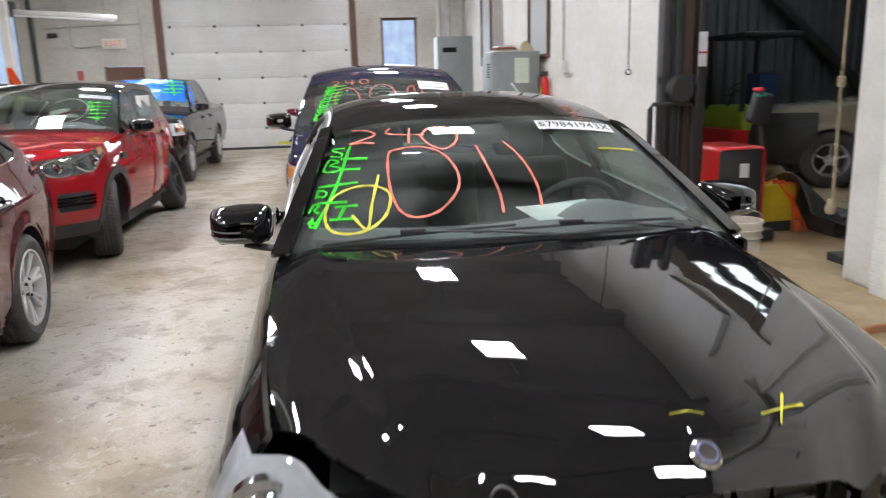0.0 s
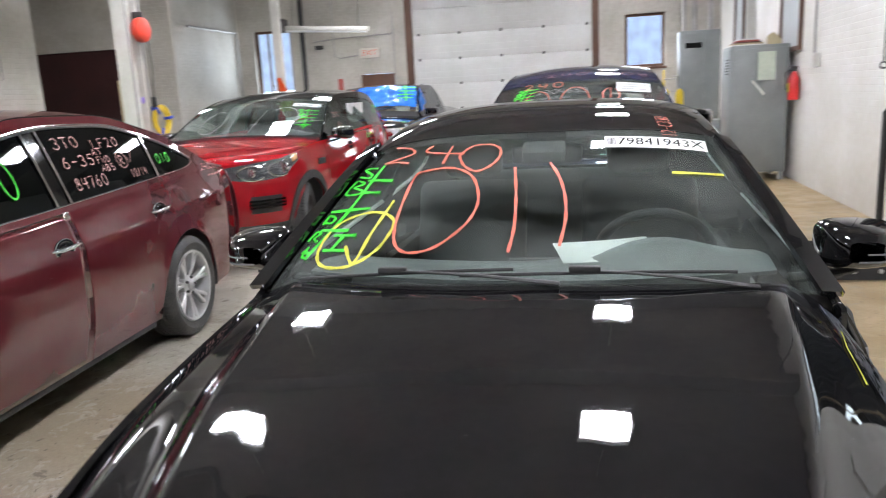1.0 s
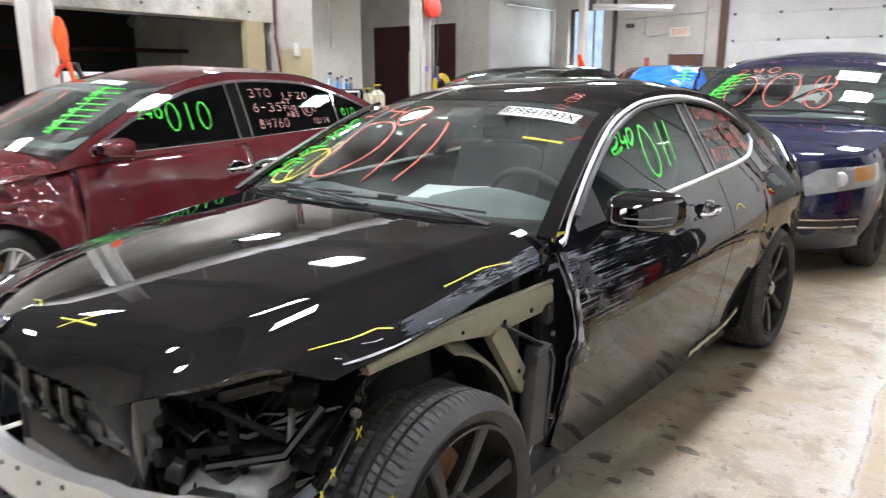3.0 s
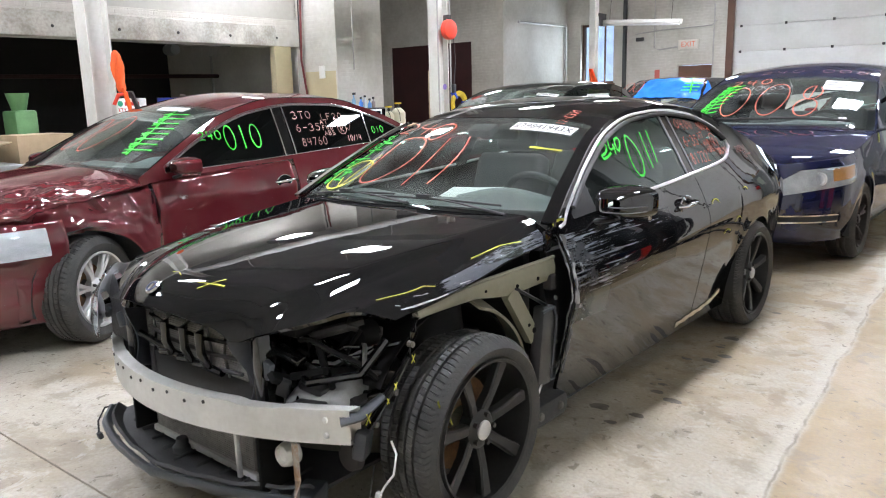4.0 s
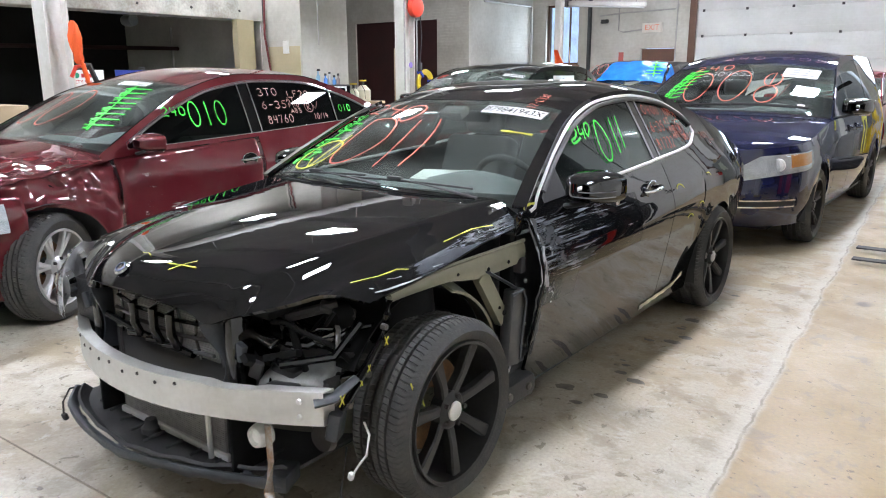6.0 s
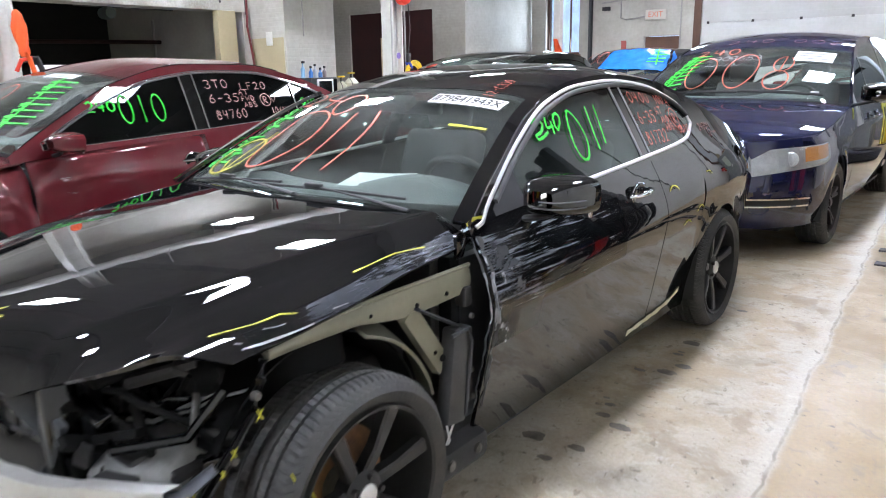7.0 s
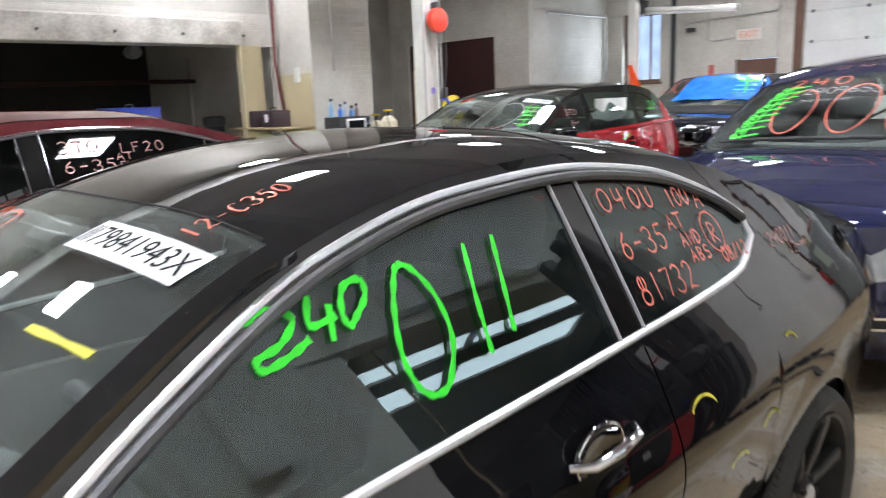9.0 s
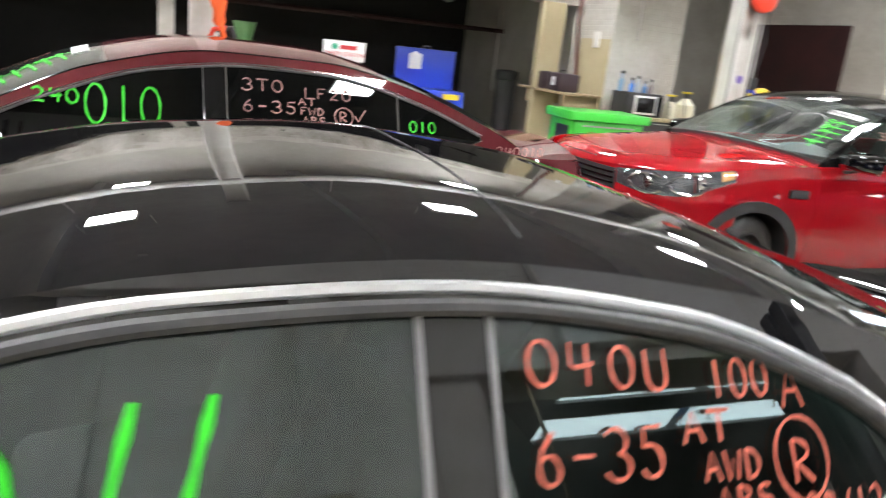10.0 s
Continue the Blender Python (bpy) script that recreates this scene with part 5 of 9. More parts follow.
s_hi = curve((0.7, 1.14), (1.0, 1.34), (1.3, 1.46), (1.8, 1.51), (2.6, 1.48), (3.12, 1.33))
suv = thing("red_crossover", "bright red crossover with dented doors and a leaning rear wheel", "suv", pose(-3.51, 5.36, 0))
saloon(SUV, suv, RED, [(0.74, 1.5, s_lo, s_hi), (1.58, 2.4, s_lo, s_hi), (2.46, 3.12, s_lo, s_hi)], [0.55, 1.54, 2.43], SIDE, (0.8, 1.08), [(1.35, 0.98), (2.2, 1.0)], pillar=GLOSS, roof_mat=GLOSS, mirror_mat=GLOSS,
       wheel_r=0.36, rim_r=0.24, tyre_w=0.235, chrome=None, rim=RIM_STEEL, wheels={(1, 0): (15, 0), (1, 1): (0, -12)}, upper=GLOSS)
S_LO, S_HI = (lambda q: 0.845 - 0.03 * math.sin(math.pi * min(1.0, max(0.0, (q - 0.55) / 0.5))) + 0.33 * max(0.0, q - 0.98)), (lambda q: 0.937 + 0.11 * (q - 0.5))
s_surf = fascia(suv, SUV, RED, lambda q: 0.93 + 0.06 * min(1, abs(q)), 1.32)
cabin(suv, SUV, 0.85, 1.55, 2.4, 0.65)

# ---- dark pickup ----
TRUCK = Body(3.1,
             half=curve((-0.85, 0.86), (-0.4, 0.93), (0, 0.95), (4.2, 0.95)),
             belt=curve((-0.85, 0.95), (-0.4, 1.05), (0.5, 1.12), (2, 1.14), (4.2, 1.14)),
             top=curve((-0.87, 0.98), (-0.7, 1.06), (0.0, 1.16), (0.5, 1.18)),
             rail=curve((0.4, 1.14), (0.8, 1.38), (1.15, 1.6), (1.5, 1.68), (2.2, 1.68), (2.5, 1.6), (2.8, 1.2)),
             crown=curve((0.4, 0.04), (2.5, 0.05)), sill=0.42, tumble=0.04, nose=-0.88, depth=0.3, cowl=0.5, tail=4.2, glass0=0.52, roof0=1.15, roof1=2.4, glass1=2.75,
             radius=0.44, axle=0.39, lean=0.28)
t_lo = curve((0.7, 1.17), (2.5, 1.18))
t_hi = curve((0.7, 1.28), (1.0, 1.48), (1.3, 1.6), (2.3, 1.61), (2.5, 1.55))
truck = thing("dark_pickup", "dark blue pickup truck with a blue tarp over its windscreen", "pickup truck", pose(-3.84, 11.1, 0))
saloon(TRUCK, truck, DARKBLUE, [(0.75, 1.6, t_lo, t_hi), (1.68, 2.45, t_lo, t_hi)], [0.55, 1.64, 2.6], TINT, (0.75, 1.14), [(1.4, 1.0), (2.3, 1.0)], wheel_r=0.39, rim_r=0.22, tyre_w=0.26, chrome=None)
t_surf = fascia(truck, TRUCK, DARKBLUE, lambda q: 0.97 + 0.05 * min(1, abs(q)))

# ---- the black coupe's stripped front ----
def bent_bar(bm, half_w, y_mid, y_end, z0, z1, thick, n=25, notch=0.0):
    """A bar bowed forward in plan."""
    def f(u, v):
        x = u * half_w
        y = y_mid + (y_end - y_mid) * u * u
        k = 4 * v
        ring = ((0, z0), (0, z1), (thick, z1), (thick, z0), (0, z0))
        i = min(3, int(k))
        a, b_ = ring[i], ring[i + 1]
        w = k - i
        z = a[1] + (b_[1] - a[1]) * w
        if notch and abs(abs(u) - 0.62) < 0.1 and z > (z0 + z1) / 2:
            z -= notch
        return Vector((x, y + a[0] + (b_[0] - a[0]) * w, z))
    sheet(f, span(-1, 1, n), [0, 0.25, 0.5, 0.75, 1.0], bm)
    return bm


bar = part("bumper_beam", bent_bar(bmesh.new(), 0.72, -0.72, -0.49, 0.425, 0.535, 0.045, 41, 0.008), ALU, coupe, "bare curved aluminium bumper beam", smooth=30)
for s in (-1, 1):
    part("crash_box", boxed(s * 0.56 - 0.05, s * 0.56 + 0.05, -0.54, -0.25, 0.43, 0.53, 0.01), TRIM, bar)
    for z in (0.455, 0.505):
        part("beam_bolt", lathe(bmesh.new(), [(0.0, -0.006), (0.009, -0.005), (0.01, 0.002)], 10, "y", centre=(s * 0.66, -0.532, z)), SATIN, bar)
for k in range(9):
    x = -0.42 + k * 0.085
    part("beam_rivet", lathe(bmesh.new(), [(0.0, -0.004), (0.006, -0.003), (0.007, 0.001)], 8, "y", centre=(x, -0.72 + 0.23 * (x / 0.72) ** 2, 0.515 - 0.012 * (k % 2))), RIM_STEEL, bar)
DULLBOLT = material("dusty_bolt", (0.2, 0.19, 0.18), 0.5, metal=0.6, second=(0.1, 0.09, 0.08), scale=60)
# radiator pack: two cores with fins
RADI = material("radiator_core", (0.5, 0.49, 0.47), 0.45, metal=0.3, second=(0.33, 0.32, 0.3), scale=50)
rad = part("radiator", boxed(-0.34, 0.34, -0.545, -0.44, 0.2, 0.72, 0.006), TRIM, coupe, "dark radiator pack with fine fins")
for (z0, z1) in ((0.55, 0.7), (0.23, 0.41)):
    fins = bmesh.new()
    for k in range(int((z1 - z0) / 0.008)):
        box(fins, -0.31, 0.31, -0.555, -0.545, z0 + k * 0.008, z0 + k * 0.008 + 0.0045)
    tagged(part("finned_core", fins, RADI, rad, smooth=0), kind="stuff")
part("core_frame", boxed(-0.33, 0.33, -0.565, -0.545, 0.205, 0.228, 0.004), ALU, rad)
for x in (-0.335, 0.335):
    part("end_tank", tubed([(x, -0.49, 0.2), (x, -0.49, 0.72)], 0.035, seg=10), TRIM, rad)
for k, x in enumerate((-0.1, 0.02, 0.12)):
    part("coolant_pipe", tubed([(x, -0.57, 0.72), (x, -0.6, 0.69), (x, -0.6, 0.62), (x + 0.01, -0.59, 0.58), (x - 0.07, -0.58, 0.565)], 0.016, seg=10), GLOSS, rad, "black bent coolant pipe")
part("cross_pipe", tubed([(-0.33, -0.575, 0.6), (-0.1, -0.58, 0.575), (0.2, -0.575, 0.56)], 0.013, seg=8), GLOSS, rad)
part("support_rod", tubed([(-0.31, -0.54, 0.72), (-0.3, -0.545, 0.4)], 0.009, seg=8), RIM_STEEL, rad)
part("drain_pipe", tubed([(0.24, -0.57, 0.4), (0.245, -0.57, 0.2)], 0.01, seg=8), SATIN, rad)
DUCTGREY = material("grey_duct_plastic", (0.04, 0.044, 0.052), 0.45, second=(0.065, 0.07, 0.078), scale=10, bump=0.15)
for s in (-1, 1):
    shroud = sheet(lambda u, v: Vector((s * (0.345 + 0.035 * u + 0.02 * math.sin(v * 5)), -0.6 + 0.12 * u + 0.03 * math.sin(v * 4.5), 0.47 + 0.24 * v - 0.03 * u)), span(0, 1, 8), span(0, 1, 10))
    part("air_shroud", shroud, DUCTGREY, coupe, "bent grey plastic air duct", thick=0.006)
    part("core_post", boxed(s * 0.405 - 0.022, s * 0.405 + 0.022, -0.585, -0.5, 0.42, 0.735, 0.008), GLOSS, coupe)
part("upper_panel", boxed(-0.62, 0.5, -0.5, -0.36, 0.715, 0.745, 0.012), INK_AND_SHADE, coupe)
part("latch_bar", boxed(-0.4, 0.4, -0.57, -0.5, 0.7, 0.74, 0.012), TRIM, coupe)
# lower tray
lip_y = curve((-0.64, -0.57), (-0.5, -0.665), (-0.25, -0.72), (-0.05, -0.735), (0.11, -0.705), (0.28, -0.66), (0.42, -0.605), (0.58, -0.535))
def tray(u, v):
    x = -0.03 + u * 0.58
    y = lip_y(max(-0.62, min(0.56, x))) + 0.03 + 0.36 * v
    return Vector((x, y, 0.185 + 0.035 * (1 - v) * (1 if v < 0.08 else 0) + 0.004 * math.sin(u * 20) * (1 - v) + 0.03 * abs(u) ** 3))
part("under_tray", sheet(tray, span(-1, 1, 41), span(0, 1, 12)), TRIM, coupe, "black plastic tray with a torn edge", thick=0.012)


def lip(u, v):
    """A bent blade: a face that leans out, a rolled top and a torn lower edge."""
    x = -0.64 + 1.22 * u
    a = 2 * math.pi * v
    tear = 0.006 * noise.noise(Vector((x * 26, 0.0, 2.0))) + 0.004 * math.sin(x * 47)
    return Vector((x, lip_y(x) + 0.018 * math.cos(a) - 0.012 * math.sin(a), 0.2 + 0.03 * max(0.0, -x - 0.3) + 0.026 * math.sin(a) + (tear if math.sin(a) < 0 else 0.0)))


part("lower_lip", sheet(lip, span(0, 1, 60), span(0, 1, 11)), DUCTGREY, coupe, "dark torn lower bumper lip")
part("lip_end", boxed(-0.05, 0.03, -0.05, 0.06, -0.03, 0.028, 0.008, 2, pose(0.545, -0.51, 0.205, 0, 0, 24)), DUCTGREY, coupe)
part("tray_plug", lathe(bmesh.new(), [(0.0, 0.05), (0.02, 0.05), (0.024, 0.03), (0.035, 0.02), (0.036, 0.0)], 16, "z", centre=(-0.1, -0.58, 0.195)), TRIM, coupe)
for s in (-1, 1):
    part("duct_panel", boxed(s * 0.4 - 0.008, s * 0.4 + 0.008, -0.6, -0.46, 0.2, 0.4, 0.006), INK_AND_SHADE, coupe)
part("fog_lamp", lathe(bmesh.new(), [(0.001, -0.02), (0.02, -0.022), (0.026, -0.034), (0.034, -0.03), (0.04, -0.01), (0.04, 0.02), (0.02, 0.03)], 24, "y", centre=(0.49, -0.545, 0.352)), ALU, coupe, "round silver fog lamp")
part("rusty_bracket", tubed([(0.565, -0.58, 0.42), (0.57, -0.58, 0.3), (0.59, -0.61, 0.215), (0.61, -0.62, 0.2)], 0.016, seg=6, flat=0.35), RUSTSTEEL, coupe, "rusty steel bracket")
part("horn_disc", lathe(bmesh.new(), [(0.0, -0.03), (0.045, -0.025), (0.05, 0.0), (0.02, 0.03)], 20, "y", centre=(0.63, -0.4, 0.33)), RIM_STEEL, coupe)
# engine bay: rails, strut tower, intake, reservoir, hoses; the blackest carry painted shade
for x0, x1, z0, z1 in ((-0.66, -0.48, 0.38, 0.62), (0.46, 0.58, 0.4, 0.56)):
    part("frame_rail", boxed(x0, x1, -0.48, 0.55, z0, z1, 0.02), TRIM, coupe)
part("fire_wall", boxed(-0.72, 0.7, 0.46, 0.52, 0.25, 0.86, 0.02), TRIM, coupe)
part("engine_block", boxed(-0.36, 0.36, -0.3, 0.46, 0.3, 0.78, 0.05), INK_AND_SHADE, coupe, "dark engine block")
part("strut_tower", lathe(bmesh.new(), [(0.0, 0.82), (0.09, 0.815), (0.12, 0.78), (0.14, 0.55)], 24, "z", centre=(0.58, 0.02, 0)), INK_AND_SHADE, coupe)
part("intake_box", boxed(-0.09, 0.14, -0.12, 0.1, -0.05, 0.045, 0.035, 3, pose(0.5, -0.4, 0.515, 14, -4, 24)), material("cast_grey_metal", (0.3, 0.3, 0.29), 0.5, metal=0.3, second=(0.2, 0.2, 0.19), scale=30), coupe, "grey metal intake box")
for i, pts in enumerate((((0.36, -0.4, 0.66), (0.46, -0.46, 0.63), (0.56, -0.4, 0.62), (0.62, -0.28, 0.66)), ((0.38, -0.38, 0.72), (0.5, -0.42, 0.71), (0.6, -0.3, 0.74)),
                         ((0.42, -0.45, 0.6), (0.55, -0.5, 0.585), (0.66, -0.38, 0.6), (0.7, -0.3, 0.7)), ((0.62, -0.33, 0.5), (0.66, -0.42, 0.52), (0.6, -0.48, 0.45)))):
    part("hose", tubed(pts, 0.014 + 0.004 * (i % 2), seg=8), RUBBER if i % 2 else GLOSS, coupe)
part("silver_hose_end", tubed([(0.58, -0.3, 0.7), (0.63, -0.33, 0.67), (0.655, -0.36, 0.62)], 0.008, seg=8), DULLBOLT, coupe)
# clutter behind the missing headlight: hoses, looms, brackets, some blackened in place of shade
random.seed(21)
for k in range(13):
    p0 = Vector((random.uniform(0.4, 0.5), random.uniform(-0.5, -0.35), random.uniform(0.5, 0.72)))
    p1 = Vector((random.uniform(0.55, 0.7), random.uniform(-0.4, -0.15), random.uniform(0.42, 0.74)))
    m_ = p0.lerp(p1, 0.5) + Vector((random.uniform(-0.04, 0.04), random.uniform(-0.08, 0.0), random.uniform(-0.09, 0.06)))
    part("loom", tubed([p0, p0.lerp(m_, 0.5) + Vector((0, -0.01, 0.02)), m_, m_.lerp(p1, 0.5) + Vector((0.01, 0, 0.02)), p1], random.uniform(0.005, 0.015), seg=8), (GLOSS, INK_AND_SHADE, RUBBER, INK_AND_SHADE)[k % 4], coupe)
for k, (c, tilt) in enumerate((((0.47, -0.5, 0.66), 15), ((0.52, -0.47, 0.6), -20), ((0.6, -0.3, 0.72), 30), ((0.64, -0.28, 0.5), 5), ((0.45, -0.52, 0.58), 40))):
    part("lamp_bracket", boxed(-0.06, 0.06, -0.02, 0.02, -0.012, 0.012, 0.006, 2, pose(*c, tilt, tilt * 0.7, 25 * k)), (GLOSS, INK_AND_SHADE, RUBBER)[k % 3], coupe)
part("bulb_socket", lathe(bmesh.new(), [(0.0, -0.03), (0.03, -0.028), (0.045, 0.0), (0.045, 0.03), (0.0, 0.04)], 18, "y", centre=(0.6, -0.3, 0.7)), INK_AND_SHADE, coupe)
part("liner", sheet(lambda t, x: Vector((x, 0.395 * math.cos(t), 0.34 + 0.4 * math.sin(t))), span(0.15, 2.6, 24), span(0.5, 0.7, 5)), INK_AND_SHADE, coupe, thick=0.006)
stay = part("fender_stay", tubed([(0.755, -0.225, 0.765), (0.76, -0.24, 0.72), (0.752, -0.262, 0.645), (0.74, -0.32, 0.57), (0.725, -0.4, 0.475), (0.715, -0.43, 0.44)], [0.014, 0.017, 0.014, 0.02, 0.024, 0.02], seg=8, flat=0.5), GLOSS, coupe, "bent black fender stay with yellow crayon marks")
part("stay_foot", tubed([(0.69, -0.5, 0.5), (0.73, -0.455, 0.51), (0.755, -0.38, 0.555)], [0.034, 0.03, 0.02], seg=8, flat=0.45), DUCTGREY, coupe, "dark bumper bracket")
part("lower_bracket", boxed(-0.02, 0.025, -0.035, 0.035, -0.05, 0.045, 0.012, 2, pose(0.715, -0.44, 0.415, 0, 10, 25)), DUCTGREY, coupe)
for c in ((0.745, -0.33, 0.55), (0.732, -0.405, 0.468), (0.76, -0.265, 0.69)):
    part("stay_bolt", lathe(bmesh.new(), [(0.0, 0.02), (0.01, 0.018), (0.011, 0.0)], 8, centre=c), DULLBOLT, coupe)
for c, r_ in (((0.774, -0.262, 0.643), 0.018), ((0.76, -0.33, 0.57), 0.014), ((0.765, -0.455, 0.51), 0.022), ((0.755, -0.36, 0.53), 0.012)):
    for a_ in (35, 120):
        part("crayon_mark", boxed(-0.0012, 0.0012, -r_, r_, -0.0022, 0.0022, 0.0005, 1, pose(*c, a_, 0, 18)), YELLOW_PEN, stay)
part("wire", tubed([(0.76, -0.36, 0.4), (0.79, -0.37, 0.37), (0.795, -0.39, 0.31), (0.775, -0.41, 0.275), (0.765, -0.42, 0.25)], 0.004, seg=6), STICKER, coupe, "hanging white wire with its plug")
part("wire_plug", boxed(-0.01, 0.01, -0.008, 0.008, -0.024, 0.008, 0.005, 2, pose(0.762, -0.425, 0.25, 10, 25, 0)), STICKER, coupe)
part("dangling_wire", tubed([(0.72, -0.4, 0.32), (0.74, -0.45, 0.2), (0.735, -0.47, 0.02)], 0.004, seg=6), TRIM, coupe)
# olive inner apron with a forked leg
apron_top = curve((-0.3, 0.762), (-0.2, 0.779), (-0.09, 0.792), (0.03, 0.803), (0.2, 0.809), (0.56, 0.818))
apron_low = curve((-0.3, 0.735), (-0.1, 0.749), (0.08, 0.75), (0.17, 0.737), (0.3, 0.722), (0.56, 0.732))


def apron(u, v):
    y = -0.2 + 0.76 * u
    return Vector((0.735 + 0.035 * u + 0.012 * math.sin(math.pi * v), y, apron_low(y) + (apron_top(y) - apron_low(y)) * v))


ap = part("inner_apron", sheet(apron, span(0, 1, 30), span(0, 1, 7)), PRIMER, coupe, "exposed olive inner fender apron", thick=0.03)
part("apron_flange", tubed([apron(u, 1.0) + Vector((0.004, 0, 0.002)) for u in span(0.05, 1, 20)], 0.007, seg=6), PRIMER, ap)
part("apron_leg", sheet(lambda u, v: Vector((0.765, 0.262 + 0.155 * u + 0.07 * v, 0.715 - 0.215 * u + 0.01 * v + 0.06 * v * (1 - v))), span(0, 1, 12), span(0, 1, 5)), PRIMER, ap, thick=0.03)
part("strap", tubed([(0.78, 0.3, 0.745), (0.785, 0.4, 0.69), (0.785, 0.48, 0.645)], 0.014, seg=6, flat=0.4), DUCTGREY, coupe, "dark steel strap")
part("apron_arch", sheet(lambda t, v: Vector((0.74 - 0.1 * v, 0.02 + (0.40 + 0.045 * v) * math.cos(t), 0.335 + (0.38 + 0.035 * v) * math.sin(t))), span(0.25, 1.3, 14), span(0, 1, 4)), PRIMER, ap, thick=0.01)
for (y, z, r_) in ((0.3, 0.757, 0.007), (0.438, 0.757, 0.007), (0.412, 0.56, 0.011), (0.378, 0.588, 0.006), (0.11, 0.778, 0.005)):
    part("apron_hole", lathe(bmesh.new(), [(0.0, 0.003), (r_, 0.003), (r_ + 0.001, 0.0)], 12, centre=(0.78, y, z)), INK_AND_SHADE, ap)
part("side_duct", boxed(-0.025, 0.03, -0.045, 0.05, -0.19, 0.12, 0.012, 2, pose(0.775, 0.475, 0.52, -8)), SEAL, coupe, "grey plastic bracket behind the wheel")
part("duct_edge", tubed([(0.808, 0.425, 0.63), (0.81, 0.5, 0.632), (0.812, 0.522, 0.59), (0.806, 0.49, 0.35)], 0.007, seg=6), DUCTGREY, coupe)
for k in range(4):
    part("hinge_bolt", lathe(bmesh.new(), [(0.0, 0.012), (0.008, 0.01), (0.009, 0.0)], 8, centre=(0.79, 0.545, 0.66 - 0.09 * k)), DULLBOLT, coupe)
part("hinge_pillar", boxed(0.62, 0.75, 0.5, 0.55, 0.2, 0.85, 0.012), INK_AND_SHADE, coupe)
for z in (0.42, 0.72):
    part("door_hinge", boxed(0.72, 0.79, 0.52, 0.56, z - 0.03, z + 0.035, 0.01), RIM_STEEL, coupe)
part("sill_front", boxed(0.62, 0.83, 0.34, 0.6, 0.17, 0.27, 0.03), TRIM, coupe)
for y in (0.38, 0.52):
    part("sill_bolt", lathe(bmesh.new(), [(0.0, 0.01), (0.016, 0.008), (0.018, 0.0)], 10, centre=(0.832, y, 0.23)), DULLBOLT, coupe)
part("wire_tail", tubed([(0.78, 0.42, 0.36), (0.79, 0.43, 0.28), (0.785, 0.4, 0.24), (0.79, 0.45, 0.33)], 0.004, seg=6), STICKER, coupe)
# passenger headlight
headlamp(coupe, COUPE, 0.56, 1.12, lambda q: 0.56 + 0.03 * q, lambda q: nose_z(min(1.0, q)) - 0.006, -1, dark=False)
part("lamp_bracket", boxed(-0.62, -0.4, -0.56, -0.42, 0.52, 0.7, 0.03), TRIM, coupe)
# wipers
def wiper(x0, x1, pivot):
    pts = [COUPE.up(x / 0.76, 0.585 + 0.02 * abs(x - x0) / abs(x1 - x0)) + Vector((0, -0.006, 0.008)) for x in span(x0, x1, 14)]
    w = part("wiper", tubed(pts, 0.0048, seg=6), TRIM, coupe, "black windscreen wiper")
    mid = pts[6]
    base = COUPE.up(pivot / 0.76, 0.58) + Vector((0, -0.03, -0.002))
    part("wiper_arm", tubed([base, base.lerp(mid, 0.5) + Vector((0, -0.01, 0.012)), mid + Vector((0, -0.002, 0.008))], [0.012, 0.008, 0.006], seg=8, flat=0.5), TRIM, w)
    part("wiper_clip", boxed(mid.x - 0.04, mid.x + 0.04, mid.y - 0.012, mid.y + 0.01, mid.z, mid.z + 0.018, 0.005), TRIM, w)
wiper(-0.63, -0.02, 0.1)
wiper(-0.16, 0.54, 0.58)
# roof seams, badge, label, mirror on the glass
for y in (1.245, 2.02):
    part("roof_seam", tubed([COUPE.up(s, y) + Vector((0, 0, 0.001)) for s in span(-0.9, 0.9, 25)], 0.0011, seg=6), TRIM, coupe)
part("nose_badge", lathe(bmesh.new(), [(0.0, 0.007), (0.023, 0.006), (0.028, 0.0)], 28, "z"), CHROME, coupe, "round blue and silver nose badge").matrix_local = pose(0.006, -0.684, 0.85, 36)
BADGE = material("badge_blue", (0.2, 0.22, 0.36), 0.25, coat=0.5)
part("badge_field", lathe(bmesh.new(), [(0.015, 0.0085), (0.019, 0.0082), (0.0205, 0.005)], 28, "z"), BADGE, coupe).matrix_local = pose(0.006, -0.684, 0.85, 36)


def on_screen(b):
    """Points on a windscreen by (sideways, along)."""
    def at(u, v):
        f = lambda a, c: b.up(a / b.g(c, b.rail(c)), c)
        p, n = normal_of(f, u, v)
        return p, (n if n.z > 0 else -n)
    return at


def on_side(b, glass_=True, sgn=1):
    """Points on a flank by (along, height)."""
    fx = b.g if glass_ else b.x

    def at(u, v):
        f = lambda a, c: Vector((sgn * fx(a, c), a, c))
        p, n = normal_of(f, u, v)
        return p, (n if n.x * sgn > 0 else -n)
    return at


def on_hood(b):
    def at(u, v):
        p, n = normal_of(lambda s, w: b.hood(s, w), u, v)
        return p, (n if n.z > 0 else -n)
    return at


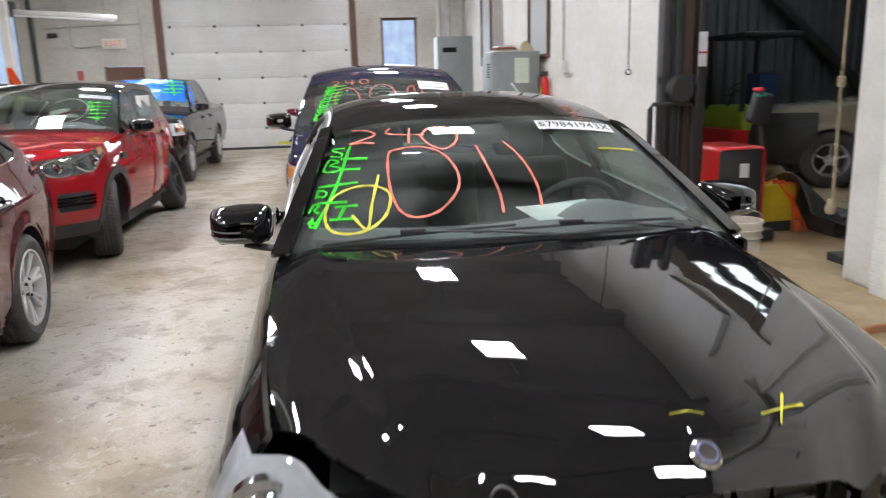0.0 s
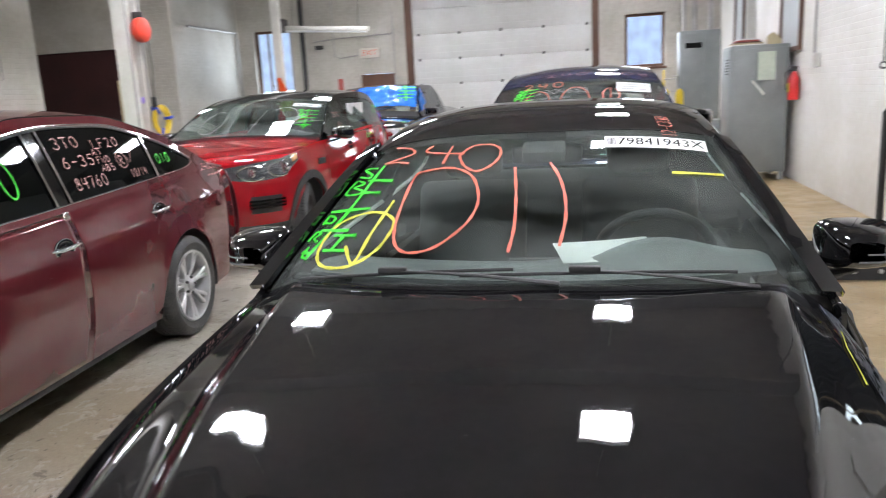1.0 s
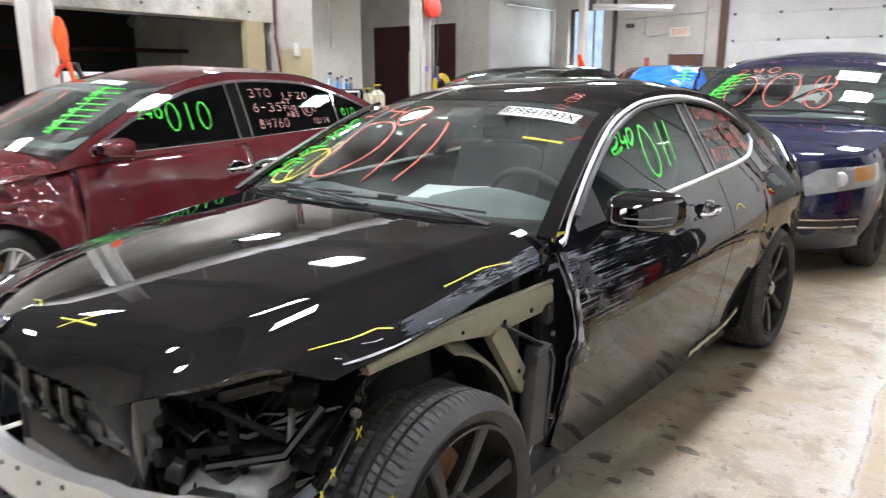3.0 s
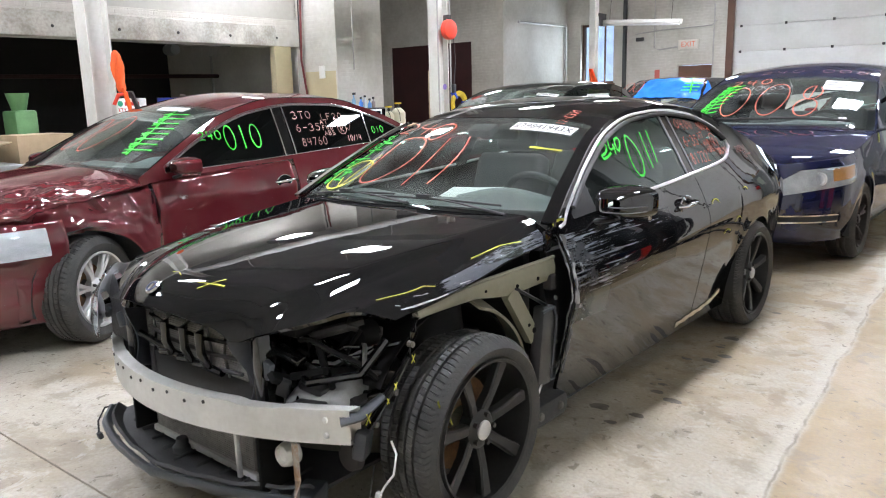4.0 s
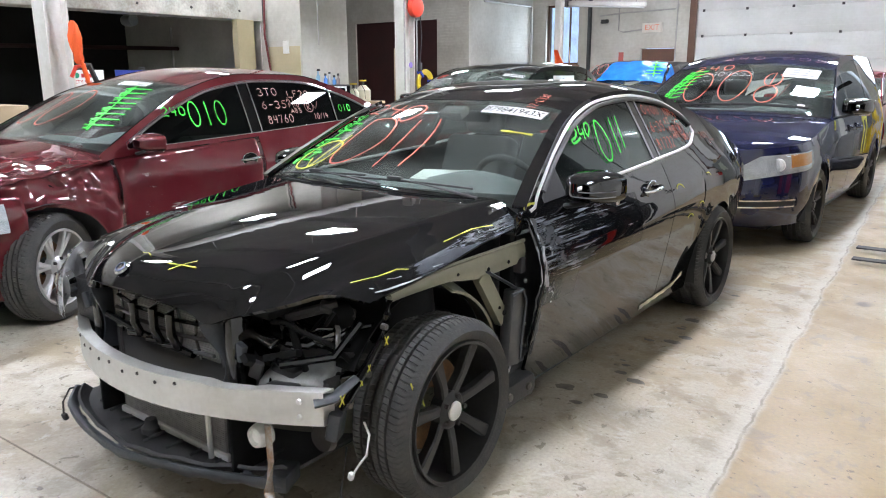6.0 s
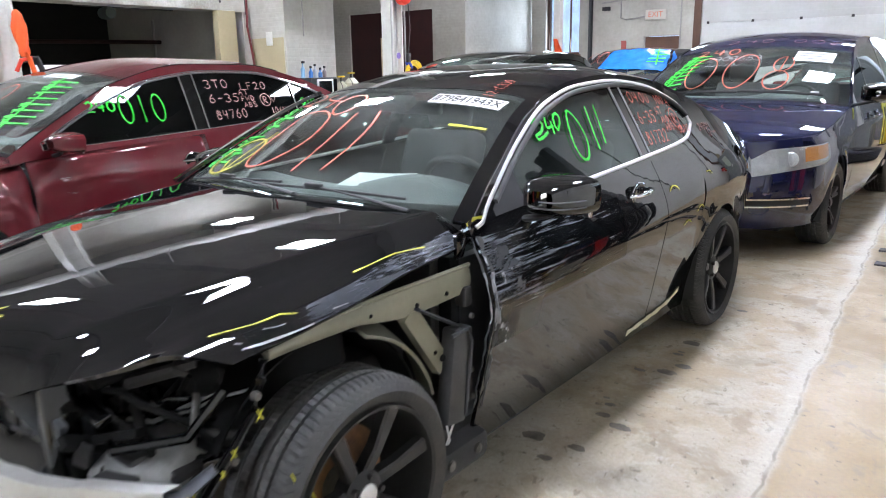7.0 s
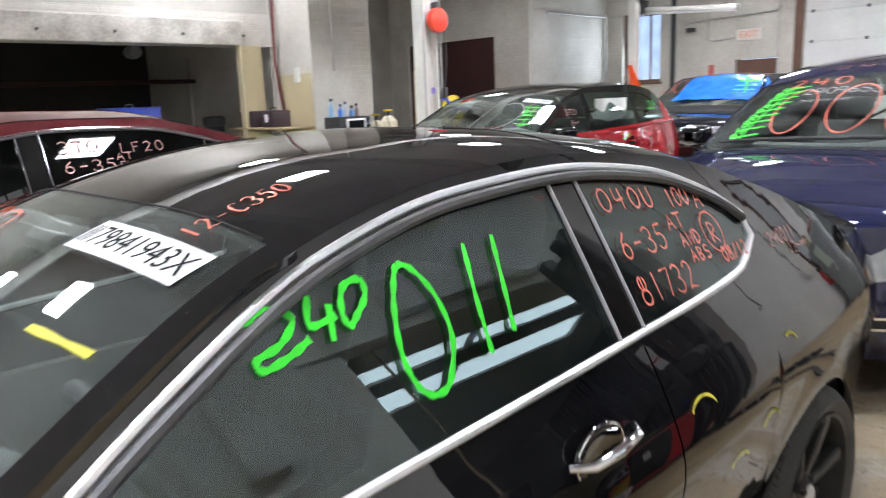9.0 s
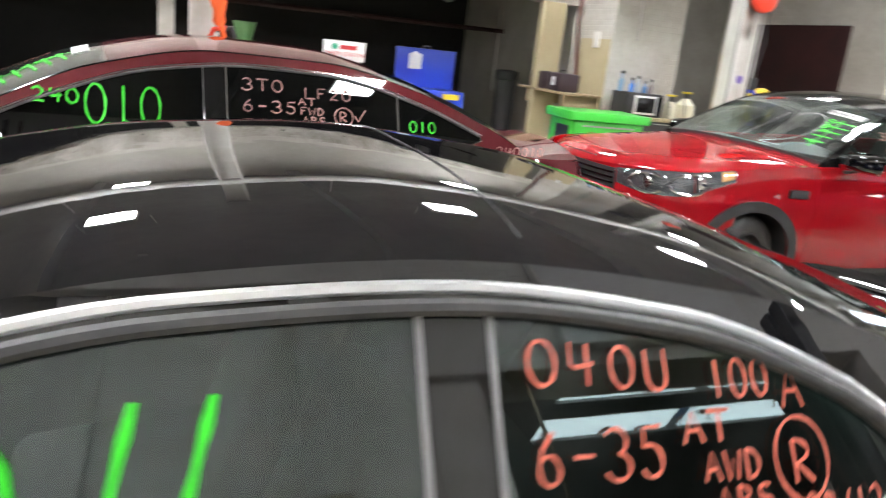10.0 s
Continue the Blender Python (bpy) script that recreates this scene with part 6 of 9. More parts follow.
def label_on(parent, at, u0, v0, u1, v1, text, name="lot_sticker", tag="white printed sticker", bars=False):
    """A printed sticker laid on a surface."""
    us, vs = span(u0, u1, 12), span(v0, v1, 4)
    bm = sheet(lambda u, v: (lambda r: r[0] + r[1] * 0.003)(at(u, v)), us, vs)
    st = part(name, bm, STICKER, parent, tag, smooth=0)
    if bars:
        bb = bmesh.new()
        for k in range(3):
            va = v0 + (v1 - v0) * (0.2 + 0.25 * k)
            sheet(lambda u, v: (lambda r: r[0] + r[1] * 0.0045)(at(u, v)), span(u0 + (u1 - u0) * 0.1, u0 + (u1 - u0) * (0.9 - 0.2 * (k % 2)), 8), [va, va + (v1 - v0) * 0.1], bb)
        part("print_bar", bb, material("grey_print", (0.35, 0.35, 0.35), 0.7), st, smooth=0)
    if text:
        fm = font_mesh(text, 1.0)
        xs_ = [v.co.x for v in fm.verts]
        ys_ = [v.co.y for v in fm.verts]
        for v in fm.verts:
            a = (v.co.x - min(xs_)) / (max(xs_) - min(xs_))
            c = (v.co.y - min(ys_)) / (max(ys_) - min(ys_))
            p, n = at(u0 + (u1 - u0) * (0.13 + 0.84 * a), v0 + (v1 - v0) * (0.2 + 0.62 * c))
            v.co = p + n * 0.0045
        part("printed_number", fm, INK_AND_SHADE, st, smooth=0)
        code = bmesh.new()
        for k in range(7):
            ua = u0 + (u1 - u0) * (0.03 + 0.012 * k)
            sheet(lambda u, v: (lambda r: r[0] + r[1] * 0.0045)(at(u, v)), [ua, ua + (u1 - u0) * 0.006], [v0 + (v1 - v0) * 0.2, v0 + (v1 - v0) * 0.8], code)
        part("bar_code", code, INK_AND_SHADE, st, smooth=0)
    return st


scr = on_screen(COUPE)
label_on(coupe, scr, 0.215, 1.105, 0.53, 1.178, "79841943X")
part("sensor_mount", boxed(-0.07, 0.07, -0.05, 0.03, -0.03, 0.012, 0.012, 2, pose(0.02, 1.12, 1.285, 26)), TRIM, coupe)
part("inner_mirror", boxed(-0.12, 0.12, -0.015, 0.015, -0.03, 0.03, 0.014, 3, pose(0.02, 1.25, 1.25, 10)), TRIM, coupe)
paper = sheet(lambda u, v: Vector((0.1 + 0.27 * u - 0.04 * v, 0.665 + 0.16 * v + 0.03 * u, 1.0 + 0.024 * v + 0.012 * u * u)), span(0, 1, 9), span(0, 1, 7))
tagged(part("paper_sheet", paper, PAPER, None, "", smooth=0, thick=0.001), "white paper sheet lying on the dashboard", "paper")
# windscreen writing
def flow(pts, n=5):
    """A smooth line through the given points."""
    p = [Vector((*q, 0)) for q in pts]
    if len(p) < 3:
        return pts
    shut = (p[0] - p[-1]).length < 1e-4
    out = []
    for k in range(len(p) - 1):
        a = p[k - 1] if k else (p[-2] if shut else p[0])
        d = p[k + 2] if k + 2 < len(p) else (p[1] if shut else p[-1])
        for t in span(0, 1, n + 1)[:-1]:
            q = 0.5 * (2 * p[k] + (p[k + 1] - a) * t + (2 * a - 5 * p[k] + 4 * p[k + 1] - d) * t * t + (3 * p[k] - a - 3 * p[k + 1] + d) * t ** 3)
            out.append((q.x, q.y))
    return out + [tuple(pts[-1])]


figures = [[(-0.500, 1.201), (-0.442, 1.174), (-0.416, 1.132), (-0.459, 1.109), (-0.513, 1.091), (-0.466, 1.087), (-0.422, 1.071)], [(-0.355, 1.169), (-0.374, 1.134), (-0.326, 1.112), (-0.234, 1.097)], [(-0.284, 1.152), (-0.298, 1.047)], [(-0.244, 1.095), (-0.212, 1.142), (-0.159, 1.149), (-0.120, 1.120), (-0.114, 1.071), (-0.137, 1.022), (-0.179, 0.997), (-0.221, 1.024), (-0.244, 1.071), (-0.244, 1.095)]]
numeral = [[(-0.380, 0.986), (-0.348, 1.014), (-0.259, 1.019), (-0.192, 0.977), (-0.159, 0.903), (-0.153, 0.833), (-0.178, 0.759), (-0.246, 0.686), (-0.318, 0.666), (-0.364, 0.690), (-0.385, 0.746), (-0.392, 0.846), (-0.380, 0.986)], [(-0.058, 1.009), (-0.043, 0.894), (-0.035, 0.797), (-0.034, 0.731), (-0.042, 0.662)], [(0.049, 1.028), (0.081, 0.957), (0.101, 0.872), (0.106, 0.776), (0.093, 0.682)]]
marking(coupe, [flow(s) for s in figures + numeral], 0.011, scr, ORANGE_PEN, "orange hand-painted 240 011 on the windscreen")
marking(coupe, [flow([(-0.614, 0.684), (-0.609, 0.744), (-0.578, 0.805), (-0.509, 0.838), (-0.444, 0.832), (-0.401, 0.796), (-0.398, 0.747), (-0.423, 0.682), (-0.479, 0.634), (-0.544, 0.624), (-0.593, 0.642), (-0.614, 0.684)]), flow([(-0.424, 0.886), (-0.459, 0.744), (-0.483, 0.637), (-0.528, 0.703)])], 0.012, scr, YELLOW_PEN, "yellow hand-painted ring with a tick")
lines = [[(-0.511, 1.080), (-0.575, 0.846), (-0.650, 0.661)], [(-0.550, 1.004), (-0.455, 0.984)], [(-0.546, 0.940), (-0.484, 0.931)], [(-0.635, 0.862), (-0.497, 0.860)], [(-0.639, 0.777), (-0.539, 0.765)], [(-0.582, 0.747), (-0.506, 0.743)], [(-0.601, 0.692), (-0.526, 0.687)], [(-0.672, 0.690), (-0.635, 0.682)], [(-0.549, 0.741), (-0.573, 0.690)]]
letters = [[(-0.531, 1.069), (-0.572, 1.078), (-0.575, 1.066), (-0.545, 1.036), (-0.551, 1.018), (-0.589, 1.035)], [(-0.591, 1.013), (-0.612, 0.947), (-0.563, 0.937), (-0.556, 0.953), (-0.590, 0.976), (-0.557, 0.989), (-0.586, 1.012)], [(-0.634, 0.846), (-0.644, 0.803)], [(-0.636, 0.847), (-0.608, 0.830), (-0.615, 0.808), (-0.638, 0.812)], [(-0.651, 0.773), (-0.668, 0.732)], [(-0.651, 0.773), (-0.633, 0.764), (-0.649, 0.743), (-0.634, 0.727)], [(-0.655, 0.710), (-0.664, 0.672), (-0.644, 0.671)]]
marking(coupe, [flow(s) for s in lines], 0.014, scr, GREEN_PEN, "green hand-painted check list on the windscreen")
marking(coupe, [flow(s) for s in letters], 0.011, scr, GREEN_PEN, "green hand-painted letters beside the list")
marking(coupe, [[(0.41, 0.98), (0.56, 0.985)]], 0.013, scr, YELLOW_PEN, "short yellow painted dash")
# side writing
sd = on_side(COUPE)
side_figures = [[(1.136, 1.208), (1.169, 1.218), (1.208, 1.201), (1.178, 1.174), (1.137, 1.163), (1.143, 1.149), (1.188, 1.158), (1.223, 1.171)], [(1.243, 1.224), (1.230, 1.186), (1.277, 1.191)], [(1.271, 1.207), (1.258, 1.160)], [(1.339, 1.229), (1.305, 1.224), (1.288, 1.192), (1.293, 1.173), (1.311, 1.184), (1.337, 1.206), (1.339, 1.229)], [(1.417, 1.236), (1.444, 1.222), (1.466, 1.177), (1.464, 1.117), (1.426, 1.063), (1.390, 1.053), (1.366, 1.071), (1.359, 1.113), (1.373, 1.166), (1.396, 1.212), (1.417, 1.236)], [(1.569, 1.246), (1.546, 1.157), (1.531, 1.078)], [(1.644, 1.250), (1.621, 1.171), (1.600, 1.098)]]
marking(coupe, [flow(s) for s in side_figures], 0.012, sd, GREEN_PEN, "green hand-painted 240 011 on the door glass")
q = spell("0", 1.955, 1.245, 0.035, 0.045) + spell("4", 2.0, 1.243, 0.03, 0.045) + spell("0", 2.045, 1.24, 0.03, 0.042) + spell("U", 2.085, 1.236, 0.028, 0.042)
q += spell("100", 2.16, 1.225, 0.022, 0.04) + spell("A", 2.25, 1.21, 0.03, 0.045) + spell("6-35", 1.955, 1.15, 0.03, 0.05) + spell("AT", 2.12, 1.18, 0.026, 0.032) + spell("AWD", 2.14, 1.14, 0.02, 0.03) + spell("ABS", 2.15, 1.105, 0.02, 0.028)
q += [arc(2.265, 1.155, 0.035, 0.045, 0, 370, 20)] + spell("R", 2.25, 1.13, 0.03, 0.045) + spell("81732", 1.95, 1.06, 0.03, 0.055) + spell("08/12", 2.26, 1.085, 0.018, 0.032)
q = [[(1.985 + (a - 1.955) * 1.2, b_) for a, b_ in s] for s in q]
marking(coupe, q, 0.0052, sd, ORANGE_PEN, "orange hand-painted notes on the rear side glass")
q2 = spell("240011", 2.62, 1.075, 0.026, 0.035, 0.2) + spell("12-~~", 2.72, 1.04, 0.024, 0.03, 0.2)
marking(coupe, q2, 0.005, sd, PINK_PEN, "faint pink numbers on the rear pillar")
marking(coupe, [[(a, 0.74 - b_ * 0.9) for a, b_ in s] for s in spell("12-C350", 1.19, 0.0, 0.022, 0.085, 0.3)], 0.006, lambda u, v: (COUPE.up(v, u), Vector((0, 0, 1))), ORANGE_PEN, "orange hand-painted note on the roof glass")
# tape strips and crosses on the bonnet, chalk arcs on the flank
hd = on_hood(COUPE)
def hood_uv(x, y):
    s = x / 0.78
    y0, y1 = nose_y(abs(s)), COUPE.cowl - COUPE.bow * (1 - s * s)
    return s, (y - y0) / (y1 - y0)
def hood_on(x, y):
    return hd(*hood_uv(x, y))
marking(coupe, [[(0.174, -0.604), (0.287, -0.572)], [(0.206, -0.624), (0.255, -0.547)]], 0.0065, hood_on, YELLOW_PEN, "yellow tape cross on the bonnet")
marking(coupe, [[(0.70, -0.305), (0.719, -0.204), (0.724, -0.129), (0.741, -0.093)], [(0.712, 0.13), (0.715, 0.17), (0.721, 0.289), (0.741, 0.398)]], 0.0045, hood_on, YELLOW_PEN, "yellow paint strokes along the bonnet edge")
marking(coupe, [[(0.05, -0.6), (0.02, -0.59), (-0.02, -0.592)]], 0.005, hood_on, YELLOW_PEN, "olive paint stroke by the badge")
fl = on_side(COUPE, False)
marking(coupe, [arc(2.03, 0.835, 0.055, 0.04, 20, 150, 10), arc(2.36, 0.7, 0.05, 0.04, 30, 160, 8), arc(2.2, 0.64, 0.06, 0.05, 40, 140, 8), arc(2.5, 0.86, 0.04, 0.03, 20, 120, 8)], 0.007, fl, YELLOW_PEN, "yellow chalk arcs on the flank")
marking(coupe, [arc(0.6, 0.93, 0.06, 0.03, 60, 150, 8)], 0.012, fl, YELLOW_PEN, "yellow paint stroke by the pillar")
# scraped door and hood edge
def scuff_film(name, along, across, cut, fade, tone, rough=0.55):
    """Dull scuffed streaks over lacquer: grey where the noise runs high, clear elsewhere."""
    m = material(name, tone, rough, metal=0.15, second=tuple(c * 0.45 for c in tone), scale=14)
    nt = m.node_tree
    n, link = nt.nodes, nt.links.new
    co, mp, t1, t2 = n.new("ShaderNodeTexCoord"), n.new("ShaderNodeMapping"), n.new("ShaderNodeTexNoise"), n.new("ShaderNodeTexNoise")
    mp.inputs["Scale"].default_value = (across, along, across)
    link(co.outputs["Object"], mp.inputs[0])
    link(mp.outputs[0], t1.inputs["Vector"])
    link(co.outputs["Object"], t2.inputs["Vector"])
    t1.inputs["Scale"].default_value, t1.inputs["Detail"].default_value, t1.inputs["Roughness"].default_value = 1.0, 7, 0.65
    t2.inputs["Scale"].default_value, t2.inputs["Detail"].default_value = 9, 4
    sep = n.new("ShaderNodeSeparateXYZ")
    link(co.outputs["Object"], sep.inputs[0])
    far = n.new("ShaderNodeMapRange")
    far.inputs["From Min"].default_value, far.inputs["From Max"].default_value = fade
    far.inputs["To Min"].default_value, far.inputs["To Max"].default_value = 0.09, -0.12
    link(sep.outputs[1], far.inputs["Value"])
    a, b = n.new("ShaderNodeMath"), n.new("ShaderNodeMath")
    a.operation, b.operation = "MULTIPLY_ADD", "ADD"
    link(t2.outputs[0], a.inputs[0])
    a.inputs[1].default_value = 0.35
    link(t1.outputs[0], a.inputs[2])
    link(a.outputs[0], b.inputs[0])
    link(far.outputs[0], b.inputs[1])
    r = n.new("ShaderNodeMapRange")
    r.inputs["From Min"].default_value, r.inputs["From Max"].default_value = cut, cut + 0.09
    link(b.outputs[0], r.inputs["Value"])
    clear, mix = n.new("ShaderNodeBsdfTransparent"), n.new("ShaderNodeMixShader")
    link(r.outputs[0], mix.inputs[0])
    link(clear.outputs[0], mix.inputs[1])
    link(n["Principled BSDF"].outputs[0], mix.inputs[2])
    link(mix.outputs[0], n["Material Output"].inputs[0])
    return m


def film_on(at, u0, u1, v0, v1, mat, label, nu=30, nv=14):
    def f(u, v):
        p, n_ = at(u, v)
        return p + n_ * 0.0014
    o = part("scuff", sheet(f, span(u0, u1, nu), span(v0, v1, nv)), mat, coupe, label)
    o.visible_shadow = False


skin_on = lambda u, v: (lambda r: (r[0], r[1] if r[1].x > 0 else -r[1]))(normal_of(lambda a, c: Vector((COUPE.skin(a, c), a, c)), u, v))
film_on(skin_on, 0.57, 1.5, 0.66, 0.9, scuff_film("door_scratches", 1.6, 120.0, 0.718, (0.58, 1.5), (0.24, 0.255, 0.295), 0.38), "grey horizontal scratches along the door")
def lifted(d):
    def at(u, v):
        p, n_ = skin_on(u, v)
        return p + n_ * d, n_
    return at


film_on(lifted(0.0008), 0.572, 0.86, 0.55, 0.88, scuff_film("door_haze", 9.0, 16.0, 0.68, (0.55, 0.86), (0.06, 0.063, 0.07), 0.35), "dull rubbed paint at the door's front", 16, 14)
film_on(lifted(0.0016), 0.57, 0.72, 0.55, 0.86, scuff_film("bare_patches", 24.0, 20.0, 0.75, (0.56, 0.72), (0.6, 0.61, 0.64), 0.45), "pale bare patches at the door's front edge", 12, 18)
film_on(hood_on, 0.735, 0.779, -0.1, 0.53, scuff_film("bonnet_haze", 2.0, 30.0, 0.60, (0.1, -0.2), (0.045, 0.05, 0.062), 0.34), "dull rubbed paint along the bonnet's edge", 10, 30)
film_on(lambda x, y: (lambda r: (r[0] + r[1] * 0.0008, r[1]))(hood_on(x, y)), 0.728, 0.779, -0.24, 0.53, scuff_film("bonnet_scratches", 3.0, 190.0, 0.73, (0.45, -0.2), (0.15, 0.165, 0.2), 0.4), "grey scuffs along the bonnet's edge", 10, 34)
marking(coupe, [[(0.762, -0.262), (0.768, -0.22), (0.772, -0.17), (0.775, -0.12), (0.777, -0.07)]], 0.006, hood_on, BARE, "bare metal streak along the bonnet's edge")
marking(coupe, [[(0.74, -0.19), (0.748, -0.16), (0.75, -0.135)], [(0.745, -0.27), (0.752, -0.255)], [(0.768, 0.0), (0.772, 0.05)]], 0.003, hood_on, BARE, "small bare metal nicks")


def torn(z, v):
    return Vector((COUPE.x(0.575, z) + 0.004 + 0.012 * noise.noise(Vector((z * 23, v * 3, 1.0))) - 0.02 * (1 - v), 0.562 + 0.03 * v * (0.6 + 0.9 * abs(noise.noise(Vector((z * 11, 0.3, 5.0))))), z))


for z0, z1, mat_, tag_ in ((0.34, 0.64, SEAL, "dark bent door edge"), (0.64, 0.8, BARE, "bare torn metal at the door's front edge"), (0.8, 0.905, SEAL, "dark bent door edge")):
    part("torn_edge", sheet(torn, span(z0, z1, 30), span(0, 1, 6)), mat_, coupe, tag_, smooth=20, thick=0.003)
marking(coupe, [[(1.72, 0.245), (1.9, 0.255), (2.05, 0.26), (2.2, 0.275), (2.31, 0.31)]], 0.03, fl, FILLER, "cream filler along the torn sill edge", 0.004)
# yellow marks on the wheel rim and tyre

for sg_, (y, z), ln in ((1, (-0.25, 0.5), 0.05), (1, (-0.265, 0.2), 0.03), (1, (-0.13, 0.055), 0.035), (1, (-0.2, 0.44), 0.04), (1, (-0.16, 0.12), 0.03)):
    part("tyre_mark", boxed(-0.0012, 0.0012, -0.003, 0.003, -ln / 2, ln / 2, 0.0005, 1, pose(0.868 if abs(z - 0.325) < 0.2 else 0.862, y, z, 22 if z > 0.3 else -35)), YELLOW_PEN, coupe)

# door mirror corner plates, the bright strips down the pillars, seams beside the centre pillar, the panel behind the bonnet
for sg_ in (1, -1):
    part("mirror_corner", flank(COUPE, span(0.715, 0.9, 8), c_lo, lambda y: min(c_hi(y), c_lo(y) + 0.13), lambda y, z: COUPE.g(y, z) + 0.003, sg_, 6), TRIM, coupe, "black plastic mirror corner", thick=0.008, offset=-1.0 * sg_)
    for y in (1.862, 1.948):
        part("glass_seam", tubed([(sg_ * (COUPE.g(y, z) - 0.002), y, z) for z in span(c_lo(y) + 0.005, c_hi(y) - 0.004, 10)], 0.0045, seg=6), SEAMGREY, coupe)
    part("corner_panel", flank(COUPE, span(0.5, 0.66, 6), lambda y: COUPE.belt(y) - 0.075 if sg_ > 0 and y < 0.56 else COUPE.belt(y) - 0.004, lambda y: max(COUPE.belt(y) + 0.004, min(COUPE.rail(y), COUPE.rail(0.56) + (y - 0.56))), lambda y, z: COUPE.g(y, max(z, COUPE.belt(y))) + 0.001, sg_, 5), BLACK, coupe, thick=0.012, offset=-1.0 * sg_)

random.seed(33)
for k in range(7):
    x = -0.38 + 0.12 * k
    part("fan_strut", tubed([(x, -0.56, 0.715), (x + 0.03 * math.sin(k * 2.0), -0.565, 0.62), (x, -0.56, 0.545)], 0.005, seg=6), GLOSS if k % 2 else SEAL, rad)
for k in range(3):
    z = 0.585 + 0.05 * k
    part("oil_line", tubed([(-0.3 + 0.02 * k, -0.565, z), (-0.1, -0.575 - 0.006 * k, z - 0.012), (0.12, -0.575, z - 0.02), (0.3, -0.565, z - 0.01)], 0.007, seg=6), (SEAL, TRIM, GLOSS)[k], rad)
for s, x in ((-1, -0.5), (1, 0.43)):
    for k in range(3):
        part("side_clip", boxed(-0.02, 0.02, -0.012, 0.012, -0.03, 0.03, 0.006, 2, pose(x + 0.035 * k * s, -0.56 + 0.03 * k, 0.62 - 0.06 * k, 10 * k, 20 * s, 30 * k)), (DUCTGREY, TRIM, GLOSS)[k], coupe)
for k in range(9):
    part("splash_rib", boxed(-0.004, 0.004, -0.09, 0.09, 0.0, 0.012, 0.002, 1, pose(-0.48 + 0.11 * k, -0.56 + 0.02 * abs(k - 4), 0.2)), TRIM, coupe)
for k, (x, y) in enumerate(((-0.58, -0.6), (-0.4, -0.68), (-0.05, -0.72), (0.28, -0.63), (0.45, -0.57))):
    part("torn_tab", boxed(-0.03, 0.03, -0.004, 0.004, -0.02, 0.012, 0.003, 1, pose(x, y, 0.2, 25 - 14 * k, 12 * k - 20, 20 * x)), DUCTGREY, coupe)
part("loose_plug", tubed([(-0.6, -0.56, 0.24), (-0.66, -0.6, 0.22), (-0.69, -0.62, 0.16), (-0.685, -0.625, 0.11)], 0.004, seg=6), TRIM, coupe)
part("plug_body", boxed(-0.012, 0.012, -0.01, 0.01, -0.03, 0.0, 0.004, 1, pose(-0.685, -0.625, 0.112, 15)), TRIM, coupe)

# ---- maroon sedan: crumpled corner, lamps, writing ----
lamp_unit(maroon, m_surf, 0.55, 1.2, lambda q: 0.6, lambda q: 0.76, 1)
lamp_unit(maroon, m_surf, 0.55, 1.2, lambda q: 0.6, lambda q: 0.76, -1)
strip_on(maroon, m_surf, "grille", -0.5, 0.5, 0.38, 0.66, TRIM)
f_ob = child(maroon, "fender", 0)
for c, r, d, s_ in (((0.92, -0.35, 0.75), 0.45, 0.22, 1.0), ((0.9, 0.1, 0.85), 0.42, 0.14, 4.0), ((0.9, 0.5, 0.9), 0.34, 0.1, 8.0)):
    dent(f_ob, c, r, d, s_)
dent(child(maroon, "hood"), (0.8, -0.2, 0.88), 0.6, 0.13, 2.0)
dent(child(maroon, "door", 0), (0.92, 0.75, 0.75), 0.42, 0.055, 6.0)
dent(child(maroon, "front_bumper"), (0.8, -0.6, 0.6), 0.5, 0.14, 3.0)
msd, mscr, mfl = on_side(MSALOON), on_screen(MSALOON), on_side(MSALOON, False)
marking(maroon, spell("240", 0.93, 1.185, 0.055, 0.06) + spell("010", 1.14, 1.105, 0.1, 0.17, 0.18), 0.013, msd, GREEN_PEN, "green hand-painted 240 010 on the door glass")
mn = spell("3TO", 1.85, 1.30, 0.055, 0.055, 0.35) + spell("LF20", 2.16, 1.28, 0.05, 0.05, 0.35) + spell("6-35", 1.85, 1.2, 0.055, 0.055, 0.3) + spell("AT", 2.13, 1.245, 0.04, 0.035) + spell("FWD", 2.14, 1.2, 0.035, 0.035) + spell("ABS", 2.15, 1.155, 0.035, 0.035)
mn += [arc(2.37, 1.2, 0.05, 0.045, 0, 370, 20)] + spell("R", 2.345, 1.175, 0.045, 0.05) + spell("V", 2.43, 1.18, 0.06, 0.06) + spell("84760", 1.87, 1.085, 0.045, 0.06, 0.3) + spell("10/14", 2.4, 1.095, 0.028, 0.045, 0.3)
marking(maroon, mn, 0.008, msd, PINK_PEN, "pink hand-painted notes on the rear door glass")
marking(maroon, spell("010", 2.74, 1.145, 0.045, 0.055, 0.25), 0.01, msd, GREEN_PEN, "green hand-painted 010 on the quarter glass")
marking(maroon, spell("240010", 3.28, 1.04, 0.05, 0.05, 0.2) + spell("~~~~", 3.36, 0.98, 0.05, 0.035, 0.3), 0.007, mfl, PINK_PEN, "faint pink numbers on the rear panel")
mg = [[(0.3, 1.14), (0.5, 0.58)]]
for k in range(8):
    v = 1.07 - k * 0.062
    x = 0.33 + (1.14 - v) * 0.37
    mg += [[(x - 0.1, v - 0.01), (x + 0.13, v + 0.02)]] + spell("SBAXRFBI"[k], x - 0.08, v - 0.04, 0.06, 0.05)
marking(maroon, mg, 0.015, mscr, GREEN_PEN, "green hand-painted check list on the windscreen")
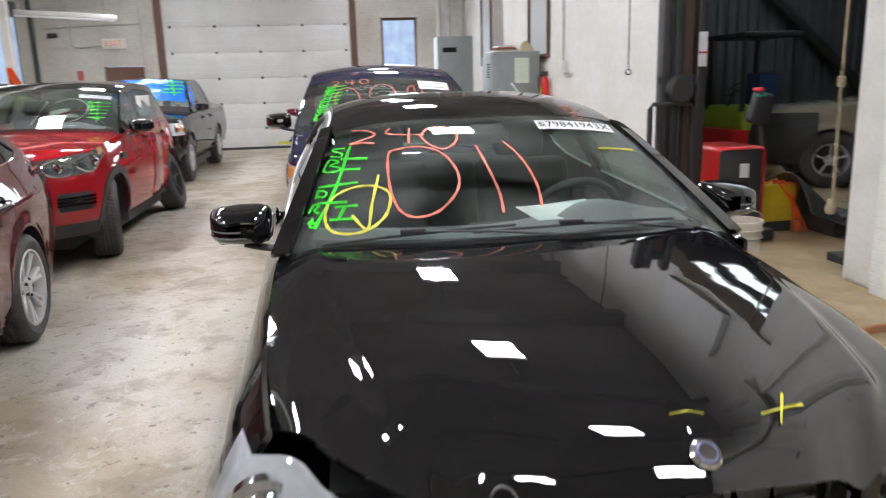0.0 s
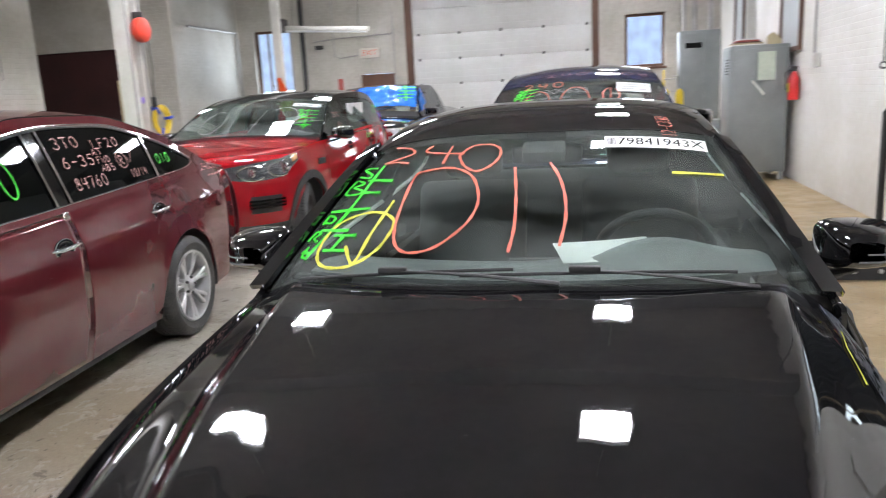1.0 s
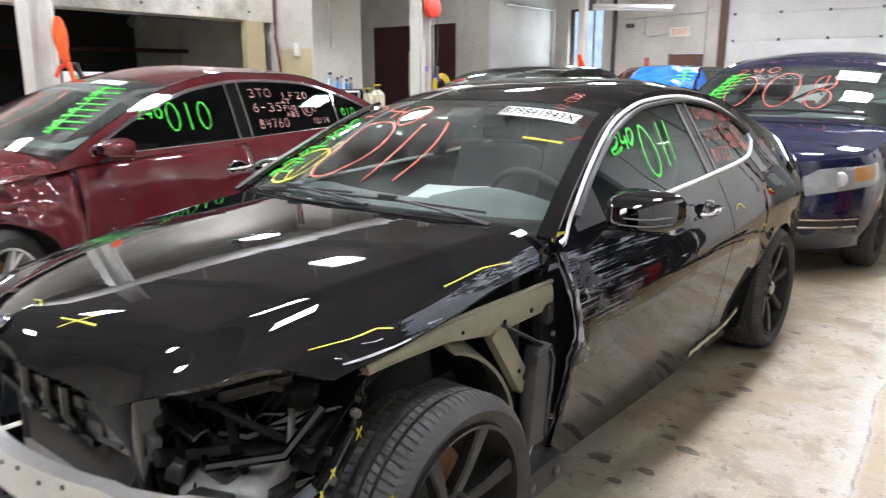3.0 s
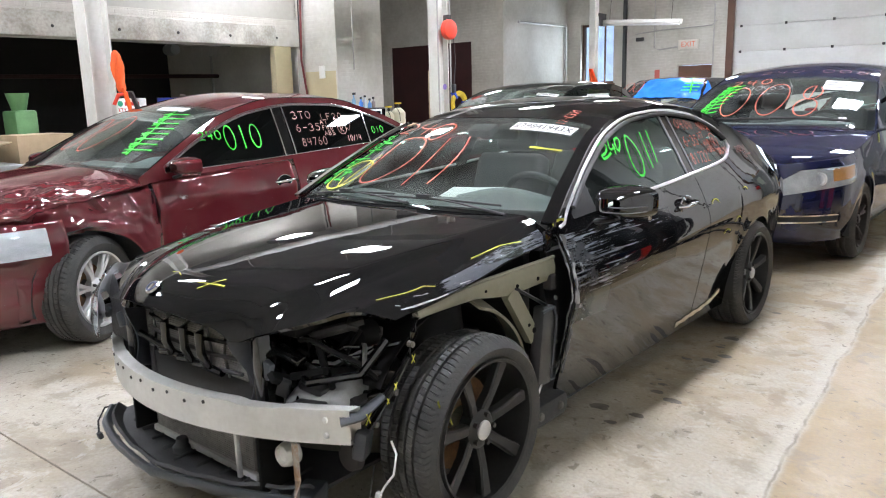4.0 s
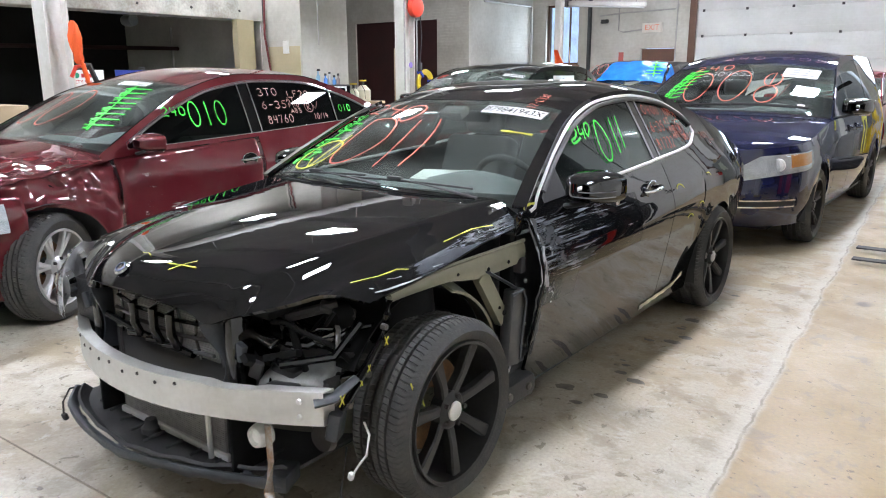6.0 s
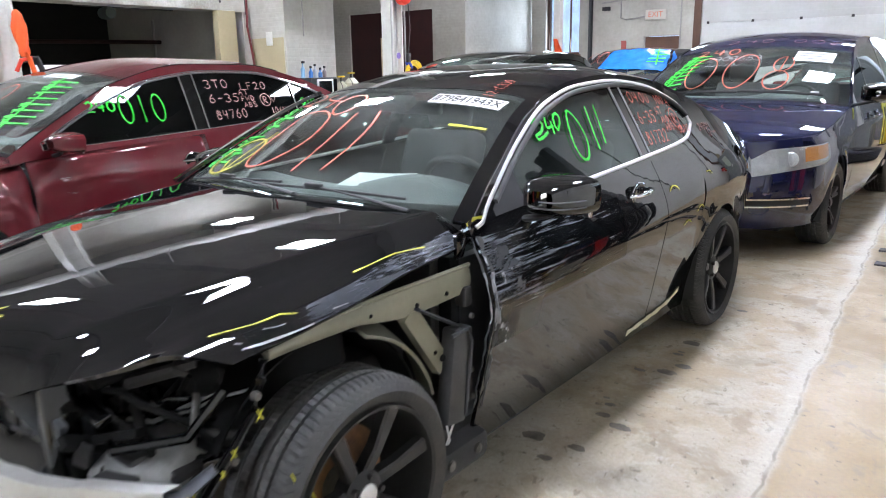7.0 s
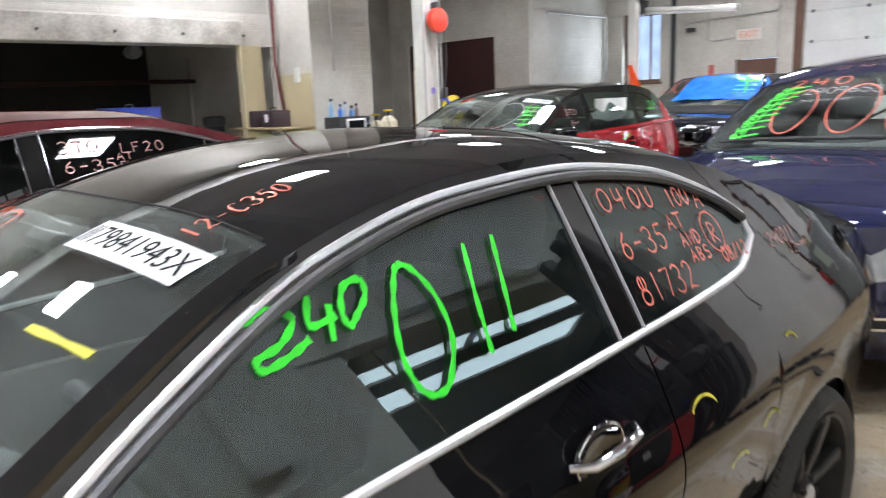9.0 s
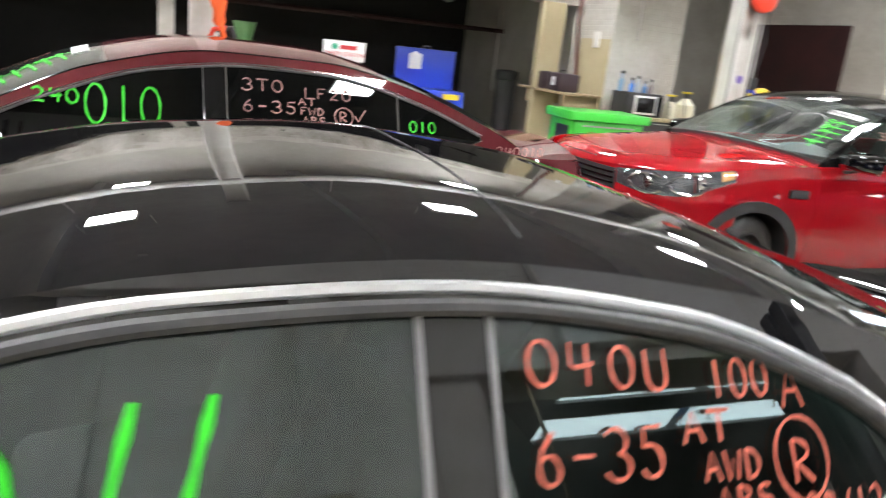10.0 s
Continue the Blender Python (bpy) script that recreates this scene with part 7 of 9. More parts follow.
marking(maroon, [arc(-0.35, 0.8, 0.12, 0.2, 0, 365, 24), arc(-0.05, 0.8, 0.13, 0.22, 0, 365, 24)], 0.011, mscr, ORANGE_PEN, "orange hand-painted figures on the windscreen")
label_on(maroon, mscr, 0.06, 1.12, 0.38, 1.19, "", "lot_sticker", "white printed sticker", bars=True)
film = scuff_film("maroon_scuffs", 5.0, 22.0, 0.76, (0.3, 1.3), (0.45, 0.3, 0.3))
o = part("scuff", sheet(lambda u, v: Vector((MSALOON.x(u, v) + 0.003, u, v)), span(0.62, 1.15, 20), span(0.5, 0.85, 14)), film, maroon, "pale scuffs on the front door")
o.visible_shadow = False

for sg_ in (1, -1):
    for y in (1.665, 1.775, 2.675):
        part("pillar_strip", tubed([(sg_ * (MSALOON.g(y, z) + 0.003), y, z) for z in span(m_lo(y) + 0.005, m_hi(y) - 0.004, 10)], 0.006, seg=6), CHROME, maroon)

# ---- minivan front ----
for s in (1, -1):
    lamp_unit(van, v_surf, 0.58, 1.1, V_LO, V_HI, s, amber=0.36, bowl=LAMPBOWL, at=(0.48,))
strip_on(van, v_surf, "grille", -0.53, 0.53, 0.63, 0.835, TRIM)
for k in range(3):
    strip_on(van, v_surf, "grille_bar", -0.53, 0.53, 0.65 + 0.062 * k, 0.682 + 0.062 * k, CHROME, 0.024, label="chrome grille bar")
strip_on(van, v_surf, "lower_vent", -0.95, 0.95, 0.4, 0.45, TRIM)
for z in (0.395, 0.448):
    strip_on(van, v_surf, "vent_strip", -0.95, 0.95, z, z + 0.012, CHROME, 0.022, label="thin chrome strip")
v_screen, vfl = on_screen(VAN), on_side(VAN, False)
vs_ = lambda u, v: v_screen(u, 0.1 + 1.083 * v)
marking(van, spell("0", -0.55, 0.5, 0.3, 0.42) + spell("0", -0.2, 0.5, 0.33, 0.45) + spell("8", 0.18, 0.5, 0.25, 0.42) + spell("240", -0.56, 0.97, 0.11, 0.1, 0.35), 0.013, vs_, ORANGE_PEN, "orange hand-painted 240 008 on the windscreen")
marking(van, spell("240", -0.35, 1.2, 0.12, 0.08, 0.3) + spell("008", 0.25, 1.2, 0.12, 0.08, 0.3), 0.006, vs_, PINK_PEN, "faint numbers along the roof edge")
vg = [[(-0.5, 1.0), (-0.68, 0.45)]]
for k in range(9):
    v = 0.95 - k * 0.058
    x = -0.515 - (1.0 - v) * 0.32
    vg += [[(x - 0.05, v), (x + 0.13, v + 0.02)]] + spell("SBFAPRBHB"[k], x - 0.07, v - 0.03, 0.06, 0.055)
marking(van, vg, 0.016, vs_, GREEN_PEN, "green hand-painted check list on the windscreen")
marking(van, spell("2909653", -0.42, 0.86, 0.07, 0.07, 0.05) + spell("~~~", -0.4, 0.76, 0.09, 0.06), 0.006, vs_, WHITE_PEN, "white hand-painted scribble on the windscreen")
label_on(van, vs_, 0.36, 0.86, 0.68, 1.02, "", "paper_notice", "white printed notice", bars=True)
label_on(van, vs_, 0.62, 0.45, 0.68, 0.5, "", "small_sticker", "small white sticker", bars=True)
part("wiper", tubed([VAN.up(x / 0.9, 0.575) + Vector((0, -0.02, 0.02)) for x in span(-0.75, 0.05, 10)], 0.014, seg=6), TRIM, van, "black windscreen wiper")
part("wiper", tubed([VAN.up(x / 0.9, 0.585) + Vector((0, -0.02, 0.02)) for x in span(0.05, 0.7, 10)], 0.014, seg=6), TRIM, van, "black windscreen wiper")
marking(van, [[(1.95, 0.62), (1.98, 1.0)], [(2.12, 0.62), (2.16, 1.0)], [(1.9, 0.98), (2.2, 1.02)]], 0.07, vfl, YELLOW_PEN, "yellow paint smears on the sliding door")
marking(van, [[(0.5, 0.95), (0.56, 1.03)]], 0.03, vfl, YELLOW_PEN, "yellow paint smear on the fender")

# ---- red crossover front ----
for s in (1, -1):
    lamp_unit(suv, s_surf, 0.55, 1.3, S_LO, S_HI, s, amber=0.14, bowl=DARKBOWL, ring=True)
    strip_on(suv, s_surf, "side_vent", *sorted((s * 0.76, s * 0.97)), 0.53, 0.68, TRIM, 0.008)
    for k in range(3):
        strip_on(suv, s_surf, "vent_slat", *sorted((s * 0.74, s * 0.98)), 0.575 + 0.03 * k, 0.59 + 0.03 * k, GLOSS, 0.03)
    y0 = 0.0
    part("arch_trim", sheet(lambda t, r: Vector((s * (SUV.x(0.43 * math.cos(t), 0.36 + 0.43 * math.sin(t)) + 0.006), r * math.cos(t), 0.36 + r * math.sin(t))), span(0.0, math.pi, 28), [0.4, 0.44, 0.475]), TRIM, suv, "grey plastic arch trim", thick=0.012)
strip_on(suv, s_surf, "grille", -0.54, 0.54, 0.77, 0.935, TRIM, 0.014)
for k in range(4):
    strip_on(suv, s_surf, "grille_bar", -0.53, 0.53, 0.79 + 0.036 * k, 0.803 + 0.036 * k, GLOSS, 0.03)
strip_on(suv, s_surf, "lower_bumper", -1.25, 1.25, 0.31, 0.425, TRIM, 0.008, 41, "dark grey plastic lower bumper")
part("nose_bars", font_mesh("- - - - - - - - -", 0.09, 0.004), TRIM, suv, "row of dark letters drawn as bars").matrix_local = pose(0, -0.845, 0.985, 30)
ss = on_screen(SUV)
marking(suv, [arc(-0.42, 0.82, 0.14, 0.2, 60, 400, 20), [(0.14, 1.0), (0.1, 0.62)], arc(0.36, 0.85, 0.18, 0.2, 140, -60, 14) + [(0.3, 0.6), (0.5, 0.61)]], 0.008, ss, WHITE_PEN, "pale hand-painted numbers on the windscreen")
sg = [[(0.6, 1.04), (0.66, 0.68)]]
for k in range(5):
    v = 1.0 - k * 0.065
    sg += [[(0.56, v), (0.72, v + 0.01)]] + spell("SBPXH"[k], 0.5 + 0.03 * k, v - 0.03, 0.06, 0.05)
marking(suv, sg, 0.012, ss, GREEN_PEN, "green hand-painted check list on the windscreen")
label_on(suv, ss, 0.4, 1.08, 0.7, 1.14, "80669823", "lot_sticker", "white printed sticker")
ssd = on_side(SUV)
marking(suv, spell("~~", 2.7, 1.28, 0.09, 0.06) + spell("010", 2.75, 1.34, 0.05, 0.05) + spell("210", 2.0, 1.02, 0.05, 0.05), 0.01, ssd, GREEN_PEN, "green hand-painted marks on the rear glass")
marking(suv, spell("3TO", 1.15, 1.3, 0.05, 0.05) + spell("6~", 1.2, 1.2, 0.05, 0.05), 0.007, ssd, PINK_PEN, "pink hand-painted notes on the door glass")
dent(child(suv, "door", 1), (0.95, 2.3, 0.75), 0.5, 0.1, 5.0)
dent(child(suv, "quarter_panel", 0), (0.95, 2.6, 0.8), 0.5, 0.1, 9.0)
part("fender_vent", boxed(0.945, 0.96, 0.28, 0.46, 0.86, 0.92, 0.006), TRIM, suv)
part("airbag", sheet(lambda u, v: Vector((SUV.g(1.7 + 0.55 * u, 1.25) - 0.06 + 0.02 * math.sin(u * 9), 1.7 + 0.55 * u, 1.44 - 0.24 * v * (1 - 0.4 * abs(u - 0.5)))), span(0, 1, 16), span(0, 1, 8)), PAPER, suv, "deployed white side airbag", thick=0.01)

# ---- pickup: tarp, lamps, grille ----
for s in (1, -1):
    lamp_unit(truck, t_surf, 0.6, 1.12, lambda q: 0.8, lambda q: 0.99, s, amber=0.32)
strip_on(truck, t_surf, "grille", -0.55, 0.55, 0.72, 0.98, TRIM, 0.01)
for k in range(3):
    strip_on(truck, t_surf, "grille_bar", -0.52, 0.52, 0.76 + 0.07 * k, 0.785 + 0.07 * k, GLOSS, 0.03)
strip_on(truck, t_surf, "bumper_bar", -1.1, 1.1, 0.5, 0.7, GLOSS, 0.05, 31, "dark glossy bumper")
TARP = material("blue_tarp", (0.01, 0.13, 0.62), 0.25, second=(0.02, 0.2, 0.75), scale=6, bump=0.6, bump_scale=14)
def tarp_fn(u, v):
    p = TRUCK.up(-0.55 + 1.5 * u if u < 1 else 0.95, 0.62 + 0.62 * v)
    n = Vector((noise.noise(p * 6), noise.noise(p * 5 + Vector((4, 0, 0))), noise.noise(p * 7 + Vector((0, 7, 0)))))
    return p + Vector((0, -0.02, 0.03)) + n * 0.022
tagged(part("blue_tarp", sheet(lambda u, v: Matrix(truck.matrix_world) @ tarp_fn(u, v), span(0, 1, 40), span(0, 1, 26)), TARP, None, "", smooth=25, thick=0.002), "crinkled bright blue tarp taped over the windscreen", "tarp")
def flap_fn(u, v):
    y = 0.65 + 0.55 * u
    z = TRUCK.rail(y) + 0.03 - 0.3 * v * (0.4 + 0.6 * u)
    p = Vector((TRUCK.g(y, z) + 0.02, y, z))
    n = Vector((noise.noise(p * 6), noise.noise(p * 5 + Vector((4, 0, 0))), 0))
    return p + n * 0.02
tagged(part("blue_tarp", sheet(lambda u, v: Matrix(truck.matrix_world) @ flap_fn(u, v), span(0, 1, 16), span(0, 1, 10)), TARP, None, "", smooth=25, thick=0.002), "loose flap of blue tarp over the pickup door", "tarp")
ts = on_screen(TRUCK)
tg = [[(0.5, 1.15), (0.62, 0.72)]]
for k in range(4):
    tg += [[(0.42, 1.06 - 0.09 * k), (0.72, 1.08 - 0.09 * k)]]
marking(truck, tg, 0.03, ts, GREEN_PEN, "green hand-painted check list over the tarp", 0.07)
marking(truck, [arc(-0.72, 0.95, 0.1, 0.15, 0, 365, 20), arc(-0.5, 0.95, 0.09, 0.15, 0, 365, 20)], 0.012, ts, ORANGE_PEN, "orange hand-painted numbers on the windscreen", 0.05)

# ---- red sedan behind the minivan ----
wine = thing("red_sedan", "dark red sedan parked behind the minivan", "car", pose(-0.3, 11.7, 0))
saloon(MSALOON, wine, WINE, [(0.6, 1.66, m_lo, m_hi), (1.78, 2.66, m_lo, m_hi), (2.69, 3.19, m_lo, m_hi)], [0.48, 1.72, 2.68], SIDE, (0.66, 0.98), [(1.58, 0.84), (2.52, 0.88)])
fascia(wine, MSALOON, WINE, lambda q: 0.74 + 0.05 * min(1, abs(q)))
# ---- sand coloured suv in the side bay ----
sand = thing("sand_suv", "sand coloured suv parked in the dim side bay", "suv", pose(6.2, 7.76, 0, 0, 0, -118))
saloon(SUV, sand, GOLD, [(0.74, 1.5, s_lo, s_hi), (1.58, 2.4, s_lo, s_hi), (2.46, 3.12, s_lo, s_hi)], [0.55, 1.54, 2.43], TINT, (0.8, 1.08), [(1.35, 0.98), (2.2, 1.0)], wheel_r=0.36, rim_r=0.22, tyre_w=0.235, chrome=None, spokes=5, double=False)
fascia(sand, SUV, TRIM, lambda q: 0.92 + 0.05 * min(1, abs(q)))

# ---- fittings of the end wall ----
def window_unit(name, x0, x1, z0, z1, bars, label):
    w = tagged(part(name, boxed(x0, x1, YF + 0.16, YF + 0.17, z0, z1), SKYPANE, None, "", 0), label, kind="structure")
    f = 0.06
    for (a, b_, c, d) in ((x0, x0 + f, z0, z1), (x1 - f, x1, z0, z1), (x0 + f, x1 - f, z0, z0 + f), (x0 + f, x1 - f, z1 - f, z1)):
        part("window_frame", boxed(a, b_, YF + 0.1, YF + 0.2, c, d, 0.006), BROWN, w)
    for k in range(bars):
        xx = x0 + (x1 - x0) * (k + 1) / (bars + 1)
        part("glazing_bar", boxed(xx - 0.012, xx + 0.012, YF + 0.12, YF + 0.19, z0 + f, z1 - f), BROWN, w)
    part("window_sill", boxed(x0 - 0.05, x1 + 0.05, YF - 0.05, YF + 0.15, z0 - 0.06, z0 - 0.001, 0.01), BROWN, w)
    w.visible_shadow = False
    return w


window_unit("window_1", 0.79, 1.71, 1.9, 3.14, 0, "tall daylight window with a brown frame")
window_unit("window_2", -8.8, -7.75, 1.72, 3.37, 2, "barred daylight window in the corner")
OUT = material("outside_haze", (0.62, 0.75, 0.95), 0.9, emit=1.0)
structure("backdrop", boxed(-14, 8, 26, 26.1, -2, 9), OUT, "pale bright daylight outside the windows")
structure("ground", boxed(-16, 12, 18, 27, -0.3, -0.1), material("outside_ground", (0.25, 0.25, 0.24), 0.9), "grey ground outside")
hw = part("hinge", boxed(-0.03, 0.03, 0, 0.02, -0.03, 0.03, 0.004), RIM_STEEL)
hw.parent = bpy.data.objects["door_1"]
hw.matrix_local = pose(-4.3, YF + 0.04, 0.52)
for k in range(5):
    for j in range(5):
        if (k, j) != (0, 0):
            o = new("hinge", hw.data)
            o.parent = hw.parent
            o.matrix_local = pose(-4.3 + j * 1.05, YF + 0.04, 0.52 + k * 0.62)
part("bottom_seal", boxed(-4.45, 0.02, YF + 0.03, YF + 0.058, 0.0, 0.06), TRIM, hw.parent)
part("warning_sticker", boxed(-1.95, -1.6, YF + 0.05, YF + 0.058, 0.1, 0.17), YELLOW_PEN, hw.parent)
ex = thing("exit_sign", "small lit exit sign box on the wall", "exit sign", pose(-5.6, YF - 0.06, 2.64))
part("sign_box", boxed(-0.27, 0.27, 0, 0.06, -0.12, 0.12, 0.01), material("sign_white", (0.72, 0.67, 0.6), 0.4, second=(0.62, 0.57, 0.5), scale=6), ex)
bmx = font_mesh("EXIT", 0.19, 0.002)
o = part("sign_letters", bmx, material("exit_red", (0.75, 0.2, 0.12), 0.5), ex)
o.matrix_local = pose(0, -0.003, 0, 90)
part("emergency_lamp", boxed(-0.1, 0.1, -0.05, 0.05, -0.05, 0.05, 0.012), TRIM, thing("wall_box", "small black box on the wall", "wall box", pose(-6.95, YF - 0.06, 2.85)))
CONDUIT = material("conduit_metal", (0.45, 0.44, 0.42), 0.45, metal=0.5, second=(0.36, 0.35, 0.33), scale=6)


def conduit(label, *pts, r=0.018, mat=CONDUIT):
    return tagged(part("conduit", tubed(pts, r, seg=8), mat, None, "", 40), label, "conduit")


conduit("grey metal conduit along the end wall", (-7.1, YF - 0.03, 3.0), (-6.4, YF - 0.03, 3.05), (-5.0, YF - 0.03, 3.08), (-4.9, YF - 0.03, 3.2))
conduit("grey conduit down to the sign", (-6.55, YF - 0.03, 4.0), (-6.55, YF - 0.03, 2.6), (-6.4, YF - 0.03, 2.55), (-5.9, YF - 0.03, 2.6))
conduit("grey conduit beside the exit door", (-4.95, YF - 0.03, 3.6), (-4.95, YF - 0.03, 1.5))
conduit("black drain pipe in the corner", (-7.4, YF - 0.05, 4.6), (-7.4, YF - 0.05, 0.3), r=0.06, mat=TRIM)
conduit("pipe along the corner wall", (-9.18, 14.9, 3.35), (-9.18, 17.3, 3.35), (-9.18, 17.35, 1.2), r=0.035)
fe = thing("fire_alarm_plate", "red notice plate on the end wall", "notice", pose(-6.45, YF - 0.012, 1.85))
part("plate", boxed(-0.07, 0.07, 0, 0.01, -0.18, 0.18), material("faded_red", (0.5, 0.12, 0.1), 0.6), fe)
structure("post_north", boxed(-7.12, -6.94, 14.95, 15.13, 0, CEIL, 0.02), STEELPAINT, "white painted post")
tl = thing("tube_lamp", "white fluorescent batten lamp, unlit", "lamp", pose(-6.0, 15.4, 3.12, 0, 4, 0))
part("batten", boxed(-1.05, 1.05, -0.07, 0.07, -0.05, 0.05, 0.012), STEELPAINT, tl)
for s in (-0.04, 0.04):
    part("lamp_tube", tubed([(-1.0, s, -0.07), (1.0, s, -0.07)], 0.018, seg=10), STICKER, tl)
part("bracket_arm", boxed(-1.1, -0.95, -0.32, 0.1, -0.1, 0.2, 0.01), RIM_STEEL, tl)
for x in (-0.8, 0.8):
    part("rod", tubed([(x, 0, 0.04), (x, 0, 1.85)], 0.006, seg=6), RIM_STEEL, tl)
flag = thing("safety_vest", "orange and yellow safety vest hanging on a post", "vest", pose(-6.85, 14.9, 1.3))
HIVIS = material("orange_fabric", (0.9, 0.13, 0.02), 0.7, second=(0.75, 0.1, 0.02), scale=9, bump=0.3, bump_scale=30)
LIME = material("lime_fabric", (0.55, 0.75, 0.05), 0.7, second=(0.45, 0.65, 0.05), scale=9)
part("cloth", sheet(lambda u, v: Vector((-0.22 + 0.44 * u * (1 - 0.75 * v), 0.05 * math.sin(u * 9 + v * 3), 0.1 + 0.65 * v)), span(0, 1, 18), span(0, 1, 12)), HIVIS, flag, thick=0.006)
part("lime_band", sheet(lambda u, v: Vector((-0.17 + 0.3 * u, -0.06 + 0.05 * math.sin(u * 9), 0.0 + 0.3 * v)), span(0, 1, 12), span(0, 1, 6)), LIME, flag, thick=0.006)

# ---- right wall: cabinets, panel, bollards, ladder, extinguisher ----
cab = thing("storage_cabinet", "grey steel cabinet with papers piled on top", "cabinet", pose(2.35, 10.7, 0))
part("body", boxed(-0.28, 0.5, -0.4, 0.4, 0.12, 1.95, 0.012), GREYCAB, cab)
part("cabinet_door", boxed(-0.3, -0.282, -0.37, 0.37, 0.16, 1.9, 0.006), GREYCAB, cab)
part("front_door", boxed(-0.24, 0.46, -0.42, -0.402, 0.16, 1.9, 0.006), GREYCAB, cab)
for k in range(6):
    part("vent_slot", boxed(-0.304, -0.3, -0.24, -0.02, 1.55 + 0.04 * k, 1.57 + 0.04 * k), INK_AND_SHADE, cab)
part("handle", tubed([(0.0, -0.44, 1.45), (0.12, -0.47, 1.3), (0.16, -0.45, 1.25)], 0.016, seg=8), PAPER, cab)
for x in (-0.25, 0.45):
    for y in (-0.36, 0.36):
        part("leg", boxed(x - 0.03, x + 0.03, y - 0.03, y + 0.03, 0, 0.121, 0.006), GREYCAB, cab)
pile = thing("paper_pile", "untidy pile of papers and cloths on the cabinet", "papers", pose(2.35, 10.7, 1.951))
for k in range(5):
    part("folder", boxed(-0.25 + 0.02 * k, 0.2 - 0.03 * k, -0.3, 0.25 - 0.04 * k, 0.02 * k, 0.02 * k + 0.018, 0.004), (PAPER, BUFF, BROWN, material("red_folder", (0.35, 0.05, 0.04), 0.6), PAPER)[k], pile)
part("rag", sheet(lambda u, v: Vector((0.2 + 0.2 * u, -0.34 - 0.07 * v * v, 0.1 + 0.06 * math.sin(u * 4) - 0.5 * v * v)), span(0, 1, 12), span(0, 1, 12)), BUFF, pile, thick=0.01)
tagged(part("notice_sheet", boxed(2.42, 2.66, 10.262, 10.27, 1.45, 1.85), material("green_white_paper", (0.6, 0.66, 0.56), 0.8, second=(0.5, 0.58, 0.48), scale=20), None, "", 0), "pale green printed sheet taped to the cabinet", "notice")
pan = thing("electric_panel", "grey electric switch panel with conduits above", "electric panel", pose(1.98, 14.4, 0))
part("body", boxed(-0.25, 0.5, -0.25, 0.3, 0.75, 2.45, 0.012), GREYCAB, pan)
part("door", boxed(-0.2, 0.2, -0.275, -0.252, 0.85, 2.4, 0.008), GREYCAB, pan)
part("label_strip", boxed(-0.15, 0.15, -0.28, -0.276, 2.12, 2.22), INK_AND_SHADE, pan)
part("lever", tubed([(-0.26, -0.1, 1.6), (-0.36, -0.16, 1.62)], 0.015, seg=8), CONDUIT, pan)
part("stand", boxed(-0.2, 0.45, -0.2, 0.28, 0, 0.751), GREYCAB, pan)
for x in (-0.15, 0.05, 0.35):
    part("riser", tubed([(x, 0.1, 2.45), (x, 0.1, 4.8)], 0.05, seg=12), CONDUIT, pan)
tf = thing("transformer_box", "low grey transformer box on the floor", "electric box", pose(2.1, 12.4, 0))
part("body", boxed(-0.3, 0.3, -0.3, 0.3, 0.05, 0.82, 0.015), GREYCAB, tf)
part("plinth", boxed(-0.28, 0.28, -0.28, 0.28, 0, 0.051), TRIM, tf)
for k in range(4):
    part("fin", boxed(-0.2 + 0.11 * k, -0.15 + 0.11 * k, -0.315, -0.301, 0.15, 0.72), GREYCAB, tf)
YELLOWPAINT = material("yellow_post_paint", (0.75, 0.55, 0.02), 0.45, second=(0.6, 0.42, 0.03), scale=6)
boll = thing("bollard", "yellow painted steel safety bollard", "bollard", pose(1.25, 13.0, 0), "yellow bollards")
part("post", lathe(bmesh.new(), [(0.0, 1.38), (0.04, 1.36), (0.065, 1.3), (0.07, 1.25), (0.07, 0.0)], 20, "z"), YELLOWPAINT, boll)
part("base_ring", lathe(bmesh.new(), [(0.071, 0.03), (0.11, 0.02), (0.11, 0.0)], 20, "z"), RIM_STEEL, boll)
copy_thing(boll, pose(1.4, 13.3, 0))
copy_thing(boll, pose(1.6, 12.8, 0))
lad = thing("step_ladder", "folded ladder with yellow rails by the wall", "ladder", pose(1.72, 15.3, 0))
for x in (-0.2, 0.2):
    part("rail", boxed(x - 0.02, x + 0.02, -0.02, 0.02, 0, 1.75, 0.005), YELLOWPAINT, lad)
for k in range(6):
    part("step", boxed(-0.2, 0.2, -0.05, 0.05, 0.25 + 0.26 * k, 0.28 + 0.26 * k, 0.005), CONDUIT, lad)
fx = thing("fire_extinguisher", "red fire extinguisher hanging on the wall", "fire extinguisher", pose(2.85, 10.0, 1.15))
REDPAINT = material("red_enamel", (0.6, 0.02, 0.02), 0.3, coat=0.4)
part("bottle", lathe(bmesh.new(), [(0.0, 0.0), (0.07, 0.01), (0.075, 0.03), (0.075, 0.3), (0.05, 0.37), (0.025, 0.4), (0.0, 0.4)], 20, "z"), REDPAINT, fx)
part("valve", boxed(-0.06, 0.05, -0.02, 0.02, 0.4, 0.47, 0.008), TRIM, fx)
part("hose", tubed([(-0.04, 0, 0.44), (-0.11, 0, 0.38), (-0.1, -0.03, 0.15)], 0.012, seg=8), TRIM, fx)
part("label", boxed(-0.078, -0.07, -0.04, 0.04, 0.12, 0.24), YELLOW_PEN, fx)
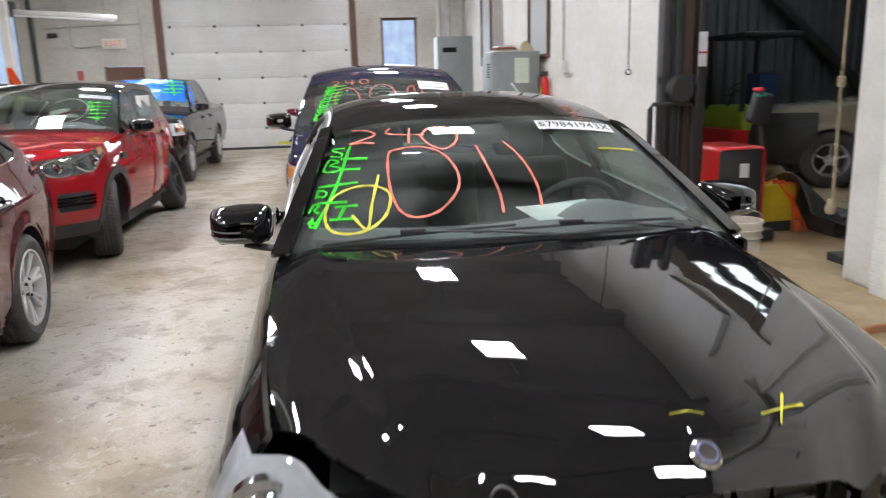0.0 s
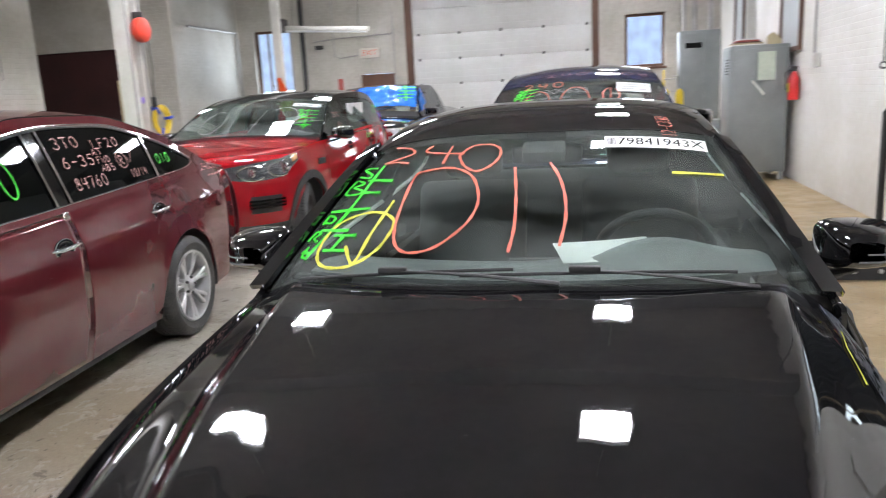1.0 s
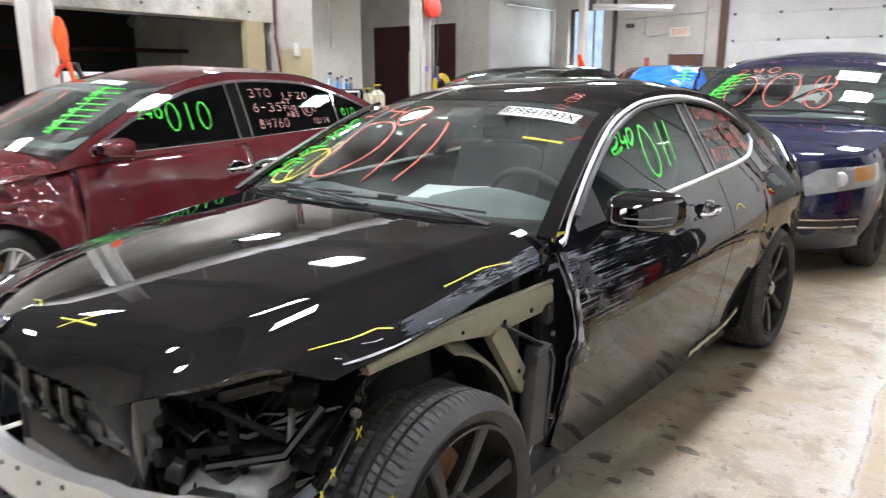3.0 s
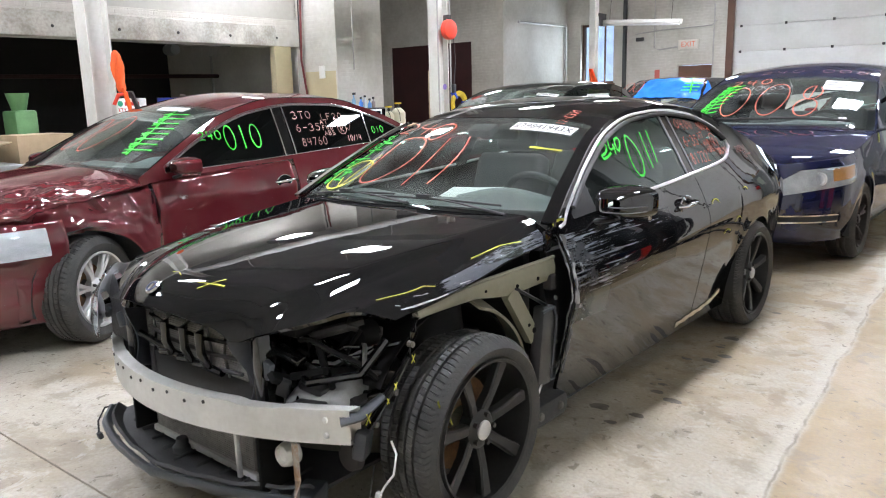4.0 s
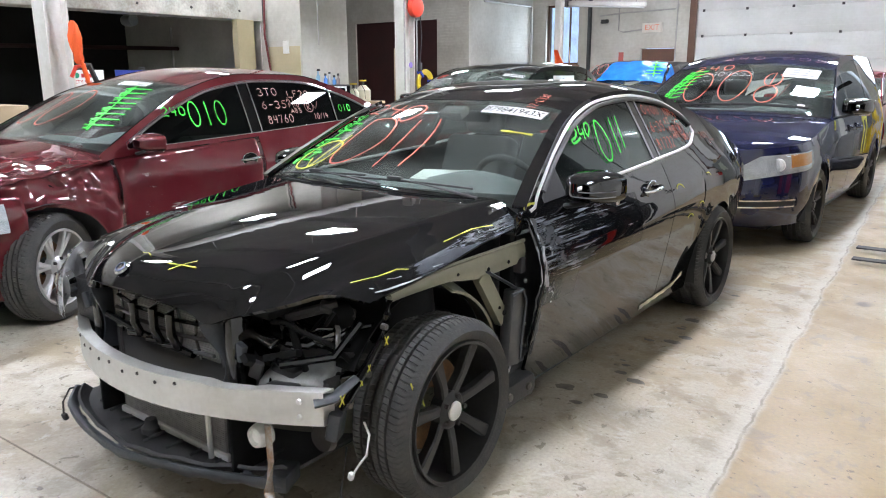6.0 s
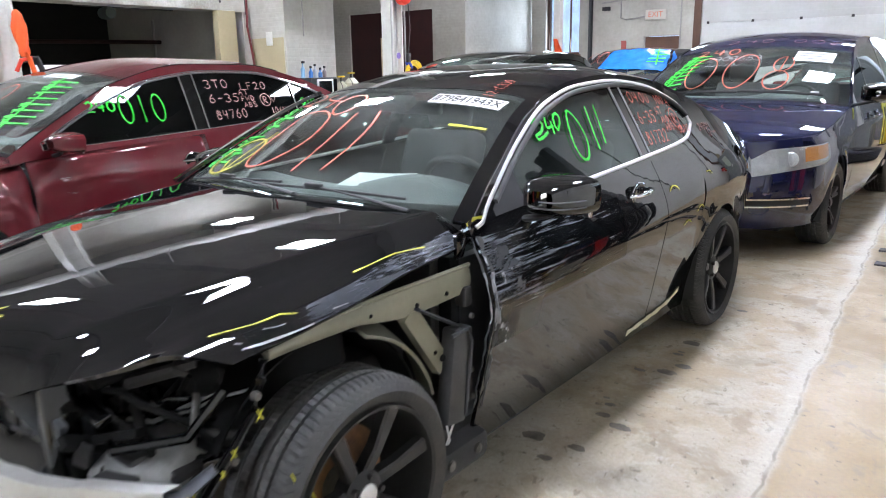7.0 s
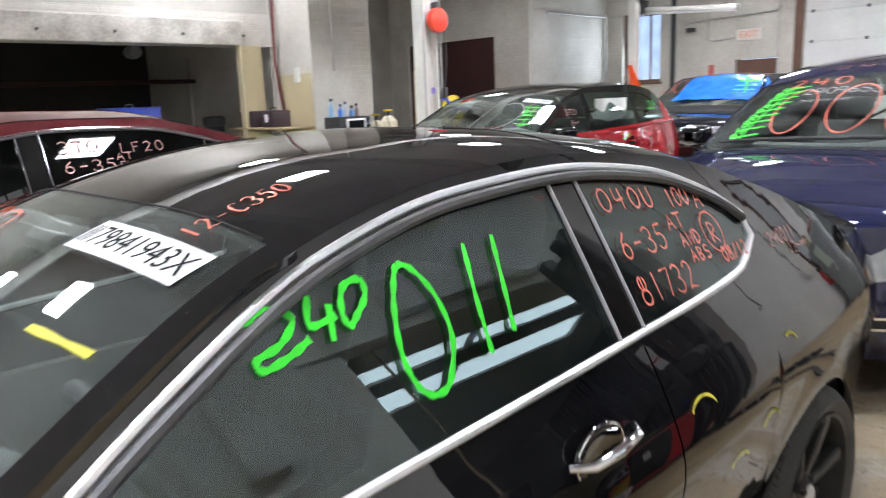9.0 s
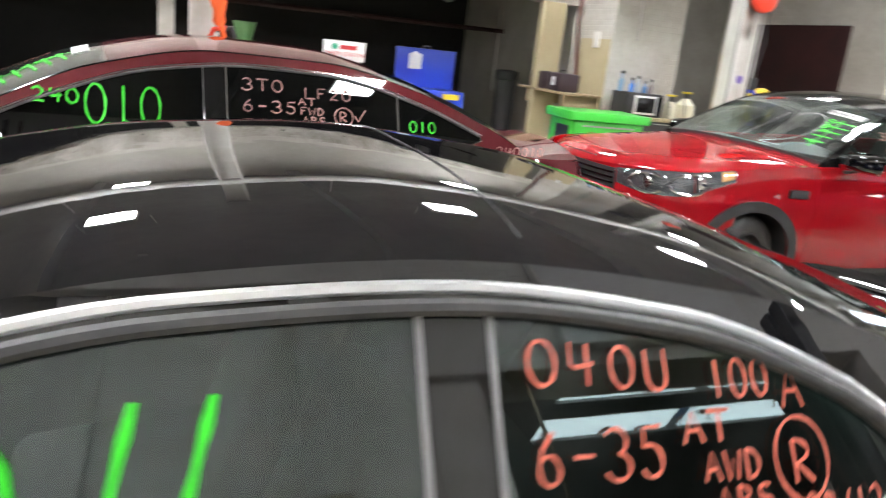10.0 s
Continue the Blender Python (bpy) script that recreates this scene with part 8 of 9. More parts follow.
conduit("wall conduit with a socket box", (2.9, 9.2, 4.6), (2.9, 9.2, 1.75))
tagged(part("socket_box", boxed(2.86, 2.949, 9.12, 9.28, 1.58, 1.76, 0.01), STEELPAINT, None, ""), "white socket box on the wall", "socket")
ch = thing("pull_chain", "thin hanging pull chain with a ring", "chain", pose(2.85, 6.6, 0))
part("chain", tubed([(0, 0, 1.58), (0, 0, 4.9)], 0.008, seg=6), RIM_STEEL, ch)
part("ring", lathe(bmesh.new(), [(0.03 + 0.008 * math.cos(t), 0.008 * math.sin(t)) for t in (2 * math.pi * k / 8 for k in range(8))], 16, "y", centre=(0, 0, 1.54), closed=True), RIM_STEEL, ch)
for (y0, y1) in ((10.1, 11.2), (14.4, 15.3)):
    n_ = "window_%d" % (3 if y0 < 12 else 4)
    w = structure(n_, boxed(2.935, 2.945, y0, y1, 1.9, 3.6), material("grey_blind_pane", (0.4, 0.42, 0.42), 0.4), "painted-over side window with a brown frame")
    for (a, b_, c, d) in ((y0 - 0.06, y0, 1.84, 3.66), (y1, y1 + 0.06, 1.84, 3.66), (y0, y1, 1.84, 1.9), (y0, y1, 3.6, 3.66)):
        part("window_frame", boxed(2.9, 2.949, a, b_, c, d), BROWN, w)
structure("white_board", boxed(2.86, 2.94, 3.4, 4.8, 3.0, 3.8, 0.01), material("white_board", (0.75, 0.75, 0.73), 0.5, second=(0.68, 0.68, 0.66), scale=2), "white board above the bay opening")
# unseen rails, ledge and pipes, added for the coupe's side glass to reflect
for k, (y, w) in enumerate(((-1.6, 0.1), (-0.2, 0.16), (1.0, 0.12), (2.1, 0.1))):
    structure("pilaster_%d" % (k + 1), boxed(2.87, 2.949, y - w, y + w, 2.2, 4.5, 0.01), STEELPAINT, "white painted steel rail up the side wall")
structure("ledge_beam", boxed(2.8, 2.869, -6.0, 2.5, 3.55, 3.75, 0.012), STEELPAINT, "white painted steel ledge along the side wall")
conduit("dark pipe up the side wall", (2.9, 0.45, 4.6), (2.9, 0.45, 1.2), r=0.03, mat=TRIM)
conduit("rusty pipe up the side wall", (2.9, 0.62, 4.6), (2.9, 0.62, 2.0), r=0.02, mat=BROWN)
flat = tagged(part("worn_car_tyre", tyre_mesh(0.33, 0.21, 0.2), RUBBER), "old black tyre lying flat on the floor", "tyre")
flat.matrix_world = pose(1.6, 10.25, 0.115, 0, 90, 0)

# ---- side bay: stacker, forklift, bumper, crate, bucket, rope ----
st = thing("pallet_stacker", "red and black electric pallet stacker with a tall mast", "stacker", pose(2.61, 4.5, 0))
for x in (-0.34, -0.23, -0.02):
    part("mast_rail", boxed(x, x + 0.085, -0.06, 0.06, 0.04, 2.8, 0.008), TRIM, st)
part("mast_plate", boxed(-0.15, -0.02, 0.03, 0.05, 0.3, 2.7), material("smoked_screen", (0.12, 0.07, 0.06), 0.3), st)
for z in (0.1, 1.4, 2.6):
    part("cross_bar", boxed(-0.34, 0.065, -0.05, 0.05, z, z + 0.08, 0.006), TRIM, st)
part("warning_label", boxed(-0.015, 0.06, -0.067, -0.061, 1.55, 1.84), STICKER, st, "white and red warning label")
part("label_band", boxed(-0.015, 0.06, -0.071, -0.068, 1.66, 1.675), REDPAINT, st)
for k in range(7):
    part("guard_bar", tubed([(-0.44 + 0.062 * k, -0.09, 0.4), (-0.44 + 0.062 * k, -0.09, 1.22)], 0.011, seg=8), TRIM, st)
part("guard_frame", tubed([(-0.46, -0.09, 0.35), (-0.46, -0.09, 1.2), (-0.43, -0.09, 1.24), (-0.08, -0.09, 1.24), (-0.05, -0.09, 1.2), (-0.05, -0.09, 0.35)], 0.018, seg=8), TRIM, st)
part("drum", lathe(bmesh.new(), [(0.0, -0.05), (0.1, -0.05), (0.12, -0.03), (0.12, 0.03), (0.1, 0.05), (0.0, 0.05)], 24, "y", centre=(-0.2, -0.12, 1.36)), TRIM, st)
part("body", boxed(0.14, 0.55, -0.3, 0.35, 0.1, 0.86, 0.05, 3), REDPAINT, st, "red enamelled body")
part("battery_cover", boxed(0.1, 0.48, -0.32, -0.302, 0.2, 0.84, 0.03), TRIM, st)
part("body_label", boxed(0.28, 0.36, -0.328, -0.321, 0.6, 0.72), STICKER, st)
part("base", boxed(0.08, 0.66, -0.3, 0.35, 0.02, 0.12, 0.02), TRIM, st)
part("tiller", tubed([(0.58, -0.1, 0.3), (0.6, -0.15, 0.8), (0.55, -0.16, 1.05)], [0.04, 0.035, 0.03], seg=10), TRIM, st)
part("tiller_head", boxed(-0.1, 0.1, -0.05, 0.05, -0.12, 0.16, 0.04, 3, pose(0.52, -0.17, 1.16, 0, 15, 0)), TRIM, st)
part("red_button", lathe(bmesh.new(), [(0.0, 0.03), (0.045, 0.025), (0.05, 0.0)], 14, "z", centre=(0.5, -0.17, 1.33)), REDPAINT, st)
part("green_grip", boxed(0.46, 0.56, -0.22, -0.12, 1.26, 1.31, 0.02), material("green_grip", (0.03, 0.3, 0.2), 0.5), st)
for y, x0 in ((0.03, -1.22), (0.48, -1.255)):
    part("fork", boxed(x0, -0.15, y - 0.05, y + 0.05, 0.034, 0.046, 0.004, 1), RIM_STEEL, st, "thin dark lifting fork")
    part("fork_wheel", lathe(bmesh.new(), [(0.0, -0.03), (0.017, -0.03), (0.017, 0.03), (0.0, 0.03)], 14, "y", centre=(-0.95, y, 0.017)), RUBBER, st)
fk = thing("forklift", "lime green and red forklift with a black overhead guard", "forklift", pose(6.35, 9.95, 0))
LIMEPAINT = material("lime_paint", (0.3, 0.42, 0.03), 0.4, second=(0.24, 0.34, 0.03), scale=5)
part("body", boxed(-0.45, 0.5, -0.6, 0.7, 0.2, 0.98, 0.08, 3), LIMEPAINT, fk)
part("chassis", boxed(-0.6, 0.2, -0.62, 0.72, 0.15, 0.62, 0.05), REDPAINT, fk)
for x in (-0.42, 0.44):
    for y in (-0.55, 0.55):
        part("guard_post", boxed(x - 0.035, x + 0.035, y - 0.035, y + 0.035, 0.9, 2.05, 0.01), TRIM, fk)
part("guard_roof", boxed(-0.5, 0.52, -0.62, 0.62, 2.05, 2.13, 0.02), TRIM, fk)
part("seat", boxed(0.05, 0.4, -0.25, 0.25, 0.98, 1.5, 0.05), material("blue_seat", (0.03, 0.06, 0.16), 0.6), fk)
part("steering_wheel", lathe(bmesh.new(), [(0.15 + 0.015 * math.cos(t), 0.015 * math.sin(t)) for t in (2 * math.pi * k / 8 for k in range(8))], 24, "z", closed=True), TRIM, fk).matrix_local = pose(-0.25, 0, 1.25, 0, -40, 0)
part("column", tubed([(-0.4, 0, 0.9), (-0.25, 0, 1.25)], 0.03, seg=8), TRIM, fk)
for y in (-0.5, 0.5):
    part("wheel", lathe(bmesh.new(), [(0.0, -0.09), (0.22, -0.09), (0.25, -0.06), (0.25, 0.06), (0.22, 0.09), (0.0, 0.09)], 28, "y", centre=(-0.35, y, 0.25)), RUBBER, fk)
    part("wheel", lathe(bmesh.new(), [(0.0, -0.09), (0.17, -0.09), (0.2, -0.06), (0.2, 0.06), (0.17, 0.09), (0.0, 0.09)], 28, "y", centre=(0.4, y, 0.2)), RUBBER, fk)
structure("brace_beam", tubed([(7.3, 11.2, 3.0), (9.7, 11.2, 0.9)], 0.09, seg=6), TRIM, "dark diagonal brace on the bay wall", 30)
bp = thing("loose_bumper", "scuffed black bumper cover standing on the floor", "bumper", pose(3.95, 4.2, 0, 0, 0, 0))
part("cover", sheet(lambda u, v: Vector((-0.45 + 0.5 * v + 0.3 * math.sin(math.pi * u) * 0.3, -0.15 + 1.0 * u, 0.02 + 0.55 * math.sin(math.pi * (0.15 + 0.7 * u)) * (1 - v) ** 0.7)), span(0, 1, 24), span(0, 1, 14)), TRIM, bp, thick=0.012)
part("bracket", boxed(-0.1, 0.3, 0.0, 0.5, 0.0, 0.2, 0.05), RIM_STEEL, bp)
cr = thing("yellow_crate", "yellow plastic crate with orange cables", "crate", pose(3.55, 4.75, 0.1))
part("crate", boxed(-0.16, 0.18, -0.14, 0.14, 0.0, 0.35, 0.015), YELLOWPAINT, cr)
part("stand", boxed(-0.14, 0.16, -0.12, 0.12, -0.1, 0.0), TRIM, cr)
for k in range(4):
    part("cable", tubed([(-0.12 + 0.08 * k, -0.1, 0.36), (-0.05 + 0.08 * k, -0.16, 0.41 - 0.02 * k), (0.12, -0.17 - 0.01 * k, 0.2), (0.1 + 0.05 * k, -0.25, -0.09)], 0.011, seg=6), HIVIS, cr)
bk = thing("white_bucket", "dirty white plastic bucket on a wheeled dolly", "bucket", pose(2.2, 2.98, 0))
BUCKET = material("dirty_white_plastic", (0.6, 0.57, 0.5), 0.5, second=(0.4, 0.35, 0.27), scale=5)
part("pail", lathe(bmesh.new(), [(0.0, 0.13), (0.135, 0.13), (0.155, 0.46), (0.165, 0.465), (0.165, 0.48), (0.15, 0.48), (0.13, 0.16), (0.0, 0.16)], 32, "z"), BUCKET, bk)
for z in (0.36, 0.41):
    part("rim_ring", lathe(bmesh.new(), [(0.155, z), (0.163, z + 0.003), (0.163, z + 0.012), (0.155, z + 0.015)], 32, "z"), BUCKET, bk)
part("bail", tubed([(-0.165, 0, 0.44)] + [(0.165 * math.cos(t), -0.1 * math.sin(t), 0.46 + 0.1 * math.sin(t)) for t in span(math.pi, 0, 12)], 0.005, seg=6), CONDUIT, bk)
part("dolly", boxed(-0.16, 0.16, -0.16, 0.16, 0.085, 0.131, 0.03), TRIM, bk)
for x, y in ((-0.13, -0.13), (0.13, -0.13), (-0.13, 0.13), (0.13, 0.13)):
    part("caster", lathe(bmesh.new(), [(0.0, -0.016), (0.04, -0.016), (0.04, 0.016), (0.0, 0.016)], 16, "y", centre=(x, y, 0.041)), RUST, bk)
    part("caster_fork", boxed(x - 0.02, x + 0.02, y - 0.025, y + 0.025, 0.055, 0.09, 0.005), TRIM, bk)
rp = thing("hanging_rope", "knotted tan rope hanging from above", "rope", pose(3.06, 3.2, 0))
ROPE = material("rope_fibre", (0.4, 0.33, 0.22), 0.9, second=(0.3, 0.24, 0.15), scale=40, bump=0.6)
part("rope", tubed([(0.02, 0, 4.8), (0.0, 0, 1.4), (0.01, 0, 0.55)], 0.011, seg=8), ROPE, rp)
part("knot", boxed(-0.025, 0.025, -0.025, 0.025, 1.36, 1.44, 0.015), ROPE, rp)
part("end_knot", lathe(bmesh.new(), [(0.0, 0.56), (0.02, 0.55), (0.04, 0.48), (0.03, 0.44), (0.0, 0.43)], 12, "z"), ROPE, rp)
tagged(part("floor_block", boxed(3.28, 3.45, 3.3, 3.5, 0, 0.07, 0.01), TRIM, None, ""), "dark block lying on the floor", "block")

# ---- floor things beside the coupe ----
def heel_plate(m, w):
    """A dark steel plate on edge with clipped ends and bright bolts."""
    hp = thing("heel_plate", "black steel plate with bright bolts lying on the floor", "steel plate", m, "steel plates")
    bm = bmesh.new()
    ring = [(-w / 2, 0.02), (-w / 2 + 0.03, 0.0), (w / 2 - 0.03, 0.0), (w / 2, 0.02), (w / 2, 0.09), (w / 2 - 0.04, 0.12), (-w / 2 + 0.04, 0.12), (-w / 2, 0.09)]
    fa, fb = [bm.verts.new((x, -0.02, z)) for x, z in ring], [bm.verts.new((x, 0.02, z)) for x, z in ring]
    bm.faces.new(fa[::-1])
    bm.faces.new(fb)
    for i in range(8):
        bm.faces.new((fa[i], fa[(i + 1) % 8], fb[(i + 1) % 8], fb[i]))
    part("plate", bm, TRIM, hp, smooth=0)
    for x in (-w * 0.32, 0.0, w * 0.32):
        part("plate_bolt", lathe(bmesh.new(), [(0.0, -0.012), (0.014, -0.01), (0.017, 0.0)], 12, "y", centre=(x, -0.02, 0.06)), SATIN, hp)


heel_plate(pose(1.93, 5.2, 0, -14, 0, 4), 0.5)
heel_plate(pose(2.0, 4.36, 0, -14, 0, 2), 0.56)
ft = thing("drip_tray", "large black ribbed plastic drip tray on the floor", "tray", pose(2.69, 0.57, 0, 0, 0, -33))
TRAYM = material("black_tray_plastic", (0.022, 0.02, 0.018), 0.45, second=(0.06, 0.05, 0.038), scale=9)
wall_t = bmesh.new()
rr_ = []
for (cx, cy), (sx, sy), a0 in zip(((-0.4, -0.45), (-0.1, -0.45), (-0.1, 0.3), (-0.4, 0.3)), ((-1, -1), (1, -1), (1, 1), (-1, 1)), (180, 270, 0, 90)):
    rr_ += [(cx + 0.1 * math.cos(radians(a0 + d)), cy + 0.1 * math.sin(radians(a0 + d))) for d in span(0, 90, 6)]
rr_.append(rr_[0])
sheet(lambda i, v: Vector((rr_[i][0] * (1 + 0.03 * v), rr_[i][1] * (1 + 0.04 * v), 0.005 + (0.075 + 0.012 * math.sin(i * 0.9)) * v)), list(range(len(rr_))), [0, 0.5, 0.9, 1.0], wall_t)
part("rim", wall_t, TRAYM, ft, thick=0.005)
part("lip", tubed([(1.031 * x, 1.041 * y, 0.08 + 0.012 * math.sin(i * 0.9)) for i, (x, y) in enumerate(rr_)], 0.006, seg=6), TRAYM, ft)
part("base", sheet(lambda i, v: Vector((-0.25 + (rr_[i][0] + 0.25) * v, -0.075 + (rr_[i][1] + 0.075) * v, 0.006)), list(range(len(rr_))), [0.02, 0.5, 1.0]), TRAYM, ft)
for k in range(17):
    part("rib", boxed(-0.462 + 0.026 * k, -0.452 + 0.026 * k, -0.47, 0.33, 0.005, 0.013), TRAYM, ft)
hs_ = thing("air_hose", "coiled orange-brown air hose on the floor", "hose", pose(2.5, 1.66, 0))
part("hose", tubed([(0.25 * math.cos(t) * (1 + 0.04 * t), 0.2 * math.sin(t), 0.02 + 0.003 * t) for t in span(0, 11, 60)], 0.017, seg=8), material("orange_hose", (0.36, 0.17, 0.07), 0.55), hs_)

# ---- left side: beams, conduits, pier fittings ----
structure("beam_lintel", boxed(-9.32, -9.18, -8, 7.0, 2.45, 2.82, 0.015), material("grimy_lintel_paint", (0.56, 0.54, 0.49), 0.6, second=(0.3, 0.275, 0.23), scale=2.6, spread=0.35, bump=0.3), "white painted steel lintel with rivets")
for k in range(9):
    o = part("rivet", lathe(bmesh.new(), [(0.0, 0.012), (0.02, 0.008), (0.024, 0.0)], 10, "x", centre=(-9.18, -1.0 + 1.0 * k, 2.6)), RIM_STEEL, bpy.data.objects["beam_lintel"])
structure("tan_post", boxed(-9.3, -9.14, 6.9, 7.28, 0, 2.45, 0.01), BUFF, "tan painted post under the lintel")
structure("tan_patch", boxed(-9.1, -8.24, 7.56, 7.568, 0, 1.98), BUFF, "tan painted lower part of the pier")
conduit("thin conduits down the block wall", (-12.2, 7.53, 2.45), (-12.2, 7.53, 0.9), r=0.03)
conduit("dark red cable down the pier", (-9.0, 7.5, 4.6), (-9.05, 7.48, 3.0), (-9.1, 7.48, 2.2), (-8.98, 7.5, 1.4), r=0.02, mat=material("dark_red_cable", (0.15, 0.02, 0.02), 0.5))
conduit("grey cable down the pier", (-9.12, 7.5, 4.6), (-9.14, 7.5, 2.4), r=0.014, mat=TRIM)
conduit("thin pipe on the pier", (-8.15, 7.95, 4.6), (-8.15, 7.95, 2.0), r=0.012)
tagged(part("wall_plate", boxed(-8.68, -8.52, 7.54, 7.56, 1.85, 2.08, 0.006), STEELPAINT, None, ""), "small white plate on the pier", "wall plate")
gr = thing("bench_shelf", "plywood shelf on brackets with tool cases", "shelf", pose(-8.8, 7.15, 1.14))
PLY = material("plywood", (0.42, 0.32, 0.2), 0.7, second=(0.34, 0.25, 0.15), scale=8)
part("board", boxed(-0.9, 0.65, -0.25, 0.35, 0, 0.03, 0.004), PLY, gr)
for x in (-0.7, 0.5):
    part("bracket", boxed(x - 0.03, x + 0.03, -0.2, 0.4, -0.2, 0.0, 0.005), PLY, gr)
for x, w in ((-9.25, 0.44), (-8.65, 0.36)):
    tc = thing("tool_case", "dark plastic tool case on the shelf", "tool case", pose(x, 7.1, 1.172), "tool cases")
    part("body", boxed(-w / 2, w / 2, -0.15, 0.2, 0, 0.26, 0.03), material("case_plastic", (0.035, 0.02, 0.025), 0.5), tc)
    part("label", boxed(-0.03, 0.06, -0.156, -0.151, 0.08, 0.2), STICKER, tc)
    part("handle", tubed([(-0.08, 0, 0.26), (-0.06, 0, 0.3), (0.06, 0, 0.3), (0.08, 0, 0.26)], 0.012, seg=6), TRIM, tc)
wb = thing("work_bench", "black drawer bench with a wooden top", "workbench", pose(-7.85, 8.2, 0))
part("cabinet", boxed(-0.32, 0.3, -0.85, 0.8, 0.05, 0.92, 0.01), TRIM, wb)
part("top", boxed(-0.34, 0.34, -0.88, 0.84, 0.92, 0.97, 0.006), PLY, wb)
for k in range(4):
    part("drawer", boxed(0.3, 0.318, -0.2, 0.78, 0.12 + 0.2 * k, 0.3 + 0.2 * k, 0.006), TRIM, wb)
    part("drawer_strip", boxed(0.319, 0.328, -0.18, 0.76, 0.28 + 0.2 * k, 0.295 + 0.2 * k), CONDUIT, wb)
mw = thing("microwave", "silver and black microwave oven on the bench", "microwave", pose(-7.82, 7.95, 0.97))
part("body", boxed(-0.2, 0.2, -0.36, 0.24, 0.0, 0.32, 0.01), TRIM, mw)
part("door", boxed(0.201, 0.215, -0.24, 0.14, 0.03, 0.29, 0.006), SATIN, mw)
part("door_glass", boxed(0.216, 0.22, -0.2, 0.1, 0.06, 0.26), GLOSS, mw)
part("key_pad", boxed(0.201, 0.212, 0.15, 0.23, 0.03, 0.29), GLOSS, mw)
for i, (y, col) in enumerate(((-0.38, (0.2, 0.35, 0.5)), (-0.2, (0.05, 0.2, 0.6)), (-0.1, (0.45, 0.5, 0.55)), (0.02, (0.1, 0.25, 0.55)), (0.12, (0.25, 0.2, 0.2)))):
    bt = thing("spray_bottle", "small plastic bottle standing on the microwave", "bottle", pose(-7.8, 7.95 + y, 1.29 if i else 1.29), "bottles on the microwave")
    h_ = 0.24 if i == 0 else 0.13 + 0.03 * (i % 3)
    part("bottle", lathe(bmesh.new(), [(0.0, 0.0), (0.035, 0.0), (0.037, h_ * 0.6), (0.014, h_ * 0.8), (0.014, h_)], 16, "z"), material("bottle_plastic", col, 0.35), bt)
    part("cap", boxed(-0.02, 0.045 if i == 0 else 0.02, -0.015, 0.015, h_, h_ + 0.04, 0.006), TRIM, bt)
CREAM = material("cream_tank_plastic", (0.68, 0.64, 0.48), 0.4, second=(0.6, 0.56, 0.42), scale=5)
for k, (y, r_, h_) in enumerate(((8.42, 0.1, 0.24), (8.68, 0.14, 0.3))):
    sp = thing("pump_sprayer", "cream plastic pump sprayer with a yellow handle", "sprayer", pose(-7.75, y, 0.97), "pump sprayers")
    part("tank", lathe(bmesh.new(), [(0.0, 0.0), (r_ * 0.95, 0.0), (r_, 0.03), (r_, h_ * 0.7), (r_ * 0.4, h_), (0.0, h_)], 24, "z"), CREAM, sp)
    part("pump", tubed([(0, 0, h_), (0, 0, h_ + 0.07)], 0.025, seg=10), TRIM, sp)
    part("grip", boxed(-0.02, 0.02, -0.08, 0.08, h_ + 0.07, h_ + 0.1, 0.008), YELLOWPAINT, sp)
    part("hose", tubed([(0.03, -r_ * 0.5, h_), (r_ + 0.03, -r_, h_ * 0.7), (r_ + 0.02, -r_ * 0.8, 0.05)], 0.008, seg=6), TRIM, sp)
GREENP = material("bright_green_enamel", (0.05, 0.55, 0.06), 0.35, coat=0.3)
gc = thing("tool_cart", "bright green rolling tool cart", "tool cart", pose(-6.95, 6.6, 0))
part("tray_top", boxed(-0.35, 0.35, -0.42, 0.72, 0.93, 1.04, 0.02), GREENP, gc)
part("cabinet", boxed(-0.3, 0.3, -0.36, 0.65, 0.25, 0.93, 0.02), GREENP, gc)
for k in range(3):
    part("drawer", boxed(0.3, 0.315, -0.32, 0.6, 0.32 + 0.2 * k, 0.49 + 0.2 * k, 0.006), GREENP, gc)
    part("pull", boxed(0.316, 0.325, -0.24, 0.5, 0.46 + 0.2 * k, 0.48 + 0.2 * k), CONDUIT, gc)
part("side_label", boxed(-0.12, 0.2, -0.37, -0.361, 0.6, 0.85), material("cart_black", (0.02, 0.02, 0.02), 0.4), gc)
for x in (-0.24, 0.24):
    for y in (-0.28, 0.55):
        part("caster", lathe(bmesh.new(), [(0.0, -0.02), (0.08, -0.02), (0.08, 0.02), (0.0, 0.02)], 18, "y", centre=(x, y, 0.08)), RUBBER, gc)
        part("caster_fork", boxed(x - 0.03, x + 0.03, y - 0.03, y + 0.03, 0.11, 0.26, 0.005), CONDUIT, gc)
BLUEP = material("blue_enamel", (0.02, 0.06, 0.5), 0.35, coat=0.3)
bc = thing("blue_tool_chest", "open blue tool chest with a raised lid", "tool chest", pose(-9.5, 5.3, 0))
part("chest", boxed(-0.25, 0.25, -0.5, 0.5, 0.0, 0.98, 0.012), BLUEP, bc)
part("lid", boxed(-0.26, -0.23, -0.48, 0.48, 0.98, 1.56, 0.01), BLUEP, bc)
for k in range(4):
    part("drawer", boxed(0.25, 0.262, -0.46, 0.46, 0.06 + 0.22 * k, 0.26 + 0.22 * k, 0.005), BLUEP, bc)
